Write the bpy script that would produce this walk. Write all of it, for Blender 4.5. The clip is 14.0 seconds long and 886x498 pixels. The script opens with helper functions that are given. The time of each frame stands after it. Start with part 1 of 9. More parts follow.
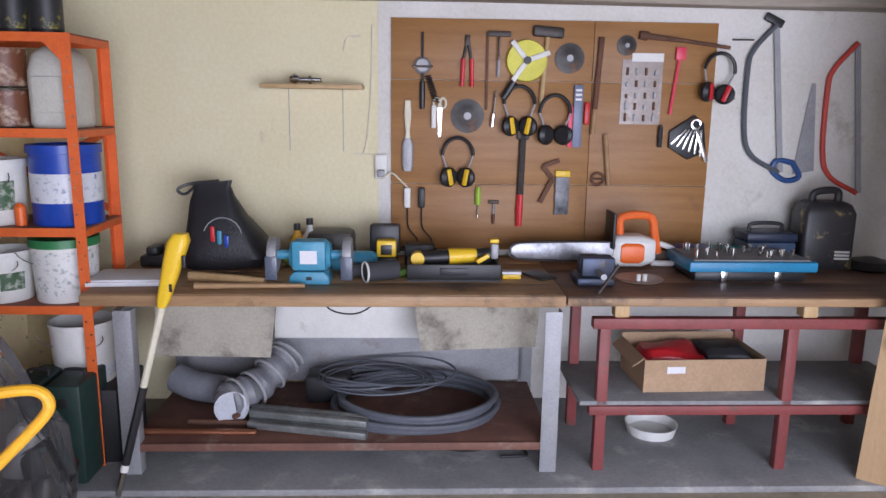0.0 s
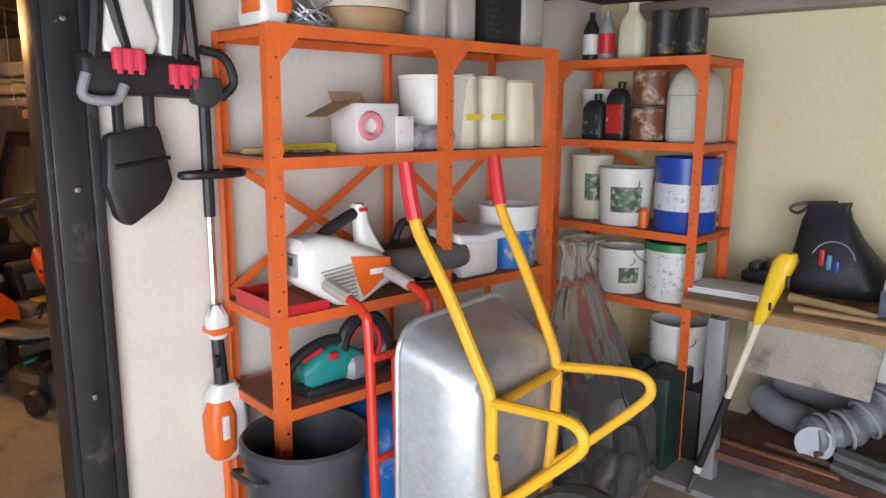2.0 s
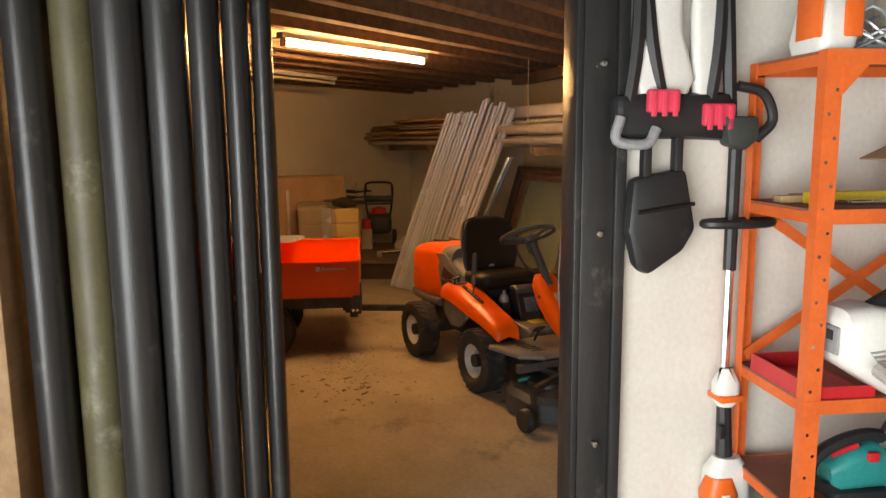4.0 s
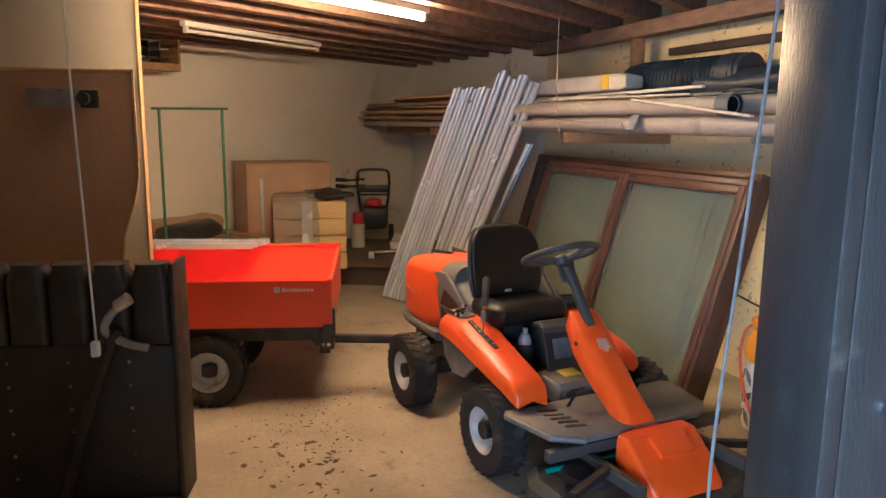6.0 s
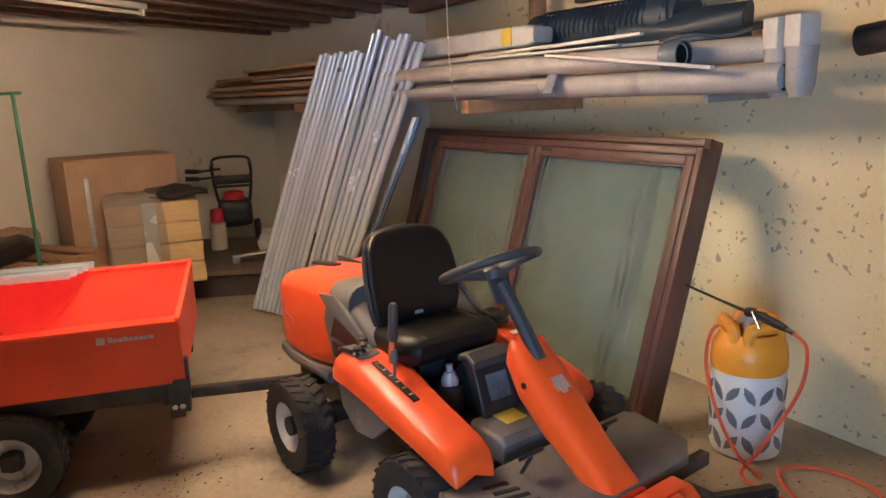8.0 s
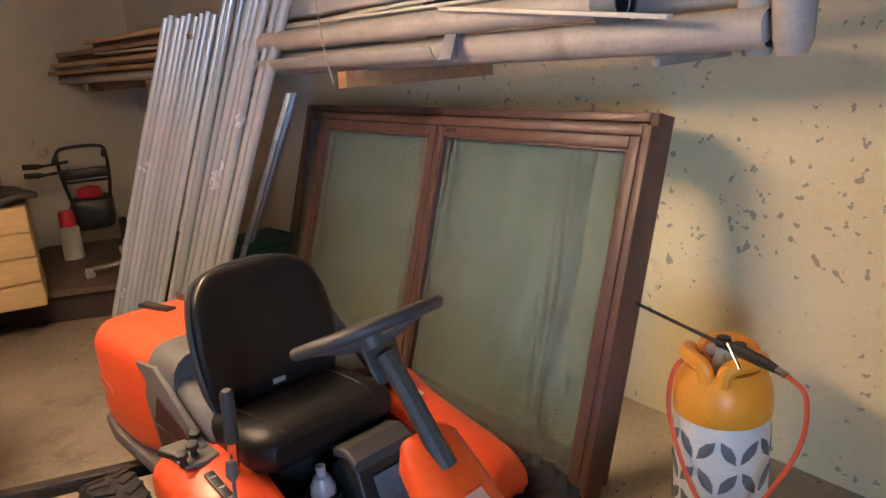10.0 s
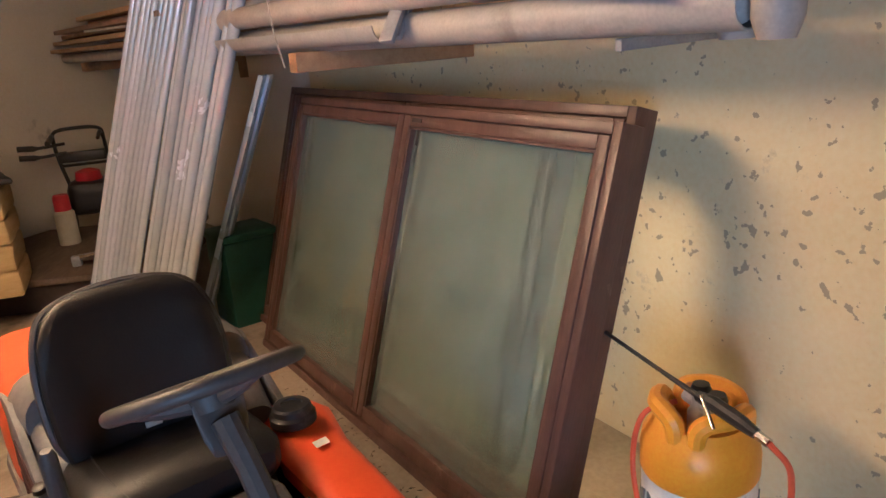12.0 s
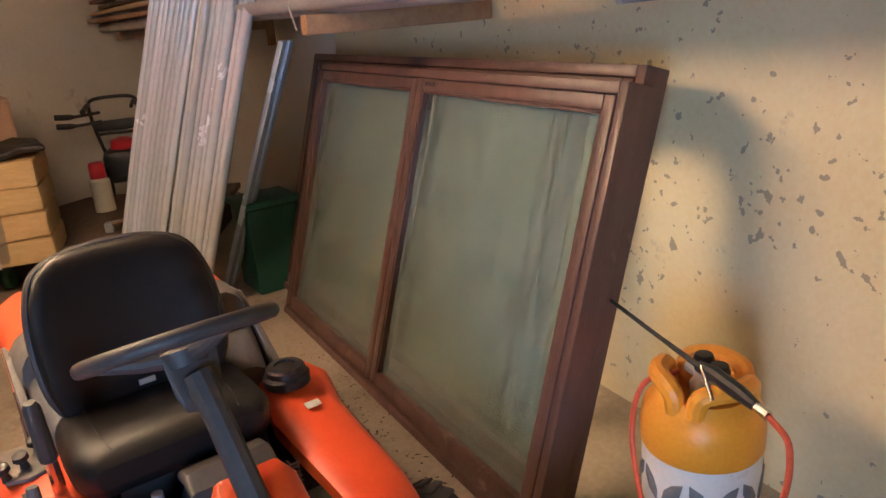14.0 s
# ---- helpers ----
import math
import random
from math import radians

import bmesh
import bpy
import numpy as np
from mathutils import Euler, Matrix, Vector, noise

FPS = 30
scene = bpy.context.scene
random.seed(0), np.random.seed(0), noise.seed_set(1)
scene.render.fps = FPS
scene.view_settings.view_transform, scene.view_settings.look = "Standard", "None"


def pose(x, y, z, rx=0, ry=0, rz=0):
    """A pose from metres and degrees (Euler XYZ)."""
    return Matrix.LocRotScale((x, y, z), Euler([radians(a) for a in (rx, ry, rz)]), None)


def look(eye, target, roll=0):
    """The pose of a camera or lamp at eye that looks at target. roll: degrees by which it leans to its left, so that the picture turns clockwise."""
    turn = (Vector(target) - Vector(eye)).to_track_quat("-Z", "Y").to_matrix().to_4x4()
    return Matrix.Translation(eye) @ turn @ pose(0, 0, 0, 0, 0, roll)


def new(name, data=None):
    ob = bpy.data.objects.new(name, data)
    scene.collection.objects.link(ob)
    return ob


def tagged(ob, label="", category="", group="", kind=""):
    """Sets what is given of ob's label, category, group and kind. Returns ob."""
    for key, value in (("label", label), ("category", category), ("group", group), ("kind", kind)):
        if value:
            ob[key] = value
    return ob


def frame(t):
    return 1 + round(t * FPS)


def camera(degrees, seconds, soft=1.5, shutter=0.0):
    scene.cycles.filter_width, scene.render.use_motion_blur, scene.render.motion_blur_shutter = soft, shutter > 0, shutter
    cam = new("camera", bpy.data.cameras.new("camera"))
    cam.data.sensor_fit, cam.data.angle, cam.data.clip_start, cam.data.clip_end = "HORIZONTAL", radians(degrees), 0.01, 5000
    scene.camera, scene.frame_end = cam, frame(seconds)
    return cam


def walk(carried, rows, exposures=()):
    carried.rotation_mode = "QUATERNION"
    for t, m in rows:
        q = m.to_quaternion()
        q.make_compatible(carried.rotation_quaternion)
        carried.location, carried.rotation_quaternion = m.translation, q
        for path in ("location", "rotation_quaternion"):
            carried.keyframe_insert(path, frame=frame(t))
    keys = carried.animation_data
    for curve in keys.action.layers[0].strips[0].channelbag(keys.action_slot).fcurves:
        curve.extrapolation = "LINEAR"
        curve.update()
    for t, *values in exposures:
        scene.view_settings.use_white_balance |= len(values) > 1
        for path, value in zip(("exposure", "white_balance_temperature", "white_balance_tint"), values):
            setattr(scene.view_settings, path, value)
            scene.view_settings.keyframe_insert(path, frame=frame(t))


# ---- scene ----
cam = camera(62.8, 14.0)
PATH = [
    (0, (0.009, 0.256, 1.556), (-0.099, 2.214, 1.164), 0.8),
    (0.4, (-0.005, 0.219, 1.541), (-0.455, 2.128, 1.155), 0.5),
    (0.5, (0.001, 0.216, 1.549), (-0.535, 2.102, 1.153), 0.4),
    (0.6, (0.024, 0.2, 1.539), (-0.598, 2.061, 1.15), 0.2),
    (1, (0.0, 0.173, 1.55), (-0.877, 1.927, 1.158), 0.3),
    (1.5, (-0.005, 0.138, 1.569), (-1.199, 1.694, 1.178), 0.4),
    (2, (-0.024, 0.189, 1.575), (-1.487, 1.499, 1.196), 0.5),
    (2.5, (-0.068, 0.221, 1.561), (-1.759, 1.225, 1.199), 0.8),
    (3, (-0.098, 0.192, 1.574), (-1.969, 0.81, 1.232), 0.5),
    (3.5, (-0.152, 0.159, 1.611), (-2.104, 0.468, 1.304), -0.6),
    (4, (-0.267, 0.143, 1.602), (-2.235, 0.342, 1.308), -0.5),
    (4.2, (-0.347, 0.155, 1.588), (-2.316, 0.335, 1.288), -0.2),
    (6.3, (-1.795, 0.335, 1.6), (-3.755, 0.522, 1.251), 0.6),
    (6.5, (-1.897, 0.344, 1.608), (-3.855, 0.548, 1.255), 0.4),
    (7, (-2.141, 0.303, 1.599), (-4.091, 0.571, 1.241), -0.3),
    (7.5, (-2.382, 0.262, 1.621), (-4.309, 0.638, 1.239), -1.3),
    (8, (-2.575, 0.362, 1.589), (-4.462, 0.876, 1.169), -2.4),
    (8.5, (-2.826, 0.456, 1.585), (-4.663, 1.102, 1.128), -3.3),
    (9, (-3.08, 0.536, 1.598), (-4.869, 1.284, 1.106), -3.7),
    (9.2, (-3.148, 0.586, 1.603), (-4.934, 1.329, 1.096), -3.9),
    (11.3, (-3.606, 1.06, 1.605), (-5.425, 1.681, 1.044), -4.6),
    (11.5, (-3.616, 1.113, 1.611), (-5.434, 1.715, 1.034), -4.6),
    (12, (-3.616, 1.265, 1.591), (-5.449, 1.816, 1.011), -4.6),
    (12.5, (-3.615, 1.342, 1.573), (-5.461, 1.832, 0.979), -4.8),
    (13, (-3.603, 1.369, 1.555), (-5.456, 1.814, 0.949), -4.9),
    (13.5, (-3.596, 1.384, 1.544), (-5.447, 1.811, 0.919), -5.1),
    (14, (-3.609, 1.394, 1.538), (-5.457, 1.817, 0.902), -5.1),
]
walk(cam, [(t, look(eye, target, roll)) for t, eye, target, roll in PATH], [(0.0, -0.03, 6000, 24), (1.2, -0.08, 5900, 24), (2.4, -0.05, 6700, 12), (4.2, 0.15, 7000, 10), (6.3, 0.87, 4350, 4), (9.2, 0.88, 4250, 4), (11.3, 0.9, 4450, 9), (14.0, 0.98, 4450, 9)])

# ---- world, sun and large lights ----
world = bpy.data.worlds.new("world")
scene.world = world
world.use_nodes = True
wn, wl = world.node_tree.nodes, world.node_tree.links
sky = wn.new("ShaderNodeTexSky")
sky.sky_type, sky.sun_disc, sky.sun_elevation, sky.sun_rotation = "NISHITA", False, radians(38), radians(150)
wl.new(sky.outputs[0], wn["Background"].inputs[0])
wn["Background"].inputs[1].default_value = 0.12
sun = new("sun", bpy.data.lights.new("sun", "SUN"))
sun.data.energy, sun.data.angle, sun.data.color = 1.2, radians(12), (1, 0.96, 0.9)
sun.matrix_world = look((6, -12, 10), (0, 0, 0))

# the workshop's own frame: x along the bench wall, -y into the room
B = pose(-0.6, 3.83, 0, 0, 0, 5.5)
I4 = Matrix.Identity(4)


def lamp(name, size, power, colour, m):
    d = bpy.data.lights.new(name, "AREA")
    d.shape, d.size, d.size_y, d.energy, d.color = "RECTANGLE", size[0], size[1], power, colour
    ob = new(name, d)
    ob.matrix_world = m
    return ob


# daylight standing in the garage door's opening behind the walker
lamp("daylight_opening", (3.3, 1.9), 205, (0.86, 0.93, 1.0), B @ look((1.2, -4.95, 1.1), (-0.3, 0, 0.95)))
# the lit fluorescent tube
TUBE1 = ((-5.15, -0.42, 2.28), (-6.35, 0.64, 2.28))
TUBE2 = ((-7.12, -1.09, 2.28), (-8.48, -0.18, 2.28))


def tube_pose(ends, dz):
    a, b = Vector(ends[0]), Vector(ends[1])
    mid, d = (a + b) / 2, b - a
    return Matrix.Translation((mid.x, mid.y, mid.z + dz)) @ Matrix.Rotation(math.atan2(d.y, d.x), 4, "Z")


lamp("tube_light", (1.5, 0.05), 3.0, (1.0, 0.54, 0.21), tube_pose(TUBE1, -0.07))

# ---- helpers for building ----


def bm_new():
    return bmesh.new()


def join(*bms):
    out = bms[0]
    for b in bms[1:]:
        me = bpy.data.meshes.new("tmp")
        b.to_mesh(me)
        out.from_mesh(me)
        bpy.data.meshes.remove(me)
        b.free()
    return out


def moved(bm, m):
    bmesh.ops.transform(bm, matrix=m, verts=bm.verts)
    return bm


def box(x0, x1, y0, y1, z0, z1, bevel=0.0, seg=2):
    bm = bm_new()
    bmesh.ops.create_cube(bm, size=1)
    for v in bm.verts:
        v.co = Vector(((x0 + x1) / 2 + v.co.x * (x1 - x0), (y0 + y1) / 2 + v.co.y * (y1 - y0), (z0 + z1) / 2 + v.co.z * (z1 - z0)))
    if bevel:
        bmesh.ops.bevel(bm, geom=bm.edges[:], offset=bevel, segments=seg, profile=0.5, affect="EDGES")
    return bm


def beam(a, b, w, h, bevel=0.0, up=(0, 0, 1)):
    """A bar of section w x h from a to b."""
    a, b = Vector(a), Vector(b)
    d = b - a
    x = d.normalized()
    y = Vector(up).cross(x)
    if y.length < 1e-4:
        y = Vector((1, 0, 0)).cross(x)
    y.normalize()
    z = x.cross(y)
    m = Matrix((x, y, z)).transposed().to_4x4()
    m.translation = a
    return moved(box(0, d.length, -w / 2, w / 2, -h / 2, h / 2, bevel), m)


def sweep(points, r, seg=10, close=False, caps=True):
    """A round bar along points; r is a number or one for each point."""
    pts = [Vector(p) for p in points]
    n = len(pts)
    rs = r if isinstance(r, (list, tuple)) else [r] * n
    bm, rings, last = bm_new(), [], None
    for i, p in enumerate(pts):
        a = pts[(i - 1) % n] if (close or i) else p
        c = pts[(i + 1) % n] if (close or i < n - 1) else p
        d = (c - a).normalized()
        if last is None:
            s = d.orthogonal().normalized()
        else:
            s = (last - d * last.dot(d)).normalized()
        last = s
        t = d.cross(s)
        rings.append([bm.verts.new(p + rs[i] * (s * math.cos(k * math.tau / seg) + t * math.sin(k * math.tau / seg))) for k in range(seg)])
    for i in range(n if close else n - 1):
        u, v = rings[i], rings[(i + 1) % n]
        for k in range(seg):
            bm.faces.new((u[k], u[(k + 1) % seg], v[(k + 1) % seg], v[k]))
    if caps and not close:
        bm.faces.new(rings[0][::-1])
        bm.faces.new(rings[-1])
    bmesh.ops.recalc_face_normals(bm, faces=bm.faces)
    return bm


def curve(points, steps=8, close=False):
    """A smooth line through points."""
    p = [Vector(q) for q in points]
    n, out = len(p), []
    for i in range(n if close else n - 1):
        a, b = p[i], p[(i + 1) % n]
        z = p[(i - 1) % n] if (close or i) else a * 2 - b
        c = p[(i + 2) % n] if (close or i < n - 2) else b * 2 - a
        for k in range(steps):
            t = k / steps
            out.append(0.5 * (2 * a + (b - z) * t + (2 * z - 5 * a + 4 * b - c) * t * t + (3 * a - z - 3 * b + c) * t ** 3))
    if not close:
        out.append(p[-1])
    return out


def lathe(profile, seg=28, axis="Z", ends=True):
    """A turned body: (radius, height) from bottom to top."""
    bm, rings = bm_new(), []
    for r, h in profile:
        rings.append([bm.verts.new((r * math.cos(k * math.tau / seg), r * math.sin(k * math.tau / seg), h)) for k in range(seg)] if r > 1e-5 else [bm.verts.new((0, 0, h))])
    for a, b in zip(rings, rings[1:]):
        for k in range(seg):
            j = (k + 1) % seg
            if len(a) == 1 and len(b) == 1:
                continue
            if len(a) == 1:
                bm.faces.new((a[0], b[j], b[k]))
            elif len(b) == 1:
                bm.faces.new((a[k], a[j], b[0]))
            else:
                bm.faces.new((a[k], a[j], b[j], b[k]))
    for ring, top in ((rings[0], False), (rings[-1], True)):
        if ends and len(ring) > 1:
            bm.faces.new(ring if top else ring[::-1])
    bmesh.ops.recalc_face_normals(bm, faces=bm.faces)
    if axis == "X":
        moved(bm, Matrix.Rotation(radians(90), 4, "Y"))
    if axis == "Y":
        moved(bm, Matrix.Rotation(radians(-90), 4, "X"))
    return bm


def prism(outline, lo, hi, axis="Z", bevel=0.0):
    """An outline of (a, b) pairs pushed along an axis: Z (x, y), Y (x, z) or X (y, z)."""
    put = {"Z": lambda a, b, c: (a, b, c), "Y": lambda a, b, c: (a, c, b), "X": lambda a, b, c: (c, a, b)}[axis]
    bm = bm_new()
    lower = [bm.verts.new(put(a, b, lo)) for a, b in outline]
    upper = [bm.verts.new(put(a, b, hi)) for a, b in outline]
    n = len(outline)
    bm.faces.new(lower[::-1])
    bm.faces.new(upper)
    for i in range(n):
        bm.faces.new((lower[i], lower[(i + 1) % n], upper[(i + 1) % n], upper[i]))
    bmesh.ops.recalc_face_normals(bm, faces=bm.faces)
    if bevel:
        bmesh.ops.bevel(bm, geom=bm.edges[:], offset=bevel, segments=2, profile=0.5, affect="EDGES")
    return bm


def loft(sections, caps=True):
    """A skin over rings of equally many points."""
    bm = bm_new()
    rings = [[bm.verts.new(p) for p in s] for s in sections]
    n = len(rings[0])
    for a, b in zip(rings, rings[1:]):
        for k in range(n):
            bm.faces.new((a[k], a[(k + 1) % n], b[(k + 1) % n], b[k]))
    if caps:
        bm.faces.new(rings[0][::-1])
        bm.faces.new(rings[-1])
    bmesh.ops.recalc_face_normals(bm, faces=bm.faces)
    return bm


def rrect(cx, cy, sx, sy, r, n=4):
    """The corners of a rounded rectangle in a plane."""
    out = []
    for qx, qy, a0 in ((1, 1, 0), (-1, 1, 90), (-1, -1, 180), (1, -1, 270)):
        for k in range(n + 1):
            a = radians(a0 + 90 * k / n)
            out.append((cx + qx * (sx / 2 - r) + r * math.cos(a), cy + qy * (sy / 2 - r) + r * math.sin(a)))
    return out


def rough(bm, amount, scale=6.0, seed=0):
    """Uneven the surface by soft noise."""
    for v in bm.verts:
        v.co += amount * noise.noise_vector(v.co * scale + Vector((seed, seed * 2, seed * 3)))
    return bm


def cut(bm, n=2):
    bmesh.ops.subdivide_edges(bm, edges=bm.edges[:], cuts=n, use_grid_fill=True)
    return bm


def mesh_of(name, bm, material, smooth=35):
    me = bpy.data.meshes.new(name)
    bmesh.ops.recalc_face_normals(bm, faces=bm.faces)
    if smooth:
        for f in bm.faces:
            f.smooth = True
        for e in bm.edges:
            e.smooth = len(e.link_faces) == 2 and e.calc_face_angle(0) < radians(smooth)
    bm.to_mesh(me)
    bm.free()
    for m in material if isinstance(material, (list, tuple)) else [material]:
        me.materials.append(m)
    return me


def part(name, bm, material, parent, label="", m=None, smooth=35):
    """One mesh under a thing or under one of its parts."""
    ob = new(name, mesh_of(name, bm, material, smooth))
    ob.parent = parent
    if m is not None:
        ob.matrix_basis = m
    if label:
        ob["label"] = label
    return ob


def thing(name, m, label, category, group="", kind=""):
    ob = new(name)
    ob.empty_display_size = 0.05
    ob.matrix_world = m
    return tagged(ob, label, category, group, kind)


def solid(name, bm, material, m, label, category, group="", kind="", smooth=35):
    ob = new(name, mesh_of(name, bm, material, smooth))
    ob.matrix_world = m
    return tagged(ob, label, category, group, kind)


def words(text, size, material, parent, m, name="lettering", depth=0.0008):
    """Lettering in the built-in font as a mesh part."""
    cu = bpy.data.curves.new(name, "FONT")
    cu.body, cu.size, cu.extrude, cu.align_x, cu.align_y = text, size, depth, "CENTER", "CENTER"
    tmp = bpy.data.objects.new("tmp_text", cu)
    scene.collection.objects.link(tmp)
    bpy.context.view_layer.update()
    me = bpy.data.meshes.new_from_object(tmp.evaluated_get(bpy.context.evaluated_depsgraph_get()))
    bpy.data.objects.remove(tmp)
    bpy.data.curves.remove(cu)
    me.materials.append(material)
    ob = new(name, me)
    ob.parent = parent
    ob.matrix_basis = m
    return ob


# ---- materials ----


def mat(name, a, b=None, rough_=0.6, metal=0.0, scale=8.0, fine=90.0, bump=0.15, stain=None, stain_amount=0.35, stain_scale=1.6, coat=0.0, stretch=(1, 1, 1), rvar=0.12, piece=0.0):
    """A surface with broad and fine variation: colours a to b, stains, grain and relief."""
    m = bpy.data.materials.new(name)
    m.use_nodes = True
    n, l = m.node_tree.nodes, m.node_tree.links
    p = n["Principled BSDF"]
    b = b or tuple(c * 0.82 for c in a)
    tc = n.new("ShaderNodeTexCoord")
    mp = n.new("ShaderNodeMapping")
    mp.inputs["Scale"].default_value = stretch
    l.new(tc.outputs["Object"], mp.inputs["Vector"])
    n1 = n.new("ShaderNodeTexNoise")
    n1.inputs["Scale"].default_value, n1.inputs["Detail"].default_value, n1.inputs["Roughness"].default_value = scale, 6, 0.62
    n2 = n.new("ShaderNodeTexNoise")
    n2.inputs["Scale"].default_value, n2.inputs["Detail"].default_value = fine, 3
    l.new(mp.outputs[0], n1.inputs["Vector"])
    l.new(mp.outputs[0], n2.inputs["Vector"])
    r1 = n.new("ShaderNodeMapRange")
    r1.inputs["From Min"].default_value, r1.inputs["From Max"].default_value = 0.3, 0.7
    l.new(n1.outputs["Fac"], r1.inputs["Value"])
    mix = n.new("ShaderNodeMix")
    mix.data_type = "RGBA"
    mix.inputs["A"].default_value, mix.inputs["B"].default_value = (*a, 1), (*b, 1)
    l.new(r1.outputs[0], mix.inputs["Factor"])
    colour = mix.outputs["Result"]
    mf = n.new("ShaderNodeMix")
    mf.data_type, mf.blend_type = "RGBA", "OVERLAY"
    mf.inputs["Factor"].default_value = 0.22
    l.new(colour, mf.inputs["A"])
    l.new(n2.outputs["Fac"], mf.inputs["B"])
    colour = mf.outputs["Result"]
    if stain:
        n3 = n.new("ShaderNodeTexNoise")
        n3.inputs["Scale"].default_value, n3.inputs["Detail"].default_value, n3.inputs["Roughness"].default_value = stain_scale, 9, 0.68
        l.new(tc.outputs["Object"], n3.inputs["Vector"])
        r3 = n.new("ShaderNodeMapRange")
        r3.inputs["From Min"].default_value, r3.inputs["From Max"].default_value = 0.70 - stain_amount * 0.5, 0.78 - stain_amount * 0.3
        l.new(n3.outputs["Fac"], r3.inputs["Value"])
        ms = n.new("ShaderNodeMix")
        ms.data_type = "RGBA"
        l.new(r3.outputs[0], ms.inputs["Factor"])
        l.new(colour, ms.inputs["A"])
        ms.inputs["B"].default_value = (*stain, 1)
        colour = ms.outputs["Result"]
    if piece:
        oi = n.new("ShaderNodeObjectInfo")
        hs = n.new("ShaderNodeHueSaturation")
        rr = n.new("ShaderNodeMapRange")
        rr.inputs["To Min"].default_value, rr.inputs["To Max"].default_value = 1 - piece, 1 + piece
        l.new(oi.outputs["Random"], rr.inputs["Value"])
        l.new(rr.outputs[0], hs.inputs["Value"])
        l.new(colour, hs.inputs["Color"])
        colour = hs.outputs[0]
    l.new(colour, p.inputs["Base Color"])
    rg = n.new("ShaderNodeMapRange")
    rg.inputs["To Min"].default_value, rg.inputs["To Max"].default_value = max(0.03, rough_ - rvar), min(1, rough_ + rvar)
    l.new(n1.outputs["Fac"], rg.inputs["Value"])
    l.new(rg.outputs[0], p.inputs["Roughness"])
    p.inputs["Metallic"].default_value = metal
    p.inputs["Coat Weight"].default_value = coat
    if bump:
        ad = n.new("ShaderNodeMath")
        ad.operation = "ADD"
        l.new(n1.outputs["Fac"], ad.inputs[0])
        l.new(n2.outputs["Fac"], ad.inputs[1])
        bp = n.new("ShaderNodeBump")
        bp.inputs["Strength"].default_value, bp.inputs["Distance"].default_value = bump, 0.004
        l.new(ad.outputs[0], bp.inputs["Height"])
        l.new(bp.outputs[0], p.inputs["Normal"])
    return m


def glassy(name, colour, alpha_rough=0.1, transmission=1.0, ior=1.45):
    m = mat(name, colour, colour, alpha_rough, bump=0.02, rvar=0.05)
    p = m.node_tree.nodes["Principled BSDF"]
    p.inputs["Transmission Weight"].default_value = transmission
    p.inputs["IOR"].default_value = ior
    return m


def glow(name, colour, strength):
    m = bpy.data.materials.new(name)
    m.use_nodes = True
    p = m.node_tree.nodes["Principled BSDF"]
    p.inputs["Base Color"].default_value = (0.8, 0.8, 0.8, 1)
    p.inputs["Emission Color"].default_value = (*colour, 1)
    p.inputs["Emission Strength"].default_value = strength
    return m


WALL = mat("white limewashed plaster", (0.72, 0.70, 0.66), (0.62, 0.59, 0.52), 0.85, scale=2.2, fine=60, bump=0.3, stain=(0.40, 0.37, 0.30), stain_amount=0.22, stain_scale=2.4)
DIVIDER = mat("cream white limewash", (0.77, 0.73, 0.66), (0.69, 0.64, 0.56), 0.85, scale=2.0, fine=60, bump=0.3, stain=(0.50, 0.46, 0.38), stain_amount=0.17, stain_scale=3.2)
CREAM = mat("cream painted plaster", (0.85, 0.73, 0.43), (0.79, 0.65, 0.34), 0.8, scale=1.8, fine=55, bump=0.3, stain=(0.52, 0.44, 0.28), stain_amount=0.12, stain_scale=5.0)
CREAMW = mat("pale cream wall", (0.76, 0.70, 0.47), (0.70, 0.63, 0.40), 0.8, scale=1.6, fine=55, bump=0.25, stain=(0.50, 0.44, 0.32), stain_amount=0.16, stain_scale=3)


def flaked(m, colour, scale, lo, hi, patch):
    """Add small lost flakes of paint, gathered in patches."""
    n, l = m.node_tree.nodes, m.node_tree.links
    p = n["Principled BSDF"]
    old = p.inputs["Base Color"].links[0].from_socket
    tc = n["Texture Coordinate"]
    f = n.new("ShaderNodeTexNoise")
    f.inputs["Scale"].default_value, f.inputs["Detail"].default_value, f.inputs["Roughness"].default_value = scale, 3, 0.5
    g = n.new("ShaderNodeTexNoise")
    g.inputs["Scale"].default_value, g.inputs["Detail"].default_value = patch, 2
    l.new(tc.outputs["Object"], f.inputs["Vector"])
    l.new(tc.outputs["Object"], g.inputs["Vector"])
    k = n.new("ShaderNodeMath")
    k.operation = "MULTIPLY_ADD"
    k.inputs[1].default_value = 0.45
    l.new(g.outputs["Fac"], k.inputs[0])
    l.new(f.outputs["Fac"], k.inputs[2])
    r = n.new("ShaderNodeMapRange")
    r.inputs["From Min"].default_value, r.inputs["From Max"].default_value = lo, hi
    l.new(k.outputs[0], r.inputs["Value"])
    mx = n.new("ShaderNodeMix")
    mx.data_type = "RGBA"
    l.new(r.outputs[0], mx.inputs["Factor"])
    l.new(old, mx.inputs["A"])
    mx.inputs["B"].default_value = (*colour, 1)
    l.new(mx.outputs["Result"], p.inputs["Base Color"])
    return m


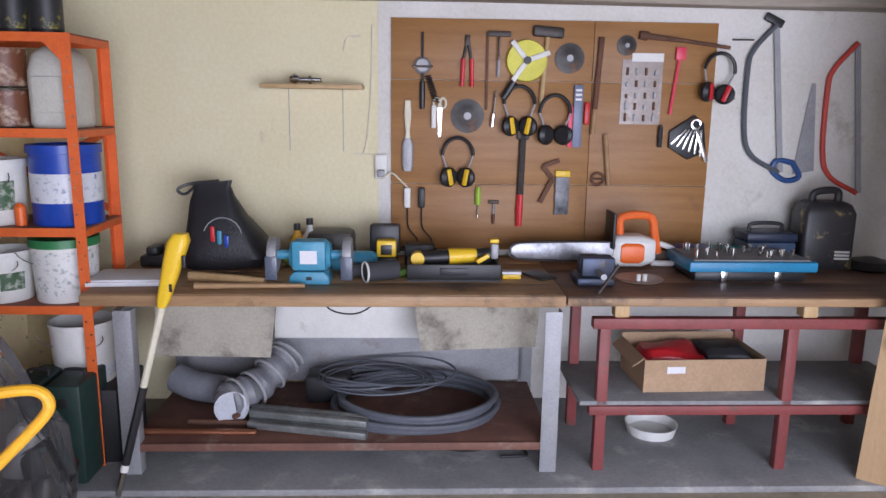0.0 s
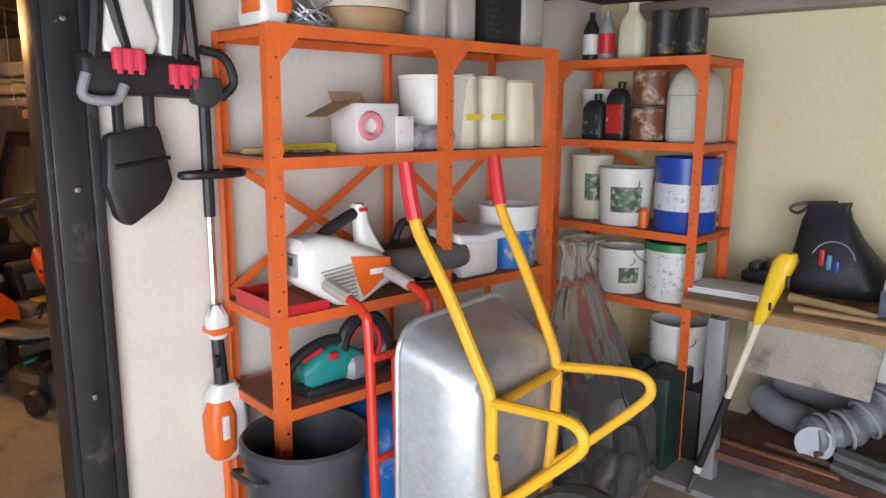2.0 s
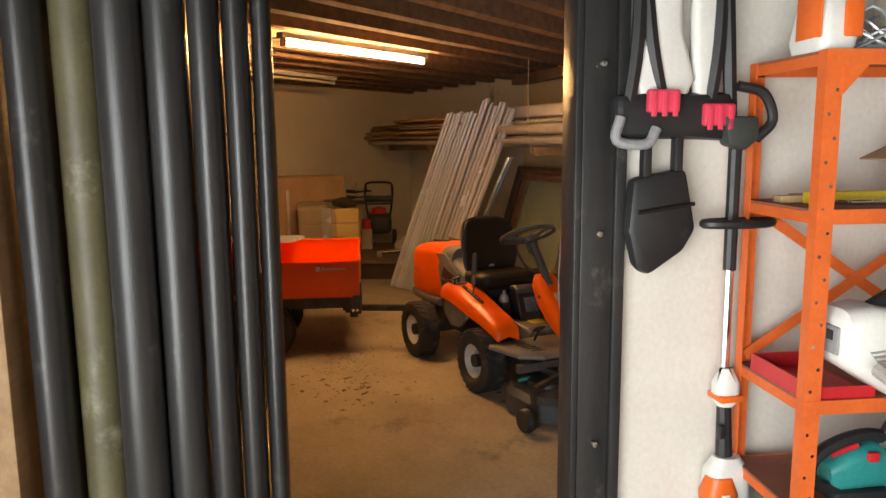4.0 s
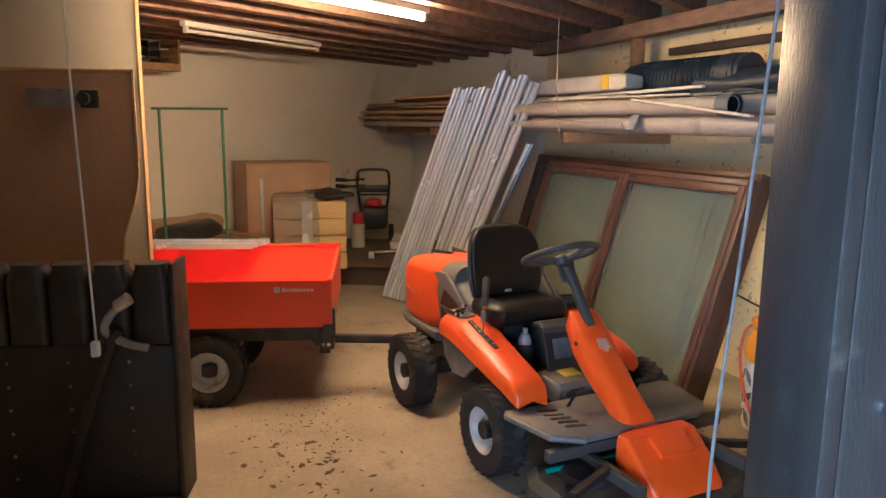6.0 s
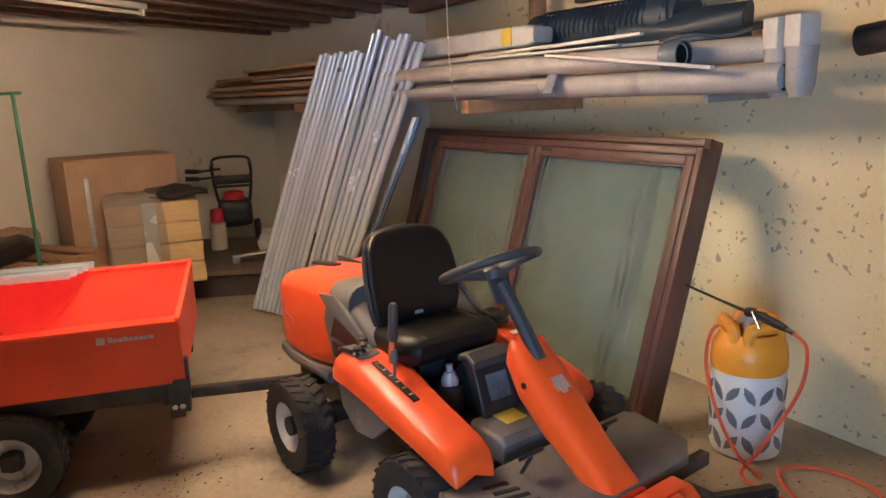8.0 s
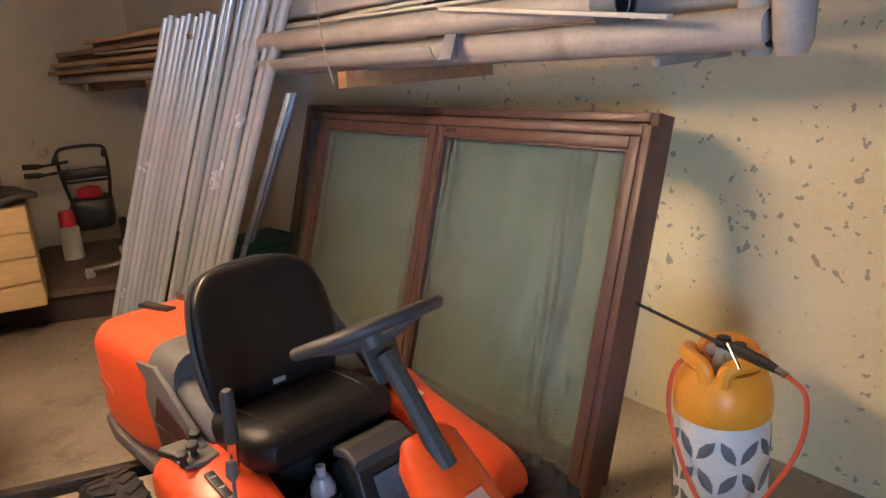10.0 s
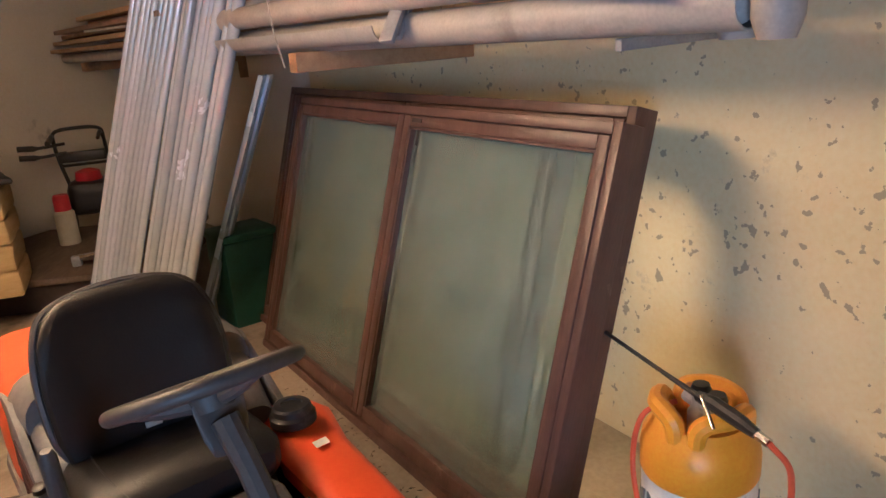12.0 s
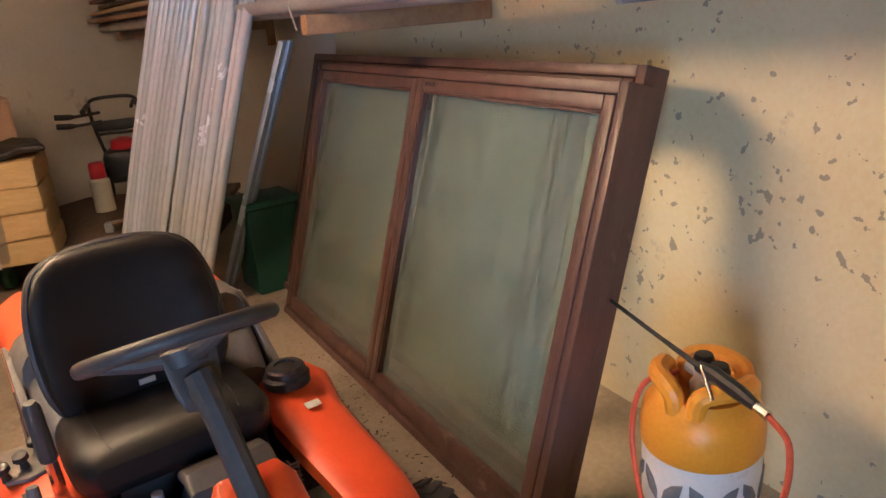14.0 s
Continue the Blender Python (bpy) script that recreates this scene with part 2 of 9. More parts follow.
flaked(CREAM, (0.45, 0.37, 0.23), 25, 0.887, 0.906, 1.3)
FARWALL = mat("grey cream plaster", (0.82, 0.78, 0.68), (0.75, 0.70, 0.59), 0.85, scale=1.5, fine=50, bump=0.3, stain=(0.30, 0.28, 0.24), stain_amount=0.12)
FLOOR = mat("worn concrete", (0.47, 0.40, 0.29), (0.31, 0.26, 0.185), 0.75, scale=1.4, fine=40, bump=0.35, stain=(0.12, 0.105, 0.085), stain_amount=0.28, stain_scale=1.1)
flaked(FLOOR, (0.075, 0.066, 0.058), 7, 0.945, 0.99, 0.9)
SLAB = mat("grey concrete slab", (0.30, 0.295, 0.29), (0.20, 0.20, 0.20), 0.8, scale=3, fine=60, bump=0.4, stain=(0.42, 0.41, 0.38), stain_amount=0.3, stain_scale=4)
JOIST = mat("dark old timber", (0.34, 0.225, 0.15), (0.17, 0.115, 0.082), 0.8, scale=3, fine=40, stretch=(0.3, 6, 6), bump=0.4)
BOARDS = mat("dark stained boards", (0.085, 0.06, 0.05), (0.05, 0.036, 0.032), 0.8, scale=3, fine=40, bump=0.3)
WOOD = mat("worn pine", (0.40, 0.25, 0.12), (0.28, 0.16, 0.075), 0.6, scale=5, fine=70, stretch=(0.5, 5, 5), bump=0.2, stain=(0.10, 0.065, 0.04), stain_amount=0.2)
BENCHWOOD = mat("oily bench planks", (0.42, 0.26, 0.13), (0.27, 0.155, 0.075), 0.55, scale=4, fine=60, stretch=(0.6, 6, 6), bump=0.25, stain=(0.055, 0.035, 0.02), stain_amount=0.34, stain_scale=3)
PLY = mat("orange brown plywood", (0.36, 0.175, 0.05), (0.27, 0.12, 0.032), 0.5, scale=3, fine=50, stretch=(0.6, 3, 8), bump=0.08, stain=(0.24, 0.11, 0.04), stain_amount=0.2, stain_scale=5)
PALEWOOD = mat("pale pine", (0.55, 0.38, 0.19), (0.45, 0.29, 0.13), 0.55, scale=4, fine=60, stretch=(4, 4, 0.5), bump=0.15)
SHELF_OR = mat("orange shelf enamel", (0.78, 0.15, 0.028), (0.64, 0.115, 0.022), 0.5, scale=9, bump=0.1, stain=(0.22, 0.07, 0.03), stain_amount=0.16, stain_scale=14)
SHELF_DK = mat("dusty red-brown shelf top", (0.33, 0.115, 0.065), (0.25, 0.085, 0.05), 0.75, scale=5, bump=0.2, stain=(0.18, 0.13, 0.10), stain_amount=0.3, stain_scale=5)
REDSTEEL = mat("dark red painted steel", (0.26, 0.055, 0.05), (0.19, 0.045, 0.04), 0.55, scale=8, bump=0.2, stain=(0.12, 0.07, 0.05), stain_amount=0.25, stain_scale=12)
GREYSTEEL = mat("grey painted angle steel", (0.36, 0.36, 0.37), (0.28, 0.28, 0.29), 0.5, 0.2, scale=7, bump=0.15, stain=(0.22, 0.18, 0.15), stain_amount=0.25, stain_scale=9)
GALV = mat("galvanised steel", (0.54, 0.56, 0.58), (0.43, 0.45, 0.47), 0.38, 0.6, scale=14, fine=60, bump=0.08)
GALV2 = mat("bright galvanised section", (0.68, 0.76, 0.86), (0.60, 0.68, 0.77), 0.24, 0.35, scale=3, fine=30, bump=0.015, piece=0.14)
RIMSTEEL = mat("silver painted rim", (0.66, 0.65, 0.62), (0.54, 0.53, 0.50), 0.4, 0.15, scale=10, bump=0.05, stain=(0.22, 0.18, 0.14), stain_amount=0.2, stain_scale=12)
CHROME = mat("bright steel", (0.72, 0.72, 0.72), (0.6, 0.6, 0.6), 0.22, 1.0, scale=20, bump=0.03)
IRON = mat("dark worn iron", (0.085, 0.08, 0.075), (0.05, 0.045, 0.042), 0.5, 0.6, scale=12, bump=0.2, stain=(0.14, 0.07, 0.04), stain_amount=0.25, stain_scale=15)
RUST = mat("rusty steel", (0.20, 0.10, 0.06), (0.12, 0.06, 0.04), 0.8, 0.3, scale=12, bump=0.3)
MOWER = mat("orange mower plastic", (0.95, 0.125, 0.004), (0.90, 0.11, 0.004), 0.36, scale=5, bump=0.02, coat=0.08, rvar=0.08, stain=(0.6, 0.10, 0.02), stain_amount=0.06)
TRAILER_RED = mat("orange red trailer steel", (0.95, 0.105, 0.006), (0.89, 0.09, 0.005), 0.42, scale=4, bump=0.03, stain=(0.45, 0.06, 0.025), stain_amount=0.10, stain_scale=5)
SAW_OR = mat("orange tool plastic", (0.85, 0.16, 0.02), (0.78, 0.13, 0.02), 0.4, bump=0.03)
MOWGREY = mat("grey mower plastic", (0.17, 0.165, 0.155), (0.13, 0.125, 0.12), 0.5, scale=8, bump=0.08, stain=(0.26, 0.23, 0.19), stain_amount=0.25, stain_scale=7)
MOWDARK = mat("dark grey steering plastic", (0.07, 0.068, 0.066), (0.05, 0.049, 0.048), 0.5, scale=8, bump=0.08)
BLACK = mat("black plastic", (0.022, 0.022, 0.023), (0.015, 0.015, 0.016), 0.45, bump=0.06, stain=(0.07, 0.065, 0.06), stain_amount=0.14, stain_scale=8)
VINYL = mat("black seat vinyl", (0.010, 0.0097, 0.0097), (0.007, 0.0068, 0.0068), 0.44, scale=16, fine=160, bump=0.2)
RUBBER = mat("tyre rubber", (0.032, 0.030, 0.028), (0.022, 0.021, 0.020), 0.8, scale=10, bump=0.3, stain=(0.10, 0.085, 0.065), stain_amount=0.28, stain_scale=9)
YELLOW = mat("yellow enamel", (0.83, 0.44, 0.02), (0.74, 0.37, 0.018), 0.42, scale=9, bump=0.05, stain=(0.40, 0.20, 0.03), stain_amount=0.18, stain_scale=14)
TOOLYEL = mat("yellow tool plastic", (0.86, 0.56, 0.02), (0.80, 0.50, 0.02), 0.4, bump=0.03)
REDPL = mat("red plastic", (0.62, 0.025, 0.03), (0.5, 0.02, 0.025), 0.4, bump=0.03)
PINK = mat("pink red plastic", (0.80, 0.07, 0.12), (0.7, 0.05, 0.1), 0.4, bump=0.03)
BLUEPL = mat("blue plastic", (0.02, 0.075, 0.42), (0.015, 0.055, 0.33), 0.35, bump=0.03)
TEAL = mat("teal plastic", (0.02, 0.26, 0.24), (0.015, 0.2, 0.19), 0.45, bump=0.05)
LTBLUE = mat("light blue tool enamel", (0.06, 0.30, 0.44), (0.05, 0.24, 0.36), 0.45, bump=0.08)
WHITEPL = mat("white plastic", (0.78, 0.77, 0.73), (0.70, 0.69, 0.64), 0.45, bump=0.04, stain=(0.5, 0.46, 0.38), stain_amount=0.16, stain_scale=7)
CREAMPL = mat("aged cream plastic", (0.72, 0.67, 0.52), (0.65, 0.60, 0.45), 0.5, bump=0.05, stain=(0.45, 0.40, 0.30), stain_amount=0.2, stain_scale=6)
TRANSL = mat("milky canister plastic", (0.60, 0.59, 0.52), (0.52, 0.51, 0.44), 0.4, bump=0.05)
LIGHTGREY = mat("grey plastic pipe", (0.46, 0.43, 0.39), (0.38, 0.355, 0.32), 0.5, scale=6, bump=0.06, stain=(0.28, 0.25, 0.21), stain_amount=0.25, stain_scale=5)
CARD = mat("brown cardboard", (0.45, 0.30, 0.18), (0.38, 0.25, 0.145), 0.85, scale=6, bump=0.1, stain=(0.28, 0.18, 0.1), stain_amount=0.15)
STRAW = mat("straw yellow pressed wood", (0.76, 0.57, 0.25), (0.66, 0.46, 0.18), 0.85, scale=10, fine=110, stretch=(1, 1, 5), bump=0.5)
PAPER = mat("white paper", (0.75, 0.75, 0.76), (0.68, 0.68, 0.70), 0.8, bump=0.05)
DARKGREEN = mat("dark green plastic", (0.018, 0.045, 0.035), (0.012, 0.032, 0.026), 0.5, bump=0.1)
GREENLID = mat("green plastic lid", (0.03, 0.22, 0.07), (0.025, 0.17, 0.055), 0.45, bump=0.05)
GREENSTEEL = mat("green painted tube", (0.05, 0.17, 0.09), (0.04, 0.12, 0.065), 0.5, bump=0.1)
WINWOOD = mat("red brown window varnish", (0.14, 0.078, 0.06), (0.088, 0.048, 0.038), 0.42, scale=4, fine=60, stretch=(3, 3, 0.6), bump=0.15, stain=(0.26, 0.17, 0.13), stain_amount=0.18, stain_scale=6)
NAVY = mat("dark blue plastic mesh", (0.035, 0.055, 0.085), (0.022, 0.038, 0.06), 0.5, bump=0.3)
DOORBLK = mat("black worn door rubber", (0.036, 0.035, 0.035), (0.02, 0.0195, 0.0195), 0.32, scale=5, bump=0.15, stretch=(4, 4, 0.7), stain=(0.11, 0.10, 0.085), stain_amount=0.2, stain_scale=6)
DOOROLIVE = mat("olive worn door strip", (0.11, 0.095, 0.045), (0.075, 0.065, 0.032), 0.5, scale=6, bump=0.2, stain=(0.2, 0.18, 0.12), stain_amount=0.22, stain_scale=7)
COPPER = mat("copper pipe", (0.55, 0.24, 0.13), (0.42, 0.18, 0.10), 0.35, 0.9, bump=0.05)
ROPE = mat("pale cord", (0.55, 0.52, 0.45), (0.45, 0.42, 0.36), 0.9, bump=0.2)
HOSE = mat("orange gas hose", (0.70, 0.12, 0.04), (0.6, 0.1, 0.035), 0.45, bump=0.05)
GASYEL = mat("amber bottle collar", (0.88, 0.41, 0.012), (0.82, 0.36, 0.01), 0.4, scale=8, bump=0.04, stain=(0.5, 0.22, 0.03), stain_amount=0.05)
PANELBROWN = mat("brown hardboard", (0.42, 0.27, 0.165), (0.35, 0.215, 0.13), 0.65, scale=2, bump=0.08)
CREAMBOARD = mat("cream door board", (0.76, 0.68, 0.54), (0.70, 0.62, 0.48), 0.6, scale=2, bump=0.06)
BIN = mat("dark grey bin plastic", (0.055, 0.058, 0.062), (0.04, 0.042, 0.045), 0.5, bump=0.1, stain=(0.12, 0.12, 0.12), stain_amount=0.2)
PLASTICBAG = glassy("clear plastic film", (0.90, 0.91, 0.92), 0.07, 0.95, 1.12)
FILM = glassy("cloudy wrapping film", (0.85, 0.85, 0.82), 0.25, 0.8, 1.15)
TUBEGLOW = glow("lit tube", (1.0, 0.54, 0.21), 262)
# black vinyl of the upended seat, its grey sheen put into a lighter base colour
OLDVINYL = mat("black vinyl with painted sheen", (0.06, 0.058, 0.056), (0.036, 0.035, 0.034), 0.42, scale=9, fine=120, bump=0.2)
CORD = mat("grey twisted cord", (0.20, 0.19, 0.18), (0.12, 0.115, 0.11), 0.9, scale=60, bump=0.3)
YLABEL = mat("yellow label", (0.85, 0.62, 0.04), None, 0.6)

# ---- large structure ----


def plan_wall(name, pts, z0, z1, material, label):
    return solid(name, prism(pts, z0, z1), material, I4, label, "wall", kind="structure", smooth=0)


ground = solid("ground", box(-120, 120, -120, 120, -0.3, -0.03), FLOOR, I4, "pale yard ground outside the garage door", "ground", kind="structure", smooth=0)
floor = solid("floor", box(-13.5, 4.5, -6.5, 6.5, -0.028, 0.0), FLOOR, I4, "worn stained concrete floor with dust and dark patches", "floor", kind="structure", smooth=0)
slab = solid("floor_slab", cut(box(-1.87, 2.88, -0.93, -0.002, 0.0, 0.03, 0.006), 1), SLAB, B, "raised grey concrete strip under the workbenches", "floor", kind="structure")

# workshop walls, in the workshop's frame
# the bench wall's left part is cream, its right part white
solid("wall_bench_1", box(-2.1, 0.085, 0.0, 0.25, 0, 2.6), CREAMW, B, "cream wall behind the workbench with stains", "wall", kind="structure", smooth=0)
solid("wall_bench_2", box(0.085, 3.1, -0.004, 0.25, 0, 2.6), WALL, B, "white limewashed wall behind the workbench with stains", "wall", kind="structure", smooth=0)
solid("wall_divider_1", box(-1.98, -1.88, -2.86, -0.001, 0, 2.6), DIVIDER, B, "white plaster wall beside the doorway, flaking at its foot", "wall", kind="structure", smooth=0)
solid("wall_divider_2", box(-1.98, -1.88, -5.2, -4.5, 0, 2.6), DIVIDER, B, "white plaster wall beyond the folded door", "wall", kind="structure", smooth=0)
solid("wall_divider_3", box(-1.98, -1.88, -4.5, -2.86, 2.13, 2.6), DIVIDER, B, "plaster wall above the doorway", "wall", kind="structure", smooth=0)
solid("wall_right", box(2.9, 3.1, -5.2, -0.001, 0, 2.6), WALL, B, "white plaster wall at the bench's end", "wall", kind="structure", smooth=0)
solid("wall_front_1", box(-1.879, -0.7, -5.2, -5.0, 0, 2.6), WALL, B, "white plaster wall beside the garage opening", "wall", kind="structure", smooth=0)
solid("wall_front_2", box(-0.7, 2.899, -5.2, -5.0, 2.05, 2.6), WALL, B, "plaster wall above the garage opening", "wall", kind="structure", smooth=0)
solid("ceiling_workshop", join(box(-1.879, 2.899, -4.999, -0.001, 2.12, 2.2), *[box(-1.879, 2.899, -0.6 * k - 0.45, -0.6 * k - 0.36, 2.04, 2.119) for k in range(1, 8)]), BOARDS, B, "low dark boarded workshop ceiling with joists", "ceiling", kind="structure", smooth=0)
lintel = rough(cut(box(-1.87, 2.89, -0.16, -0.003, 2.03, 2.115, 0.01), 3), 0.018, 5, 3)
solid("beam_wall_plate", lintel, mat("flaking whitewashed timber", (0.45, 0.40, 0.33), (0.28, 0.23, 0.18), 0.9, scale=5, bump=0.5, stretch=(0.4, 4, 4)), B, "rough flaking whitewashed timber along the wall top", "beam", kind="structure")

# back room
RIGHT = [(-2.2, 3.535), (-8.6, 1.935), (-11.4, 0.78)]
FARDIR = Vector((0.76, -0.65))
FAR_END = (-11.4 + 0.76 * 7.4, 0.78 - 0.65 * 7.4)
plan_wall("wall_back_right_1", [RIGHT[0], RIGHT[1], (-8.54, 2.18), (-2.14, 3.78)], 0, 2.6, CREAM, "cream painted wall with flaked patches and a long crack")
plan_wall("wall_back_right_2", [RIGHT[1], RIGHT[2], (-11.3, 1.03), (-8.543, 2.179)], 0, 2.6, FARWALL, "grey cream wall behind the long rack")
plan_wall("wall_back_far", [RIGHT[2], FAR_END, (FAR_END[0] - 0.2, FAR_END[1] - 0.2), (-11.6, 0.58)], 0, 2.6, FARWALL, "smooth grey cream far wall")
plan_wall("wall_back_left", [FAR_END, (-1.2, FAR_END[1]), (-1.2, FAR_END[1] - 0.2), (FAR_END[0], FAR_END[1] - 0.2)], 0, 2.6, FARWALL, "plain plaster wall of the back room")
plan_wall("wall_back_near", [(-1.35, FAR_END[1] + 0.001), (-1.2, FAR_END[1] + 0.001), (-1.42, -1.3), (-1.62, -1.3)], 0, 2.6, FARWALL, "plain plaster wall of the back room")

room = [Vector(p) for p in ((-2.2, 3.535), (-8.6, 1.935), (-11.4, 0.78), FAR_END, (-1.3, FAR_END[1]), (-1.6, -1.2))]


def clip_line(p, d):
    """The stretch of a line inside the back room's outline."""
    lo, hi, n = -20.0, 20.0, len(room)
    for i in range(n):
        a, b = room[i], room[(i + 1) % n]
        e = b - a
        nrm = Vector((-e.y, e.x))
        den, num = nrm.dot(d), nrm.dot(a - p)
        if abs(den) < 1e-6:
            continue
        t = num / den
        if den > 0:
            lo = max(lo, t)
        else:
            hi = min(hi, t)
    return lo, hi


jd = Vector((-0.76, 0.65))
jn = Vector((0.65, 0.76))
bms = [prism([tuple(p) for p in room], 2.45, 2.52)]
for k in range(-16, 20):
    p = Vector((-6.2, -0.4)) + jn * (0.40 * k)
    lo, hi = clip_line(p, jd)
    if hi - lo > 0.2:
        a, b = p + jd * lo, p + jd * hi
        bms.append(beam((a.x, a.y, 2.378), (b.x, b.y, 2.378), 0.10, 0.142))
solid("ceiling_back", join(*bms), JOIST, I4, "dark timber ceiling of close-set joists and boards", "ceiling", kind="structure", smooth=0)
wd = (Vector(RIGHT[1]) - Vector(RIGHT[0])).normalized()
wn2 = Vector((wd.y, -wd.x)) * (1 if Vector((wd.y, -wd.x)).y < 0 else -1)


def along(x, off):
    """A plan point beside the cream wall: at world x, off metres out of it."""
    y = 3.535 + (x + 2.2) * 0.25
    return Vector((x, y)) + wn2 * off


a, b = along(-2.6, 0.20), along(-8.4, 0.20)
solid("beam_long", beam((a.x, a.y, 2.255), (b.x, b.y, 2.255), 0.12, 0.1, 0.006), JOIST, I4, "heavy dark timber beam along the cream wall", "beam", kind="structure")
p = along(-6.9, 0.18)
solid("beam_post", box(p.x - 0.045, p.x + 0.045, p.y - 0.04, p.y + 0.04, 1.62, 2.204, 0.004), WOOD, I4, "short brown timber post under the beam", "post", kind="structure")
a, b = along(-2.6, 0.035), along(-6.7, 0.035)
solid("trim_wall_batten", beam((a.x, a.y, 2.10), (b.x, b.y, 2.10), 0.06, 0.05, 0.004), BOARDS, I4, "dark batten high on the cream wall", "batten", kind="structure")

# doorway: steel jamb and the folded concertina door
jamb = thing("door_jamb", B, "black painted steel door jamb, chipped and scratched", "door frame", kind="structure")
part("post", box(-1.99, -1.86, -2.955, -2.862, 0, 2.125, 0.004), DOORBLK, jamb)
part("stop", box(-1.96, -1.858, -2.975, -2.956, 0, 2.12, 0.003), DOORBLK, jamb)
part("flange", box(-1.878, -1.850, -2.861, -2.83, 0, 2.12, 0.003), DOORBLK, jamb)
for z in (0.35, 0.75, 1.35, 1.8):
    part("bolt", moved(lathe([(0, -0.006), (0.009, -0.006), (0.009, 0.004), (0, 0.006)], 8, "X"), pose(-1.848, -2.905, z)), CHROME, jamb)
door = thing("folding_door", B, "black concertina door folded up in vertical pleats, worn and shiny", "door", kind="structure")
for i, (y, w, x, mt) in enumerate(((3.775, 0.05, -1.90, DOORBLK), (3.835, 0.06, -1.87, DOORBLK), (3.905, 0.07, -1.84, DOORBLK), (3.99, 0.09, -1.82, DOORBLK), (4.085, 0.10, -1.79, DOORBLK), (4.185, 0.10, -1.84, DOOROLIVE), (4.28, 0.08, -1.80, DOORBLK))):
    out = [(x - 0.10, -y - w * 0.45), (x - 0.10, -y + w * 0.45)] + [(x + 0.05 * math.cos(t) - 0.01, -y + w * 0.5 * math.sin(t)) for t in [radians(90 - 15 * k) for k in range(13)]]
    bm = prism(out, 0.02, 2.11)
    part("pleat", bm, mt, door)
part("track", box(-1.98, -1.72, -4.49, -2.99, 2.112, 2.129, 0.003), IRON, door)
solid("door_post", box(-1.87, -1.72, -4.62, -4.34, 0, 2.11, 0.008), WOOD, B, "brown wooden post beside the folded door", "post", kind="structure")

# ---- fluorescent fittings ----


def tube_fitting(ends, lit):
    m = tube_pose(ends, 0)
    t = thing("ceiling_light", m, "lit fluorescent batten light under the joists" if lit else "unlit white fluorescent batten light under the joists", "ceiling light", "fluorescent battens")
    part("batten", box(-0.78, 0.78, -0.03, 0.03, -0.012, 0.025, 0.004), WHITEPL, t)
    part("tube", moved(lathe([(0, -0.74), (0.013, -0.74), (0.013, 0.74), (0, 0.74)], 12, "X"), pose(0, 0, -0.042)), TUBEGLOW if lit else WHITEPL, t)
    for s in (-1, 1):
        part("cap", box(s * 0.75 - 0.012, s * 0.75 + 0.012, -0.02, 0.02, -0.06, -0.012, 0.003), WHITEPL, t)


tube_fitting(TUBE1, True)
tube_fitting(TUBE2, False)

# ---- ride-on mower ----


def wheel(parent, x, y, r, w, side, rim_r=0.11, lugs=26, rimmat=None):
    """A lugged tyre on a pressed steel rim, axle along y."""
    rimmat = rimmat or RIMSTEEL
    prof = [(rim_r, -w * 0.42), (r * 0.78, -w * 0.5), (r * 0.95, -w * 0.44), (r, -w * 0.25), (r, w * 0.25), (r * 0.95, w * 0.44), (r * 0.78, w * 0.5), (rim_r, w * 0.42)]
    bm = lathe(prof + [(rim_r * 0.98, 0), (rim_r, -w * 0.42)], 36, "Y", False)
    wh = part("wheel", bm, RUBBER, parent, "black lugged tyre on a steel rim", pose(x, y, r))
    lb = []
    for k in range(lugs):
        for s in (-1, 1):
            b = box(-0.012, 0.012, -w * 0.19, w * 0.19, -0.004, 0.0035, 0.001)
            lb.append(moved(b, Matrix.Rotation((k + 0.25 * s) * math.tau / lugs, 4, "Y") @ pose(0, s * w * 0.24, r, 0, 0, 28 * s)))
    part("tread", join(*lb), RUBBER, wh)
    rp = [(0, -0.025), (0.03, -0.025), (0.032, 0.0), (rim_r * 0.75, 0.005), (rim_r * 0.85, w * 0.25), (rim_r * 1.0, w * 0.40), (rim_r * 1.06, w * 0.43), (rim_r * 1.06, w * 0.36)]
    rim = lathe([(a, -b) for a, b in reversed(rp)] if side < 0 else rp, 28, "Y", False)
    part("rim", rim, rimmat, wh, "bare steel rim")
    hub = lathe([(0, -0.03), (0.042, -0.03), (0.042, 0.012), (0.03, 0.02), (0, 0.022)], 16, "Y")
    part("hub", moved(hub, pose(0, side * w * 0.16, 0)), BLACK, wh)
    return wh


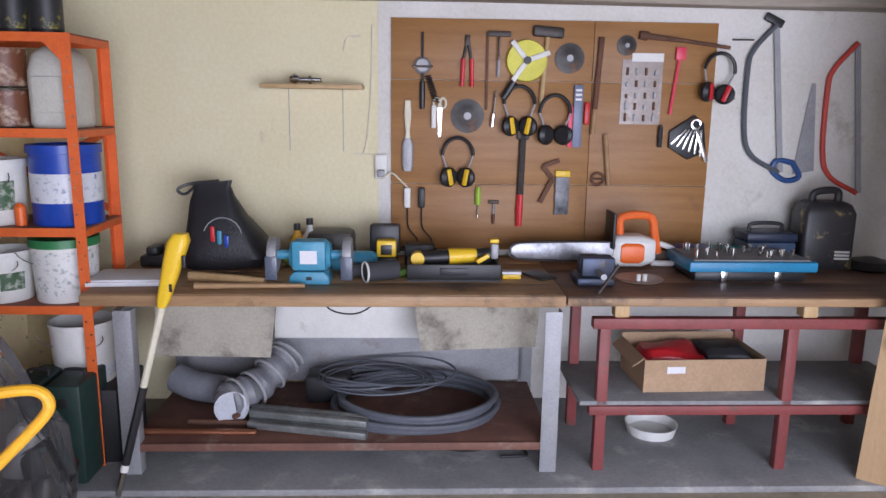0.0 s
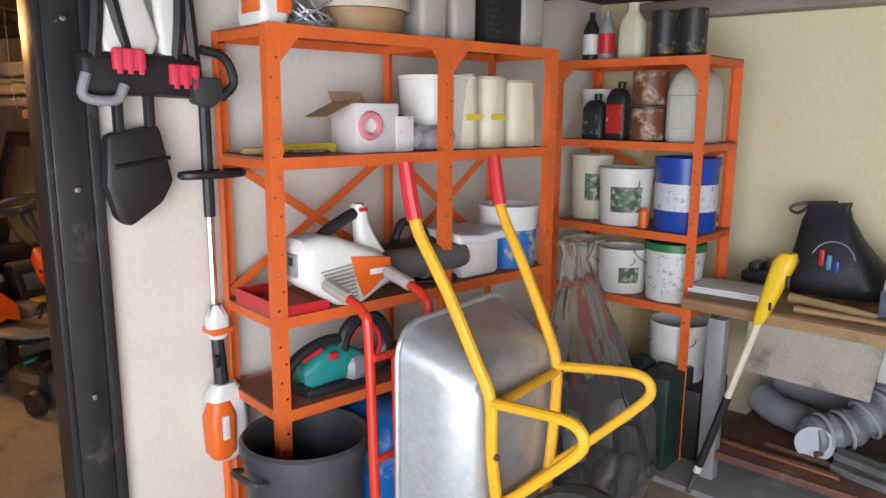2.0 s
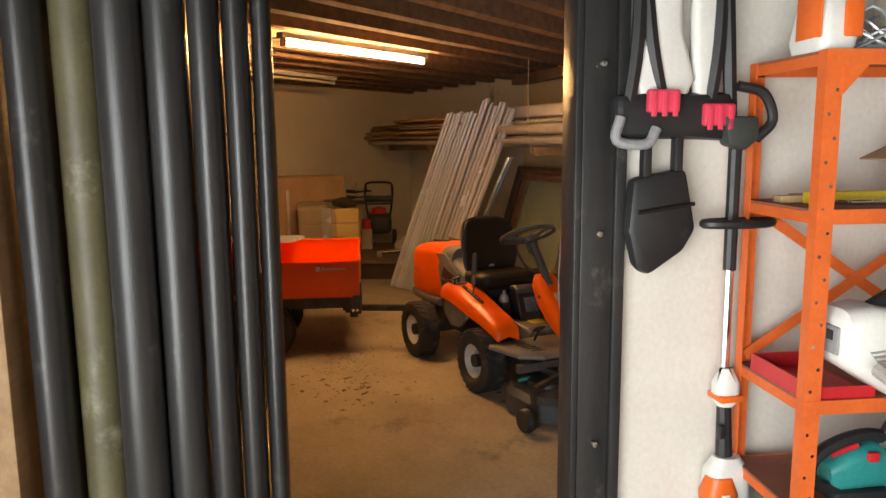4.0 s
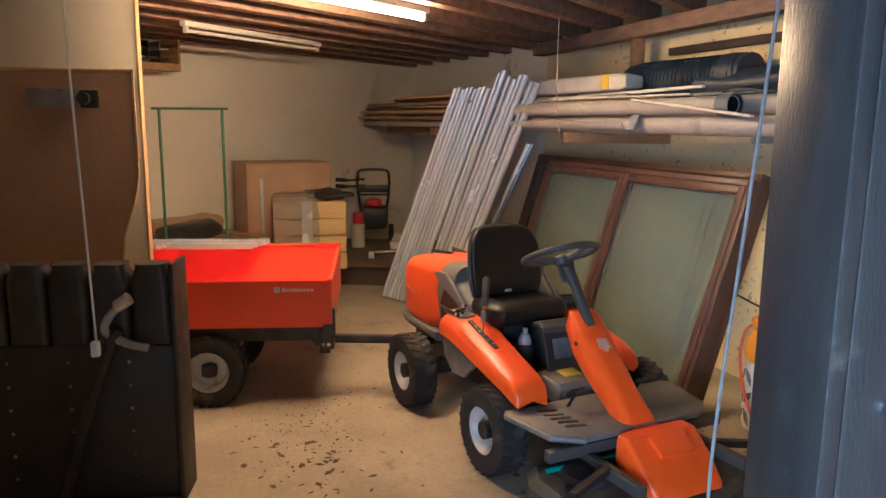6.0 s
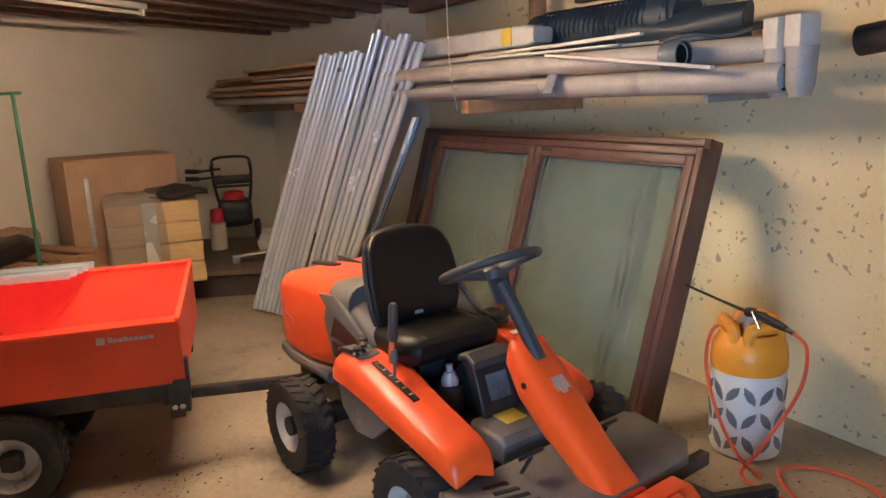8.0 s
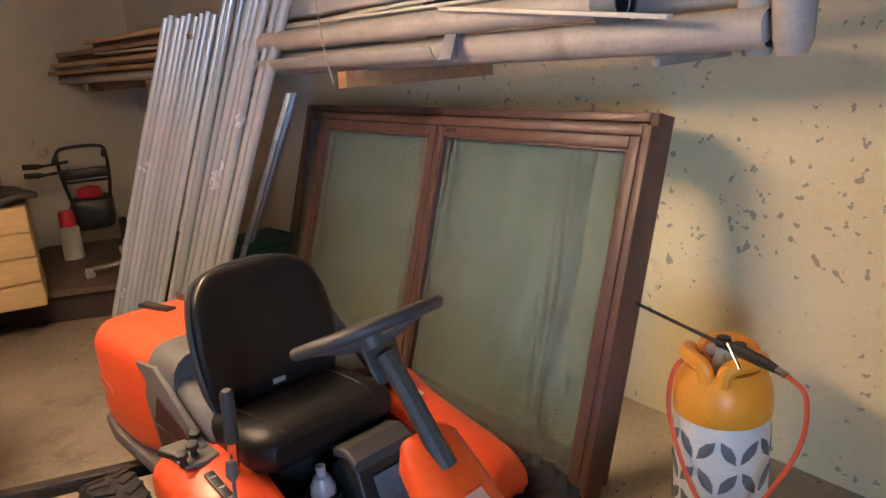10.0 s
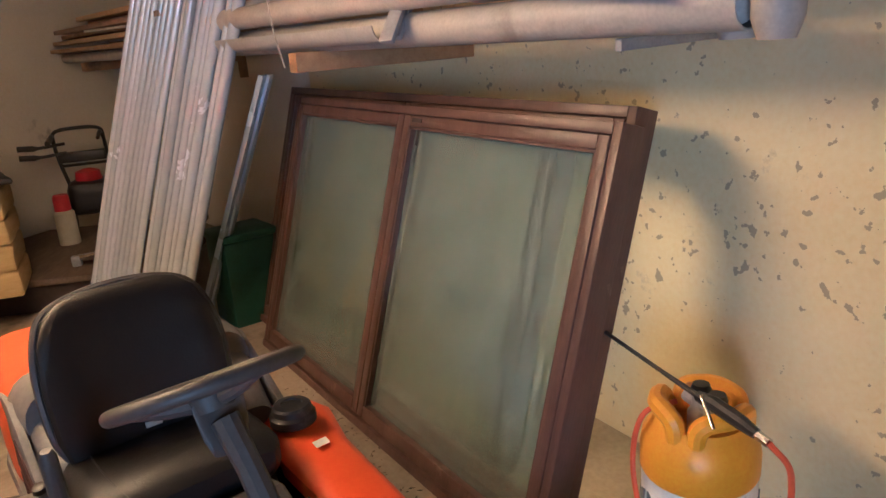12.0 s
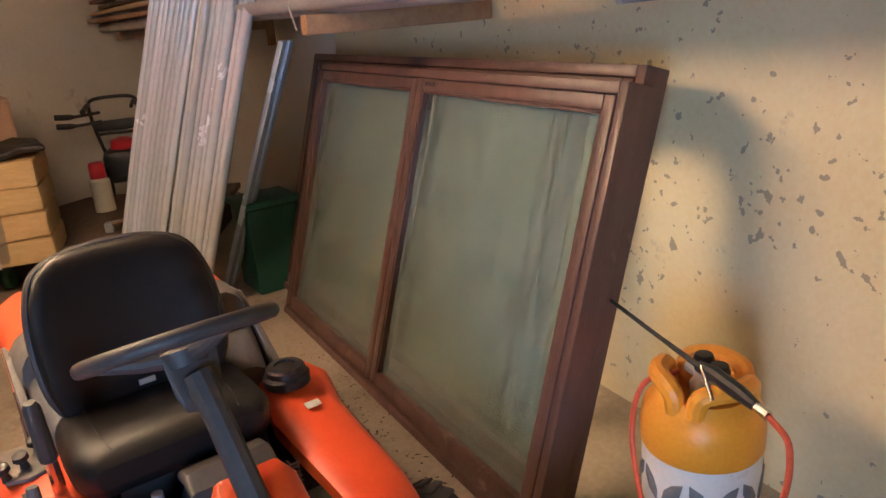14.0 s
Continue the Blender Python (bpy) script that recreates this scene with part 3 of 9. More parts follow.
def mower():
    m = pose(-5.751, 0.904, 0, 0, 0, 21.5)
    t = thing("ride_on_mower", m, "orange and grey articulated ride-on lawn mower with black seat", "mower")
    for x in (0.0, 0.91):
        for s in (-1, 1):
            wheel(t, x, s * 0.43, 0.205, 0.155, s)
    # engine hood: rounded box, its sides drawn in towards the back
    secs = []
    for x, z0, z1, wd_, r in ((-0.475, 0.47, 0.66, 0.40, 0.07), (-0.46, 0.42, 0.735, 0.50, 0.08), (-0.41, 0.40, 0.785, 0.575, 0.085), (-0.30, 0.395, 0.81, 0.61, 0.085), (-0.12, 0.40, 0.83, 0.62, 0.08), (0.02, 0.43, 0.83, 0.61, 0.075), (0.12, 0.47, 0.825, 0.60, 0.07), (0.20, 0.56, 0.805, 0.575, 0.06)):
        secs.append([(x, a, b) for a, b in rrect(0, (z0 + z1) / 2, wd_, z1 - z0, min(r, (z1 - z0) * 0.45), 5)])
    hood = part("hood", loft(secs), MOWER, t, "glossy orange engine hood")
    part("hood_seam", box(-0.34, 0.06, -0.004, 0.004, 0.806, 0.834, 0.002), MOWDARK, hood)
    part("hood_handle", moved(box(-0.10, 0.10, -0.02, 0.02, -0.006, 0.008, 0.005), pose(-0.28, -0.10, 0.817, 0, -4, 6)), BLACK, hood)
    secs = []
    for x, z0, z1, wd_ in ((0.12, 0.46, 0.80, 0.575), (0.20, 0.46, 0.79, 0.58), (0.29, 0.48, 0.74, 0.57), (0.41, 0.50, 0.66, 0.54)):
        secs.append([(x, a, b) for a, b in rrect(0, (z0 + z1) / 2, wd_, z1 - z0, 0.05, 4)])
    sh = part("shroud", loft(secs), MOWGREY, t, "grey plastic engine shroud")
    part("shroud_band", loft([[(x, a, b) for a, b in rrect(0, 0.69, wd_, 0.285, 0.075, 4)] for x, wd_ in ((0.10, 0.600), (0.125, 0.612), (0.20, 0.600), (0.25, 0.575))]), MOWGREY, sh)
    grille_mat = mat("brown grille mesh", (0.06, 0.02, 0.015), None, 0.7, fine=200, bump=0.8)
    for s in (-1, 1):
        part("side_panel", prism([(0.03, 0.775), (0.09, 0.725), (0.065, 0.67), (0.13, 0.485), (0.42, 0.515), (0.42, 0.63), (0.26, 0.735), (0.17, 0.79)], s * 0.300 - 0.010, s * 0.300 + 0.010, "Y", 0.004), MOWGREY, sh)
        for pts in ([(0.125, 0.61), (0.37, 0.60), (0.33, 0.65), (0.17, 0.70)], [(0.145, 0.525), (0.385, 0.535), (0.375, 0.583), (0.13, 0.592)]):
            g = part("grille", prism(pts, s * 0.3125 - 0.002, s * 0.3125 + 0.002, "Y"), grille_mat, sh)
        part("badge_mark", moved(box(-0.055, 0.055, -0.001, 0.001, -0.012, 0.012), pose(-0.30, s * 0.3065, 0.60, 0, 12, 0)), mat("faint orange marking", (0.90, 0.22, 0.10), None, 0.5), hood)
    part("hood_skirt", loft([[(x, a, b) for a, b in rrect(0, 0.405, wd_, 0.055, 0.02, 2)] for x, wd_ in ((-0.475, 0.46), (-0.45, 0.575), (-0.30, 0.63), (0.08, 0.64))]), MOWGREY, t)
    # chassis
    part("chassis", join(box(-0.42, 0.80, -0.22, 0.22, 0.20, 0.40, 0.02), box(-0.05, 0.05, -0.30, 0.30, 0.17, 0.24, 0.01), box(0.86, 0.96, -0.30, 0.30, 0.17, 0.24, 0.01), box(0.10, 0.62, -0.30, 0.30, 0.36, 0.46, 0.02)), BLACK, t)
    # mudguards: long curved skins from the hood over the front wheels
    for s in (-1, 1):
        secs = []
        for x, z, w, o, drop in ((0.255, 0.53, 0.10, 0.31, 0.05), (0.275, 0.565, 0.16, 0.315, 0.075), (0.33, 0.60, 0.20, 0.32, 0.095), (0.45, 0.61, 0.215, 0.325, 0.10), (0.58, 0.585, 0.215, 0.325, 0.095), (0.72, 0.55, 0.205, 0.335, 0.085), (0.86, 0.52, 0.195, 0.345, 0.075), (0.98, 0.495, 0.185, 0.35, 0.075), (1.04, 0.478, 0.178, 0.35, 0.075), (1.085, 0.452, 0.168, 0.348, 0.07), (1.105, 0.41, 0.155, 0.345, 0.04)):
            if s > 0:
                x, o, w = min(x, 0.60) + max(0.0, x - 0.60) * 0.72, o - 0.03 * (x > 0.5), w * 0.92
            y0, y1 = s * (o - w / 2), s * (o + w / 2)
            mix_ = lambda f: y0 * (1 - f) + y1 * f
            secs.append([(x, y0, z - 0.05), (x, y0, z - 0.008), (x, mix_(0.12), z + 0.008), (x, mix_(0.45), z + 0.012), (x, mix_(0.80), z + 0.004), (x, mix_(0.94), z - 0.016), (x, y1, z - 0.045), (x, y1, z - drop), (x, mix_(0.92), z - drop), (x, mix_(0.90), z - 0.04), (x, mix_(0.5), z - 0.018)])
        g = part("mudguard", loft(secs), MOWER, t, "orange plastic mudguard")
        part("side_skirt", loft([[(x, s * (o - 0.02), z0), (x, s * o, z0), (x, s * o, z1), (x, s * (o - 0.02), z1)] for x, o, z0, z1 in ((0.26, 0.36, 0.43, 0.52), (0.36, 0.405, 0.40, 0.52), (0.48, 0.42, 0.34, 0.515), (0.60, 0.42, 0.35, 0.50), (0.70, 0.425, 0.43, 0.47))]), MOWGREY, t)
        if s < 0:
            part("lever_slot", moved(box(-0.14, 0.14, -0.013, 0.013, -0.004, 0.005, 0.002), pose(0.66, -0.345, 0.578, 0, 14, 0)), BLACK, g)
            for k in range(6):
                part("slot_notch", moved(box(-0.003, 0.003, -0.008, 0.008, 0.0, 0.002), pose(0.55 + 0.042 * k, -0.345, 0.611 - 0.0105 * k, 0, 14, 0)), LIGHTGREY, g)
            part("control_plate", moved(prism([(-0.085, -0.05), (0.07, -0.045), (0.085, 0.0), (0.07, 0.05), (-0.07, 0.055)], -0.004, 0.007, "Z", 0.003), pose(0.40, -0.335, 0.618, 0, 0, 0)), MOWGREY, g)
            for kx, ky in ((0.375, -0.30), (0.43, -0.335), (0.455, -0.375)):
                part("control_knob", moved(lathe([(0, 0), (0.011, 0), (0.008, 0.022), (0.018, 0.03), (0.016, 0.042), (0, 0.048)], 10), pose(kx, ky, 0.622, 8, 10, 0)), BLACK, g)
            part("ignition_key", moved(box(-0.03, 0.03, -0.004, 0.004, -0.008, 0.008, 0.002), pose(0.395, -0.39, 0.635, 0, 10, 30)), IRON, g)
            lv = part("lift_lever", sweep([(0.545, -0.285, 0.585), (0.572, -0.29, 0.70), (0.595, -0.295, 0.80)], [0.014, 0.014, 0.013]), CHROME, t, "steel lift lever with dark grip")
            part("grip", sweep([(0.574, -0.291, 0.70), (0.598, -0.296, 0.835), (0.60, -0.297, 0.848)], [0.019, 0.018, 0.011]), MOWDARK, lv)
            part("short_lever", sweep([(0.66, -0.345, 0.585), (0.655, -0.34, 0.64), (0.65, -0.338, 0.655), (0.645, -0.335, 0.69)], [0.005, 0.005, 0.016, 0.012]), MOWGREY, t)
        else:
            part("fuel_cap", moved(lathe([(0, 0), (0.062, 0), (0.062, 0.022), (0.054, 0.03), (0.052, 0.044), (0.046, 0.05), (0.03, 0.051), (0.028, 0.046), (0, 0.046)], 24), pose(0.487, 0.285, 0.622)), BLACK, g)
            part("warning_label", moved(box(-0.012, 0.012, -0.02, 0.02, 0, 0.002), pose(0.60, 0.30, 0.596, 0, 12, 0)), PAPER, g)
    # seat: cushion with raised sides, wrapped backrest on a dark shell
    seat_sec = []
    for x, z0, z1, w, r in ((0.22, 0.60, 0.67, 0.38, 0.03), (0.26, 0.585, 0.695, 0.46, 0.045), (0.36, 0.575, 0.69, 0.49, 0.05), (0.50, 0.57, 0.695, 0.50, 0.055), (0.59, 0.575, 0.70, 0.49, 0.055), (0.635, 0.59, 0.69, 0.45, 0.045), (0.655, 0.62, 0.67, 0.40, 0.02)):
        seat_sec.append([(x, a - 0.035, b) for a, b in rrect(0, (z0 + z1) / 2, w * 0.93, z1 - z0, r, 5)])
    seat = part("seat", loft(seat_sec), VINYL, t, "black vinyl seat cushion")
    for s in (-1, 1):
        part("seat_seam", sweep(curve([(0.28, s * 0.15 - 0.035, 0.693), (0.42, s * 0.155 - 0.035, 0.694), (0.56, s * 0.15 - 0.035, 0.699), (0.635, s * 0.14 - 0.035, 0.688)], 4), 0.0035, 6), BLACK, seat)
    back = []
    for z, w, xo, dp in ((0.645, 0.34, 0.335, 0.07), (0.67, 0.43, 0.335, 0.095), (0.75, 0.475, 0.325, 0.105), (0.87, 0.485, 0.305, 0.10), (0.96, 0.455, 0.288, 0.09), (1.015, 0.40, 0.278, 0.075), (1.043, 0.32, 0.272, 0.05), (1.052, 0.22, 0.27, 0.025)):
        n_, ring = 22, []
        for k in range(n_):
            a = math.tau * k / n_
            ca, sa = math.cos(a), math.sin(a)
            yy = w * 0.45 * math.copysign(abs(sa) ** 0.55, sa)
            xx = dp / 2 * math.copysign(abs(ca) ** 0.8, ca)
            ring.append((xo + xx + 0.055 * (abs(yy) / 0.22) ** 2.4, yy - 0.035, z))
        back.append(ring)
    bk = part("backrest", loft(back), VINYL, t, "black vinyl backrest with wrapped sides")
    rim_ = ((0.36, 0.185, 0.67), (0.365, 0.214, 0.75), (0.345, 0.219, 0.87), (0.318, 0.205, 0.96), (0.285, 0.172, 1.018), (0.262, 0.10, 1.043))
    part("shell_rim", sweep(curve([(a, -b - 0.035, c) for a, b, c in rim_] + [(0.252, -0.035, 1.05)] + [(a, b - 0.035, c) for a, b, c in rim_[::-1]], 5), 0.011, 8), MOWDARK, bk)
    part("maker_tag", box(0.382, 0.388, -0.055, -0.015, 0.705, 0.72, 0.001), LIGHTGREY, bk)
    part("seat_bracket", join(box(0.24, 0.58, -0.18, 0.18, 0.46, 0.58, 0.01), box(0.20, 0.30, -0.12, 0.12, 0.5, 0.74, 0.01)), BLACK, t)
    # console between the knees
    con = part("console", loft([[(x, a, b) for a, b in rrect(0.03, (z0 + z1) / 2, w, z1 - z0, 0.02, 3)] for x, z0, z1, w in ((0.64, 0.34, 0.54, 0.19), (0.70, 0.34, 0.60, 0.19), (0.755, 0.34, 0.59, 0.18), (0.82, 0.34, 0.40, 0.18))]), BLACK, t)
    part("decal", moved(box(-0.05, 0.05, -0.05, 0.05, -0.002, 0.002), pose(0.796, 0.03, 0.497, 0, 71, 0)), mat("grey warning decal", (0.16, 0.19, 0.22), (0.05, 0.06, 0.07), 0.5, fine=70), con)
    part("console_cap", loft([[(x, a, b) for a, b in rrect(0.03, z, 0.20, 0.03, 0.012, 3)] for x, z in ((0.68, 0.60), (0.73, 0.612), (0.775, 0.59))]), MOWDARK, con)
    part("bottle", moved(lathe([(0, 0), (0.032, 0), (0.034, 0.02), (0.034, 0.09), (0.022, 0.12), (0.013, 0.125), (0.013, 0.15), (0, 0.15)], 16), pose(0.69, -0.12, 0.44)), mat("bottle plastic", (0.22, 0.22, 0.23), (0.45, 0.45, 0.47), 0.3), t)
    part("bottle_holder", moved(lathe([(0, 0), (0.05, 0), (0.05, 0.10), (0.045, 0.10), (0.045, 0.01), (0, 0.01)], 16), pose(0.69, -0.12, 0.415)), BLACK, t)
    for k in range(2):
        part("spring", sweep([(0.74 + 0.01 * math.cos(a * 2.2), 0.16 + 0.02 * k + 0.01 * math.sin(a * 2.2), 0.45 + 0.004 * a) for a in range(28)], 0.003, 5), RUST, t)
    tr = part("transmission_box", loft([[(x, a, b) for a, b in rrect(0.02, (z0 + z1) / 2, 0.27, z1 - z0, 0.02, 3)] for x, z0, z1 in ((0.76, 0.28, 0.37), (0.79, 0.28, 0.395), (0.96, 0.28, 0.385), (0.985, 0.28, 0.36))]), MOWGREY, t)
    part("yellow_label", moved(box(-0.04, 0.04, -0.05, 0.05, -0.002, 0.003), pose(0.86, 0.03, 0.392, 0, 4, 0)), YLABEL, tr)
    # foot plates
    plate = prism([(1.06, -0.44), (1.10, -0.47), (1.36, -0.42), (1.44, -0.31), (1.44, 0.31), (1.36, 0.42), (1.10, 0.47), (1.06, 0.44)], 0.325, 0.355, "Z", 0.008)
    fp = part("foot_plate", plate, MOWGREY, t, "grey dusty foot plate")
    for k in range(5):
        part("slot", moved(box(-0.045, 0.045, -0.009, 0.009, 0, 0.003), pose(1.15 + 0.045 * k, -0.30 + 0.005 * k, 0.355, 0, 0, 75)), BLACK, fp)
    part("plate_rim", sweep([(1.06, -0.445, 0.34), (1.10, -0.475, 0.34), (1.36, -0.425, 0.34), (1.445, -0.31, 0.34)], 0.014, 8), MOWGREY, fp)
    for y, x in ((-0.18, 1.14), (0.16, 1.16)):
        part("pedal", join(sweep([(x, y, 0.35), (x + 0.05, y, 0.43)], 0.007), moved(box(-0.03, 0.03, -0.035, 0.035, -0.006, 0.006, 0.003), pose(x + 0.05, y, 0.44, 0, -40, 0))), BLACK, t)
    # front cowl with steering
    secs = []
    for x, z, w, d in ((0.965, 0.725, 0.13, 0.04), (0.985, 0.69, 0.175, 0.11), (1.06, 0.60, 0.195, 0.15), (1.17, 0.50, 0.185, 0.15), (1.27, 0.42, 0.165, 0.13), (1.37, 0.345, 0.165, 0.11), (1.43, 0.30, 0.18, 0.08)):
        secs.append([(x + b * 0.5, a, z + b * 0.86) for a, b in rrect(0, 0, w, d, min(w, d) * 0.42, 5)])
    cowl = part("front_cowl", loft(secs), MOWER, t, "orange front cowl with a pale crown badge")
    part("badge", moved(prism([(-0.024, -0.03), (0.024, -0.03), (0.029, 0.022), (0.015, 0.014), (0.009, 0.033), (-0.009, 0.033), (-0.015, 0.014), (-0.029, 0.022)], -0.003, 0.004), pose(1.150, 0, 0.619, 0, 43, 0) @ pose(0, 0, 0.001, 0, 0, -90)), mat("pale badge", (0.70, 0.42, 0.32), None, 0.5), cowl)
    part("cowl_plug", moved(lathe([(0, 0), (0.011, 0), (0.011, 0.004), (0, 0.005)], 12), pose(1.075, -0.097, 0.615, 90, 0, 0)), BLACK, cowl)
    part("column", sweep([(1.06, -0.01, 0.68), (0.955, -0.025, 0.85), (0.90, -0.035, 0.93)], [0.027, 0.025, 0.028]), MOWDARK, t)
    part("column_head", loft([[(0.90 - 0.35 * h_, -0.035 + a, 0.905 + h_ + b * 0.4) for a, b in rrect(0, 0, w, 0.07, 0.02, 3)] for h_, w in ((-0.03, 0.07), (0.0, 0.09), (0.05, 0.10), (0.07, 0.07))]), MOWDARK, t)
    sw = pose(0.852, -0.04, 0.985, 0, -24, 0)
    ring = [(0.176 * math.cos(a), 0.176 * math.sin(a), 0) for a in [math.tau * k / 48 for k in range(48)]]
    wh = part("steering_wheel", sweep(ring, 0.0155, 12, True), MOWDARK, t, "dark grey steering wheel", sw)
    for a in (20, 140, 260):
        part("spoke", sweep([(0.166 * math.cos(radians(a)), 0.166 * math.sin(radians(a)), 0), (0.08 * math.cos(radians(a)), 0.08 * math.sin(radians(a)), -0.022), (0, 0, -0.03)], [0.012, 0.016, 0.022]), MOWDARK, wh)
    part("boss", lathe([(0, -0.05), (0.04, -0.05), (0.048, -0.02), (0.035, -0.008), (0, -0.006)], 16), MOWDARK, wh)
    # cutting deck in front
    deck = [(1.22, -0.44), (1.33, -0.50), (1.55, -0.50), (1.69, -0.38), (1.77, -0.10), (1.77, 0.10), (1.69, 0.38), (1.55, 0.50), (1.33, 0.50), (1.22, 0.44)]
    dk = part("cutting_deck", loft([[(x, y, 0.03) for x, y in deck], [(x, y, 0.13) for x, y in deck], [(1.48 + (x - 1.48) * 0.9, y * 0.93, 0.165) for x, y in deck], [(1.48 + (x - 1.48) * 0.6, y * 0.7, 0.18) for x, y in deck]]), mat("dark blue grey deck paint", (0.045, 0.055, 0.06), (0.03, 0.037, 0.04), 0.45, stain=(0.10, 0.09, 0.075), stain_amount=0.3, stain_scale=8), t, "dark cutting deck with grass dust")
    for y in (-0.27, 0.27):
        part("pulley_cover", moved(lathe([(0, 0), (0.13, 0), (0.125, 0.03), (0.08, 0.055), (0, 0.06)], 20), pose(1.42, y, 0.178)), BLACK, dk)
        part("yellow_label", moved(box(-0.03, 0.03, -0.018, 0.018, 0, 0.002), pose(1.52, y * 1.3, 0.172, 0, 3, 0)), YLABEL, dk)
    part("deck_frame", join(box(1.30, 1.74, -0.29, -0.25, 0.22, 0.27, 0.006), box(1.30, 1.74, 0.25, 0.29, 0.22, 0.27, 0.006), box(1.38, 1.42, -0.47, 0.47, 0.26, 0.31, 0.006)), MOWDARK, t)
    part("lift_rod", sweep([(1.36, -0.44, 0.20), (1.44, -0.10, 0.24)], 0.011, 8), TEAL, t)
    cov = []
    for x, z0, z1, w in ((1.46, 0.25, 0.32, 0.32), (1.48, 0.22, 0.36, 0.37), (1.54, 0.19, 0.355, 0.385), (1.63, 0.14, 0.28, 0.375), (1.71, 0.11, 0.20, 0.35), (1.735, 0.11, 0.15, 0.32)):
        cov.append([(x, a, b) for a, b in rrect(0, (z0 + z1) / 2, w, z1 - z0, 0.03, 3)])
    dc = part("deck_cover", loft(cov), MOWER, t, "orange deck cover")
    part("cover_recess", moved(box(-0.05, 0.05, -0.09, 0.09, -0.02, 0.004, 0.006), pose(1.60, 0, 0.337, 0, 33, 0)), MOWER, dc)
    for s in (-1, 1):
        part("castor", moved(lathe([(0, -0.03), (0.06, -0.03), (0.07, 0), (0.06, 0.03), (0, 0.03)], 20, "Y"), pose(1.63, s * 0.56, 0.07)), BLACK, t)
        part("castor_arm", join(beam((1.63, s * 0.515, 0.09), (1.63, s * 0.515, 0.24), 0.02, 0.03), beam((1.63, s * 0.515, 0.24), (1.55, s * 0.28, 0.26), 0.03, 0.03)), BLACK, t)
    part("hitch", join(box(-0.66, -0.42, -0.03, 0.03, 0.28, 0.31, 0.004), box(-0.68, -0.62, -0.05, 0.05, 0.26, 0.35, 0.006)), IRON, t)
    return t


mower()

# ---- tipping trailer ----


def trailer():
    t = thing("garden_trailer", pose(-6.02, -0.48, 0), "orange red steel garden trailer with two tyres", "trailer")
    x0, x1, y0, y1 = -0.61, 0.40, -0.86, 0.535
    w, zb, zf, zk = 0.012, 0.47, 0.73, 0.755
    part("front_side", loft([[(x1, y0, zb), (x1, y1, zb), (x1 - w, y1, zb), (x1 - w, y0, zb)], [(x1 + 0.012, y0, zf - 0.012), (x1 + 0.012, y1, zf - 0.012), (x1 + 0.012 - w, y1, zf - 0.012), (x1 + 0.012 - w, y0, zf - 0.012)], [(x1 + 0.03, y0, zf), (x1 + 0.03, y1, zf), (x1 + 0.025, y1, zf - 0.012), (x1 + 0.025, y0, zf - 0.012)]]), TRAILER_RED, t)
    part("back_side", box(x0, x0 + w, y0, y1, zb, zk), TRAILER_RED, t)
    part("back_rim", box(x0 - 0.025, x0 + w + 0.012, y0 - 0.01, y1 + 0.004, zk, zk + 0.012, 0.004), TRAILER_RED, t)
    for y in (y0, y1 - w):
        e = part("end_panel", loft([[(x0 + w, y, zb), (x1 - w, y, zb), (x1 - w, y + w, zb), (x0 + w, y + w, zb)], [(x0 + w, y, zk), (x1, y, zf), (x1, y + w, zf), (x0 + w, y + w, zk)]]), TRAILER_RED, t)
        part("end_rim", beam((x0, y + w / 2, zk + 0.004), (x1 + 0.01, y + w / 2, zf + 0.004), 0.022, 0.008, 0.003), TRAILER_RED, e)
    part("bed", box(x0, x1, y0, y1, zb - 0.015, zb - 0.0005), TRAILER_RED, t)
    part("undercarriage", join(box(-0.25, 0.25, -0.46, -0.40, 0.37, 0.453, 0.004), box(-0.25, 0.25, 0.42, 0.48, 0.30, 0.453, 0.004), box(0.28, 0.34, -0.5, 0.52, 0.36, 0.453, 0.004), box(-0.32, -0.26, -0.5, 0.52, 0.36, 0.453, 0.004), box(-0.40, 0.40, -0.20, -0.12, 0.17, 0.24, 0.01), box(-0.03, 0.03, -0.19, -0.13, 0.22, 0.453), box(0.24, 0.30, -0.19, -0.13, 0.22, 0.453)), IRON, t)
    for s in (-1, 1):
        ob = wheel(t, 0, 0, 0.205, 0.17, s, 0.118)
        ob.matrix_basis = pose(s * 0.32 + 0.03, -0.16, 0.205, 0, 0, -90)
    part("drawbar", join(beam((0.20, 0.40, 0.335), (0.18, 1.20, 0.30), 0.05, 0.045, 0.004), box(0.22, 0.40, 0.46, 0.52, 0.30, 0.45, 0.004)), IRON, t, "black steel drawbar")
    part("tip_latch", join(box(x1 - 0.06, x1 + 0.02, y1 - 0.05, y1 + 0.01, 0.33, 0.47, 0.004), box(x1 - 0.03, x1 + 0.01, y1 + 0.001, y1 + 0.016, 0.40, 0.56, 0.003)), IRON, t)
    for k in range(2):
        part("hinge_bolt", moved(lathe([(0, -0.01), (0.012, -0.01), (0.012, 0.008), (0, 0.01)], 8, "X"), pose(x1 + 0.022, y1 - 0.02 - 0.03 * k, 0.36)), CHROME, t)
    # the maker's name kept as a mark and bars
    lab = mat("pale marking", (0.85, 0.72, 0.66), None, 0.5)
    bd = part("marking", moved(box(-0.002, 0.002, -0.016, 0.016, -0.016, 0.016, 0.001), pose(x1 + 0.011, y1 - 0.30, 0.675, 0, 3, 0)), lab, t)
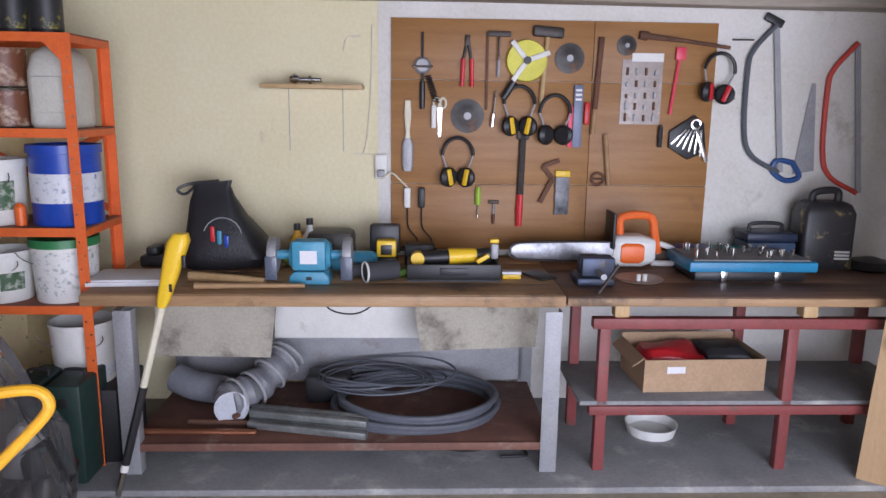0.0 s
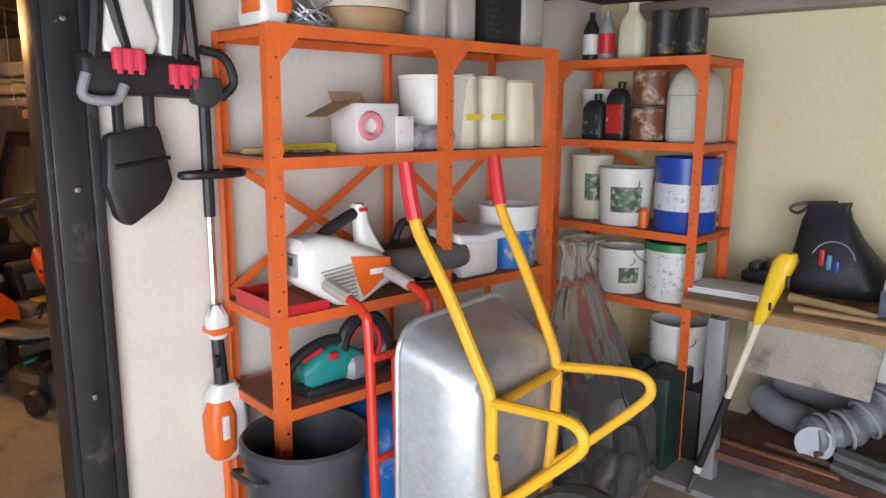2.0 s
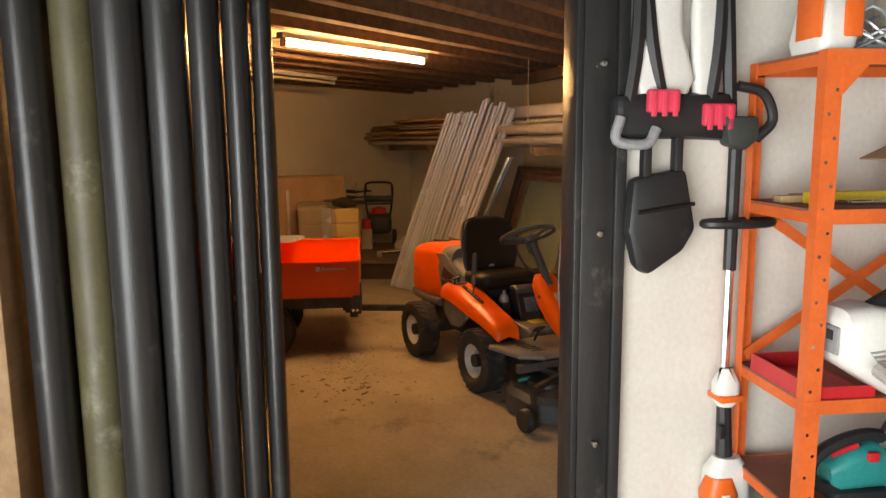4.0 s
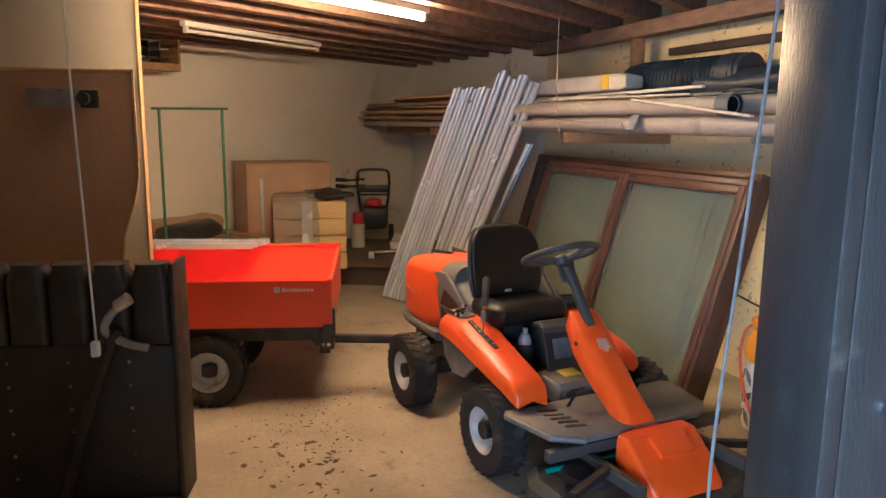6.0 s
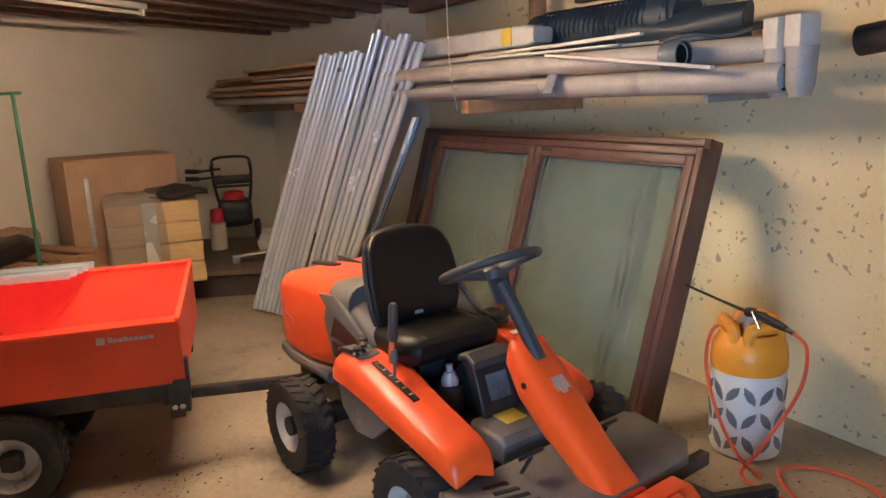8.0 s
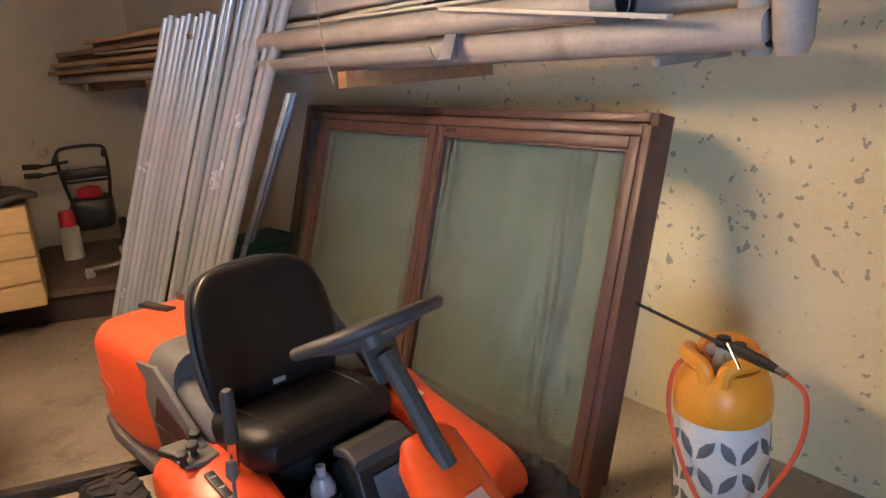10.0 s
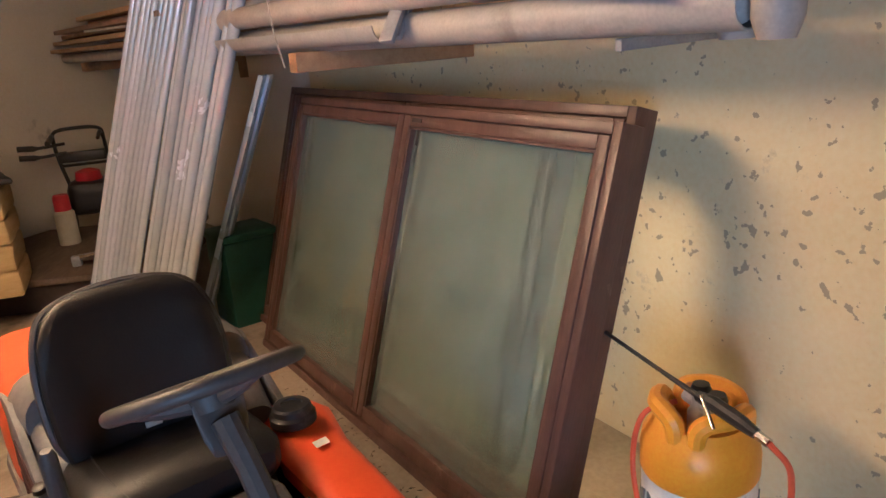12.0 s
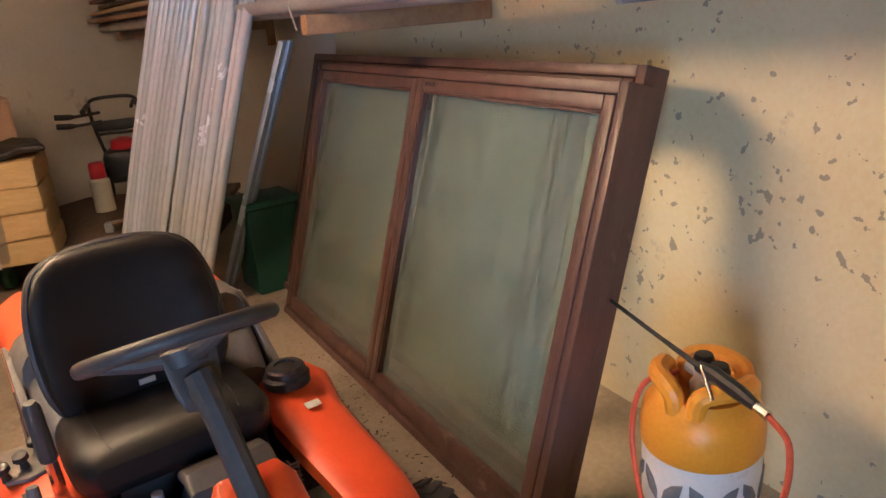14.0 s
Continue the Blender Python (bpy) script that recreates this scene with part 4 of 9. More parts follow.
    for k, (a, b, h) in enumerate(((0.028, 0.045, 0.014), (0.049, 0.064, 0.009), (0.068, 0.082, 0.009), (0.086, 0.102, 0.011), (0.106, 0.121, 0.009), (0.125, 0.140, 0.009), (0.144, 0.160, 0.009), (0.164, 0.180, 0.009), (0.184, 0.2, 0.009))):
        part("marking_bar", moved(box(-0.002, 0.002, a, b, -0.010, -0.010 + h * 1.6), pose(x1 + 0.011, y1 - 0.30, 0.675, 0, 3, 0)), lab, bd)
    return t


trailer()
# steel sections lying across the trailer's back rim
for k in range(5):
    m = pose(-6.655 + 0.047 * k, -0.88 - 0.02 * k, 0.7675 - 0.0012 * k)
    solid("steel_channel", join(box(-0.02, 0.02, -0.45, 0.45, 0.0, 0.004), box(-0.02, -0.016, -0.45, 0.45, 0.004, 0.03), box(0.016, 0.02, -0.45, 0.45, 0.004, 0.03)), GALV2, m, "bright galvanised channel lying across the trailer", "steel section", "sections in the trailer")

# ---- old windows leaning on the cream wall ----
PANE = glassy("dusty window glass", (0.48, 0.54, 0.48), 0.10, 0.88, 1.3)
_n, _l = PANE.node_tree.nodes, PANE.node_tree.links
_n["Mapping"].inputs["Scale"].default_value = (5, 5, 0.5)
_r = _n.new("ShaderNodeMapRange")
_r.inputs["From Min"].default_value, _r.inputs["From Max"].default_value = 0.35, 0.68
_r.inputs["To Min"].default_value, _r.inputs["To Max"].default_value = 0.97, 0.72
_l.new(_n["Noise Texture"].outputs["Fac"], _r.inputs["Value"])
_l.new(_r.outputs[0], _n["Principled BSDF"].inputs["Transmission Weight"])


def leaning_window(m, width, height, sashes, label):
    """A timber window frame: x to its left along the wall, z up its height, y out of it."""
    t = thing("old_window", m, label, "window", "old windows")
    d, fw, sw_ = 0.092, 0.036, 0.045
    part("stile", box(0, fw, -d, 0, 0, height, 0.004), WINWOOD, t)
    part("stile", box(width - fw, width, -d, 0, 0, height, 0.004), WINWOOD, t)
    part("head", box(fw, width - fw, -d, 0, height - fw, height, 0.004), WINWOOD, t)
    part("sill", box(fw, width - fw, -d, 0.02, 0, fw, 0.004), WINWOOD, t)
    z0, z1 = fw + 0.003, height - fw - 0.003
    for a, b in sashes:
        s = part("sash", join(box(a, a + sw_, -0.06, 0.004, z0, z1, 0.004), box(b - sw_, b, -0.06, 0.004, z0, z1, 0.004), box(a + sw_ + 0.001, b - sw_ - 0.001, -0.06, 0.004, z1 - sw_, z1, 0.004), box(a + sw_ + 0.001, b - sw_ - 0.001, -0.06, 0.004, z0, z0 + sw_ + 0.012, 0.004)), WINWOOD, t)
        p = part("pane", box(a + sw_ - 0.005, b - sw_ + 0.005, -0.030, -0.026, z0 + sw_ + 0.006, z1 - sw_ + 0.005), PANE, s, "dusty streaked glass pane", smooth=0)
        p.visible_shadow = False
        part("bead", join(box(a + sw_ + 0.001, a + sw_ + 0.010, -0.025, -0.002, z0 + sw_ + 0.013, z1 - sw_), box(b - sw_ - 0.010, b - sw_ - 0.001, -0.025, -0.002, z0 + sw_ + 0.013, z1 - sw_), box(a + sw_ + 0.011, b - sw_ - 0.011, -0.025, -0.002, z1 - sw_ - 0.010, z1 - sw_ - 0.001)), WINWOOD, s)
    part("corner_bracket", join(box(1.03, 1.10, 0.0045, 0.008, height - fw - 0.03, height - fw - 0.014), box(1.03, 1.046, 0.0045, 0.008, height - fw - 0.12, height - fw - 0.058)), IRON, t)
    return t


# right bottom corner, direction along the wall, and lean
wdir = -164.5
lean = -17.0
WINM = pose(-5.281, 1.962, 0.0, 0, 0, wdir) @ pose(0, 0, 0.0, -lean, 0, 0)
leaning_window(WINM, 2.30, 1.365, ((0.037, 1.17), (1.175, 2.263)), "large red-brown timber window with dusty panes leaning on the wall")
leaning_window(WINM @ pose(0.05, -0.100, 0.046), 2.62, 1.38, ((0.037, 1.30), (1.305, 2.583)), "second red-brown timber window leaning behind the first")
leaning_window(WINM @ pose(0.45, -0.200, 0.058), 2.20, 1.33, ((0.037, 1.10), (1.105, 2.163)), "third red-brown timber window leaning at the back")

# ---- galvanised poles and channels leaning on the rack ----
random.seed(4)
for k in range(9):
    f = k / 8
    a = Vector((-8.19 + 0.31 * f, 0.365 + 0.24 * f, 0.02))
    b = Vector((-7.98 + 0.30 * f, 0.995 + 0.24 * f, 1.89 + 0.012 * math.sin(k * 2.1)))
    solid("steel_pole", sweep([a, a.lerp(b, 0.5) + Vector((0, -0.006, 0)), b], 0.0215, 12), GALV2, I4, "bright galvanised steel pole leaning on the rack", "pole", "leaning steel poles")
for k in range(8):
    f = k / 7
    a = Vector((-7.86 + 0.25 * f, 0.66 + 0.24 * f, 0.03))
    b = Vector((-7.60 + 0.54 * f, 1.31 + 0.20 * f, 2.00 - 0.08 * f + 0.03 * math.sin(k * 1.7)))
    solid("steel_pole", sweep([a, b], 0.018 + 0.010 * (k % 2), 12), GALV2, I4, "bright galvanised steel pole leaning on the rack", "pole", "leaning steel poles")
a, b = Vector((-7.95, 1.05, 0.0)), Vector((-7.60, 1.60, 1.43))
side = Vector((0.80, -0.55, 0.02)).normalized()
for k in range(2):
    o = side * 0.062 * k
    solid("steel_channel", join(beam(a + o, b + o * 1.1, 0.055, 0.012, 0.002, side.cross(b - a)), beam(a + o + side * 0.026, b + o * 1.1 + side * 0.026, 0.008, 0.03, 0.001, side.cross(b - a))), GALV2, I4, "thin galvanised channel leaning on the rack bracket", "steel section", "leaning steel poles")

# ---- rack of lengths on the cream wall ----
rd = Vector((-0.945, -0.327, 0)).normalized()
rn = Vector((rd.y, -rd.x, 0))
rn = rn if rn.y < 0 else -rn


def rk(s, off, z):
    """A point on the rack: s metres along, off metres out from its middle line, at height z."""
    s = s * 0.87 if s < 2.3 else 2.0 + (s - 2.3) * 1.08
    return Vector((-4.85, 2.38, z + 0.042)) + rd * s + rn * (off - 0.27)


# brackets carry the lengths
br = thing("rack_bracket", I4, "rough timber arm jutting from the wall under the rack", "bracket", "rack brackets")
part("arm", beam((-6.705, 2.385, 1.502), (-6.535, 1.60, 1.508), 0.085, 0.075, 0.005), WOOD, br)
for s0, out in ((4.3, 0.45), (5.6, 0.45)):
    a, b = rk(s0 + 0.12, -0.33, 1.475), rk(s0, out, 1.475)
    br = thing("rack_bracket", I4, "rough timber bracket carrying the rack", "bracket", "rack brackets")
    part("arm", beam(a, b, 0.09, 0.07, 0.006), WOOD, br)
    part("plate", beam(a + Vector((0, 0, -0.15)), a + Vector((0, 0, 0.18)), 0.06, 0.03, 0.003), WOOD, br)
a, b = rk(0.50, -0.22, 1.478), rk(0.45, 0.30, 1.478)
bp = thing("rack_bracket", I4, "thin steel bracket under the gutter ends", "bracket", "rack brackets")
part("arm", beam(a, b, 0.02, 0.03, 0.003), GREYSTEEL, bp)


def pipe(s0, s1, off, z, r, material, label, dz=0.0, doff=0.0, hollow=True):
    a, b = rk(s0, off, z), rk(s1, off + doff, z + dz)
    t = thing("pipe", I4, label, "pipe", "lengths on the rack")
    part("barrel", sweep([a, b], r, 18, caps=not hollow), material, t)
    if hollow:
        part("bore", sweep([a, b], r * 0.9, 18, caps=False), BLACK, t)
        for q, d in ((a, rd), (b, rd)):
            ring = [q + r * 0.95 * (rn * math.cos(k * math.tau / 20) + Vector((0, 0, 1)) * math.sin(k * math.tau / 20)) for k in range(20)]
            part("rim", sweep(ring, r * 0.06, 6, True), material, t)
    return t


pipe(0.05, 3.6, 0.32, 1.552, 0.055, LIGHTGREY, "long grey plastic downpipe on the rack")
pipe(0.10, 1.15, 0.22, 1.665, 0.052, LIGHTGREY, "grey plastic pipe with a wide socket on the rack")
pipe(0.54, 3.0, 0.37, 1.660, 0.048, LIGHTGREY, "grey plastic pipe on the rack", 0.0, 0.03)
pipe(0.52, 0.62, 0.37, 1.660, 0.058, mat("blue grey pipe socket", (0.16, 0.19, 0.22), None, 0.5), "blue-grey pipe socket on the rack")
pipe(3.4, 6.0, 0.10, 1.56, 0.045, LIGHTGREY, "grey plastic pipe at the rack's far end")
pipe(3.7, 6.5, 0.44, 1.548, 0.035, LIGHTGREY, "grey plastic pipe under the planks at the far end")
pipe(3.6, 6.1, 0.22, 1.555, 0.04, IRON, "dark steel pipe at the rack's far end")


def gutter(s0, s1, off, z, label, r=0.075):
    prof = [(r * math.cos(a), r * math.sin(a)) for a in [radians(180 + 15 * k) for k in range(13)]]
    prof = prof + [(x * 0.94, y * 0.94) for x, y in reversed(prof)]
    secs = [[rk(s, off + x, z + r + y) for x, y in prof] for s in (s0, s1)]
    t = thing("gutter_length", I4, label, "gutter", "lengths on the rack")
    part("channel", loft(secs), mat("grey gutter plastic", (0.40, 0.40, 0.39), (0.32, 0.32, 0.31), 0.45), t)
    return t


gutter(1.45, 4.6, 0.24, 1.515, "grey half-round gutter on the rack", 0.085)
gutter(1.43, 4.2, 0.40, 1.515, "pale grey gutter on the rack's edge", 0.06)
# folded grey bracket strip at the gutter's end
solid("gutter_end", join(beam(rk(1.36, 0.42, 1.53), rk(1.48, 0.26, 1.68), 0.05, 0.02, 0.003), beam(rk(1.34, 0.46, 1.52), rk(1.38, 0.38, 1.62), 0.05, 0.02, 0.003)), GREYSTEEL, I4, "bent grey gutter clip at the rack's edge", "gutter clip")
# gutter outlets hung at the near end
for k in range(2):
    o = rk(-0.02 + 0.14 * k, 0.32 - 0.06 * k, 1.50)
    t = thing("gutter_outlet", Matrix.Translation(o), "grey plastic gutter outlet hung on the pipe end", "gutter outlet", "gutter outlets")
    part("spout", lathe([(0.036, -0.02), (0.05, 0.02), (0.055, 0.14), (0.058, 0.16), (0.05, 0.16), (0.045, 0.03), (0.032, -0.02)], 20), LIGHTGREY, t)
    part("strap", box(-0.04, 0.04, -0.05, 0.04, 0.155, 0.27, 0.006), mat("white gutter plastic", (0.72, 0.68, 0.6), None, 0.45), t)
t = thing("pipe_bend", Matrix.Translation(rk(-0.28, 0.12, 1.62)), "dark grey pipe bend on the wall", "pipe bend")
part("elbow", sweep(curve([(-0.12, -0.04, 0.05), (0, 0, 0.06), (0.09, 0.03, 0.03), (0.11, 0.04, -0.08)], 6), 0.055, 16), IRON, t)
# white boards and strips
random.seed(11)
for k, (s0, s1, o0, o1, z0, z1, w) in enumerate(((0.55, 3.3, 0.12, 0.36, 1.735, 1.72, 0.028), (0.85, 3.0, 0.34, 0.20, 1.765, 1.735, 0.03), (1.0, 3.4, 0.28, 0.30, 1.728, 1.735, 0.026), (1.3, 3.5, 0.40, 0.15, 1.66, 1.72, 0.03), (4.2, 5.4, 0.3, 0.34, 1.64, 1.65, 0.05), (3.6, 5.0, 0.46, 0.50, 1.70, 1.72, 0.06), (1.42, 0.72, 0.42, 0.42, 1.742, 1.757, 0.03), (1.38, 0.28, 0.43, 0.47, 1.705, 1.60, 0.03))):
    solid("white_batten", beam(rk(s0, o0, z0), rk(s1, o1, z1), w, 0.014, 0.002), mat("white painted batten", (0.74, 0.71, 0.63), None, 0.5), I4, "thin white batten on the rack", "batten", "battens on the rack")
for k, (s0, s1, o, z, mt) in enumerate(((3.4, 5.9, 0.05, 1.64, WOOD), (3.7, 6.2, -0.08, 1.63, WOOD), (3.2, 5.6, 0.2, 1.665, JOIST), (3.9, 6.0, 0.12, 1.70, WOOD), (3.0, 5.3, -0.05, 1.70, PALEWOOD), (4.1, 6.25, 0.32, 1.60, JOIST), (3.3, 5.0, 0.0, 1.76, WOOD), (2.9, 4.6, -0.12, 1.80, PALEWOOD), (3.5, 6.5, 0.46, 1.60, WOOD), (3.3, 6.2, 0.42, 1.66, PALEWOOD), (3.6, 6.6, 0.34, 1.71, WOOD), (3.4, 5.8, 0.47, 1.735, JOIST), (3.2, 5.4, 0.30, 1.78, WOOD), (3.5, 5.2, 0.42, 1.80, PALEWOOD), (3.8, 6.3, 0.20, 1.755, JOIST))):
    solid("plank", beam(rk(s0, o, z), rk(s1, o + 0.04, z + 0.01), 0.12, 0.03, 0.003), mt, I4, "old brown plank stacked on the rack", "plank", "planks on the rack")
# white gutter box with yellow label
t = thing("white_fascia", I4, "white plastic fascia length with a yellow label", "fascia")
part("body", loft([[rk(s, 0.18 + a, 1.83 + b) for a, b in rrect(0, 0, 0.14, 0.11 - 0.03 * (s < 1.8), 0.02, 3)] for s in (1.72, 1.80, 3.4)]), mat("soft white plastic", (0.72, 0.69, 0.62), None, 0.5), t)
part("yellow_label", beam(rk(1.92, 0.252, 1.835), rk(2.02, 0.252, 1.835), 0.006, 0.09), YLABEL, t)
# roll of dark netting
net = thing("netting_roll", I4, "dark blue-grey roll of plastic netting on the rack", "netting")
part("roll", rough(sweep([rk(0.85 + 1.15 * k / 10, -0.02, 1.845 + 0.01 * math.sin(k)) for k in range(11)], [0.11 + 0.012 * math.sin(k * 1.3) for k in range(11)], 18), 0.02, 7, 2), NAVY, net)
bms = []
for i in range(26):
    for s in (-1, 1):
        pts = []
        for k in range(9):
            a = radians(-60 + 30 * k) + s * 0.0
            q = rk(0.90 + 0.040 * i + s * 0.011 * (k - 4), -0.02, 1.845)
            pts.append(q + 0.118 * (rn * math.cos(a) + Vector((0, 0, 1)) * math.sin(a)))
        bms.append(sweep(pts, 0.004, 4))
part("mesh", join(*bms), NAVY, net)
rl = thing("plastic_sheet_roll", I4, "dark folded plastic sheet lying on the rack", "plastic sheet")
part("roll", rough(cut(join(sweep([rk(0.45, 0.02, 1.80), rk(1.2, 0.04, 1.79)], 0.075, 14)), 1), 0.03, 9, 5), NAVY, rl)
part("flap", rough(cut(box(-0.22, 0.22, -0.1, 0.1, -0.006, 0.006), 4), 0.03, 6, 8), NAVY, rl, "", Matrix.Translation(rk(0.55, 0.10, 1.76)) @ pose(0, 0, 0, 10, 0, 19))
rb = thing("red_bundle", I4, "faded red cloth bundle on the rack", "cloth")
part("cloth", rough(cut(box(-0.12, 0.12, -0.08, 0.08, -0.05, 0.05, 0.03), 2), 0.03, 9, 4), REDPL, rb, "", Matrix.Translation(rk(3.35, 0.15, 1.83)))
# hanging cord beside the rack
solid("cord", sweep(curve([rk(2.25, 0.47, 2.45), rk(2.24, 0.48, 1.9), rk(2.2, 0.49, 1.62), rk(2.2, 0.46, 1.45)], 6), 0.003, 6), ROPE, I4, "pale cord tied round the rack from the ceiling", "cord")

# ---- gas bottle with torch ----
gx, gy = -5.075, 2.385
t = thing("gas_bottle", pose(gx, gy, 0), "composite gas bottle, amber collar over a white latticed body", "gas bottle")
part("body", lathe([(0, 0.0), (0.11, 0.0), (0.142, 0.015), (0.152, 0.05), (0.153, 0.38), (0.148, 0.395), (0, 0.40)], 40), WHITEPL, t)
lat = mat("grey lattice opening", (0.20, 0.21, 0.22), (0.13, 0.135, 0.14), 0.5)
for row, (z, tilt, h) in enumerate(((0.085, 34, 0.095), (0.195, -34, 0.095), (0.305, 34, 0.095))):
    for k in range(14):
        a = k * 360 / 14 + 4
        o = prism([(-0.004, -h / 2), (0.014, -h * 0.22), (0.019, h * 0.12), (0.004, h / 2), (-0.014, h * 0.22), (-0.019, -h * 0.12)], -0.004, 0.003, "Y", 0.002)
        part("lattice_opening", moved(o, pose(0, 0, z, 0, 0, a) @ pose(0, -0.151, 0, 0, tilt if k % 2 else -tilt, 0)), lat, t)
col = part("collar", lathe([(0.150, 0.385), (0.157, 0.40), (0.157, 0.46), (0.150, 0.50), (0.128, 0.53), (0.118, 0.55), (0.105, 0.55), (0.10, 0.50), (0.0, 0.49)], 40), GASYEL, t, "amber plastic collar")
for a in (5, 125, 245):
    h0 = [(0.112 * math.cos(radians(b_)), 0.112 * math.sin(radians(b_)), zz) for b_, zz in ((-46, 0.52), (-44, 0.56), (-34, 0.582), (0, 0.588), (34, 0.582), (44, 0.56), (46, 0.52))]
    part("handle", moved(sweep(curve(h0, 4), 0.026, 10), pose(0, 0, 0, 0, 0, a)), GASYEL, col)
vl = part("valve", join(lathe([(0, 0.49), (0.034, 0.49), (0.034, 0.56), (0.024, 0.575), (0.024, 0.61), (0, 0.61)], 14), moved(lathe([(0, -0.06), (0.018, -0.06), (0.018, 0.07), (0, 0.07)], 10, "X"), pose(0, 0, 0.58)), moved(lathe([(0, 0), (0.03, 0), (0.03, 0.04), (0, 0.045)], 12), pose(0.06, 0.0, 0.575))), GALV, t)
for kx in (0.0, 0.065):
    part("valve_knob", moved(lathe([(0, 0), (0.026, 0), (0.028, 0.012), (0.022, 0.03), (0, 0.032)], 12), pose(kx, 0, 0.612)), BLACK, vl)
tc_ = thing("gas_torch", pose(gx, gy, 0), "black gas torch with a long thin lance resting on the bottle", "torch")
part("grip", sweep([(0.06, -0.055, 0.648), (0.11, -0.045, 0.648), (0.19, -0.03, 0.635), (0.24, -0.025, 0.628)], [0.014, 0.020, 0.019, 0.013]), BLACK, tc_)
part("nut", sweep([(0.24, -0.025, 0.628), (0.275, -0.02, 0.622)], 0.012, 6), CHROME, tc_)
part("lance", sweep([(0.06, -0.055, 0.648), (-0.1, -0.065, 0.655), (-0.36, -0.08, 0.668)], [0.008, 0.006, 0.006]), IRON, tc_)
part("lever", sweep([(0.08, -0.06, 0.66), (0.15, -0.075, 0.605)], 0.005), CHROME, tc_)
random.seed(3)
hp = [(0.275, -0.02, 0.622), (0.335, -0.01, 0.57), (0.33, -0.03, 0.40), (0.22, -0.10, 0.12), (0.22, -0.18, 0.012), (0.45, -0.12, 0.012), (0.62, 0.06, 0.012), (0.50, 0.22, 0.012), (0.28, 0.16, 0.013), (0.24, -0.02, 0.02), (0.48, -0.10, 0.02), (0.72, 0.10, 0.012), (0.80, 0.28, 0.012)]
hs = thing("gas_hose", pose(gx, gy, 0), "orange rubber gas hose coiled on the floor by the bottle", "hose")
part("hose", sweep(curve(hp, 8), 0.0075, 8), HOSE, hs)
part("hose", sweep(curve([(-0.05, -0.04, 0.575), (-0.06, -0.14, 0.55), (-0.05, -0.175, 0.40), (0.06, -0.19, 0.22), (0.18, -0.17, 0.08), (0.26, -0.12, 0.012)], 8), 0.0075, 8), HOSE, hs)
# small yellow-black tool handle standing by the wall
t = thing("wheel_brace", pose(-4.10, 2.72, 0), "yellow and black bent handle bar standing against the wall", "handle")
part("bar", sweep(curve([(0.0, 0.0, 0.62), (-0.06, -0.05, 0.76), (-0.16, -0.12, 0.80), (-0.24, -0.20, 0.74), (-0.22, -0.2, 0.66)], 6), 0.02, 10), BLACK, t)
part("shaft", sweep([(0.0, 0.0, 0.62), (0.06, 0.05, 0.45), (0.16, 0.12, 0.0)], 0.018, 10), TOOLYEL, t)

# ---- cream door panel, upended black seat, cable ----
t = thing("door_panel", pose(-5.42, -0.86, 0, 0, 0, 90), "cream board with a brown hardboard inlay standing on edge", "board")
part("board", box(-1.10, 0.0, 0.0, 0.045, 0.0, 2.28, 0.003), CREAMBOARD, t)
part("edge", box(-0.006, 0.004, -0.004, 0.049, 0.0, 2.28), PALEWOOD, t)
inl = part("inlay", prism([(-1.05, 0.76), (-0.146, 0.76), (-0.117, 1.02), (-0.06, 1.20), (-0.035, 1.32), (-0.035, 1.837), (-1.05, 1.837)], -0.006, 0.002, "Y"), PANELBROWN, t)
part("inlay_edge", sweep([(-0.146, -0.004, 0.76), (-0.117, -0.004, 1.02), (-0.053, -0.004, 1.20), (-0.026, -0.004, 1.32), (-0.026, -0.004, 1.837), (-1.05, -0.004, 1.84)], 0.009, 6), PALEWOOD, t)
part("lock_plate", box(-0.53, -0.195, -0.012, -0.006, 1.655, 1.748, 0.002), GREYSTEEL, t)
part("lock_body", box(-0.28, -0.19, -0.03, -0.012, 1.655, 1.742, 0.008), BLACK, t)
part("lock_knob", moved(lathe([(0, -0.03), (0.03, -0.03), (0.03, 0.0), (0, 0.0)], 16, "Y"), pose(-0.255, -0.03, 1.70)), IRON, t)
t = thing("upended_bench_seat", pose(-4.60, -0.525, 0, 0, 0, 90), "black buttoned vinyl bench seat stood on end", "seat")
part("cushion", rough(cut(box(-0.80, 0.0, -0.02, 0.14, 0.02, 0.70, 0.02), 2), 0.006, 8, 2), OLDVINYL, t)
for k in range(5):
    part("roll", loft([[(x, y, z) for x, y in rrect(-0.08 - 0.16 * k, 0.02, 0.152 - 0.03 * (z > 1.0), 0.14 - 0.03 * (z > 1.0), 0.03, 3)] for z in (0.70, 0.74, 0.96, 1.01, 1.025)]), OLDVINYL, t)
part("frame", join(box(-0.82, 0.012, -0.04, 0.15, 0.0, 0.025, 0.004), box(0.0, 0.02, -0.05, 0.15, 0.0, 1.03, 0.004), box(-0.80, 0.0, -0.03, -0.02, 0.68, 0.69)), IRON, t)
for i in range(3):
    for k in range(6):
        part("button", moved(lathe([(0, -0.03), (0.008, -0.03), (0.01, -0.024), (0, -0.018)], 8, "Y"), pose(-0.18 - 0.24 * i, 0, 0.12 + 0.10 * k)), CHROME, t)
part("crank", sweep(curve([(-0.46, -0.10, 0.0), (-0.34, -0.10, 0.4), (-0.22, -0.10, 0.72), (-0.19, -0.10, 0.78)], 5), 0.022), IRON, t, "dark bent crank tube")
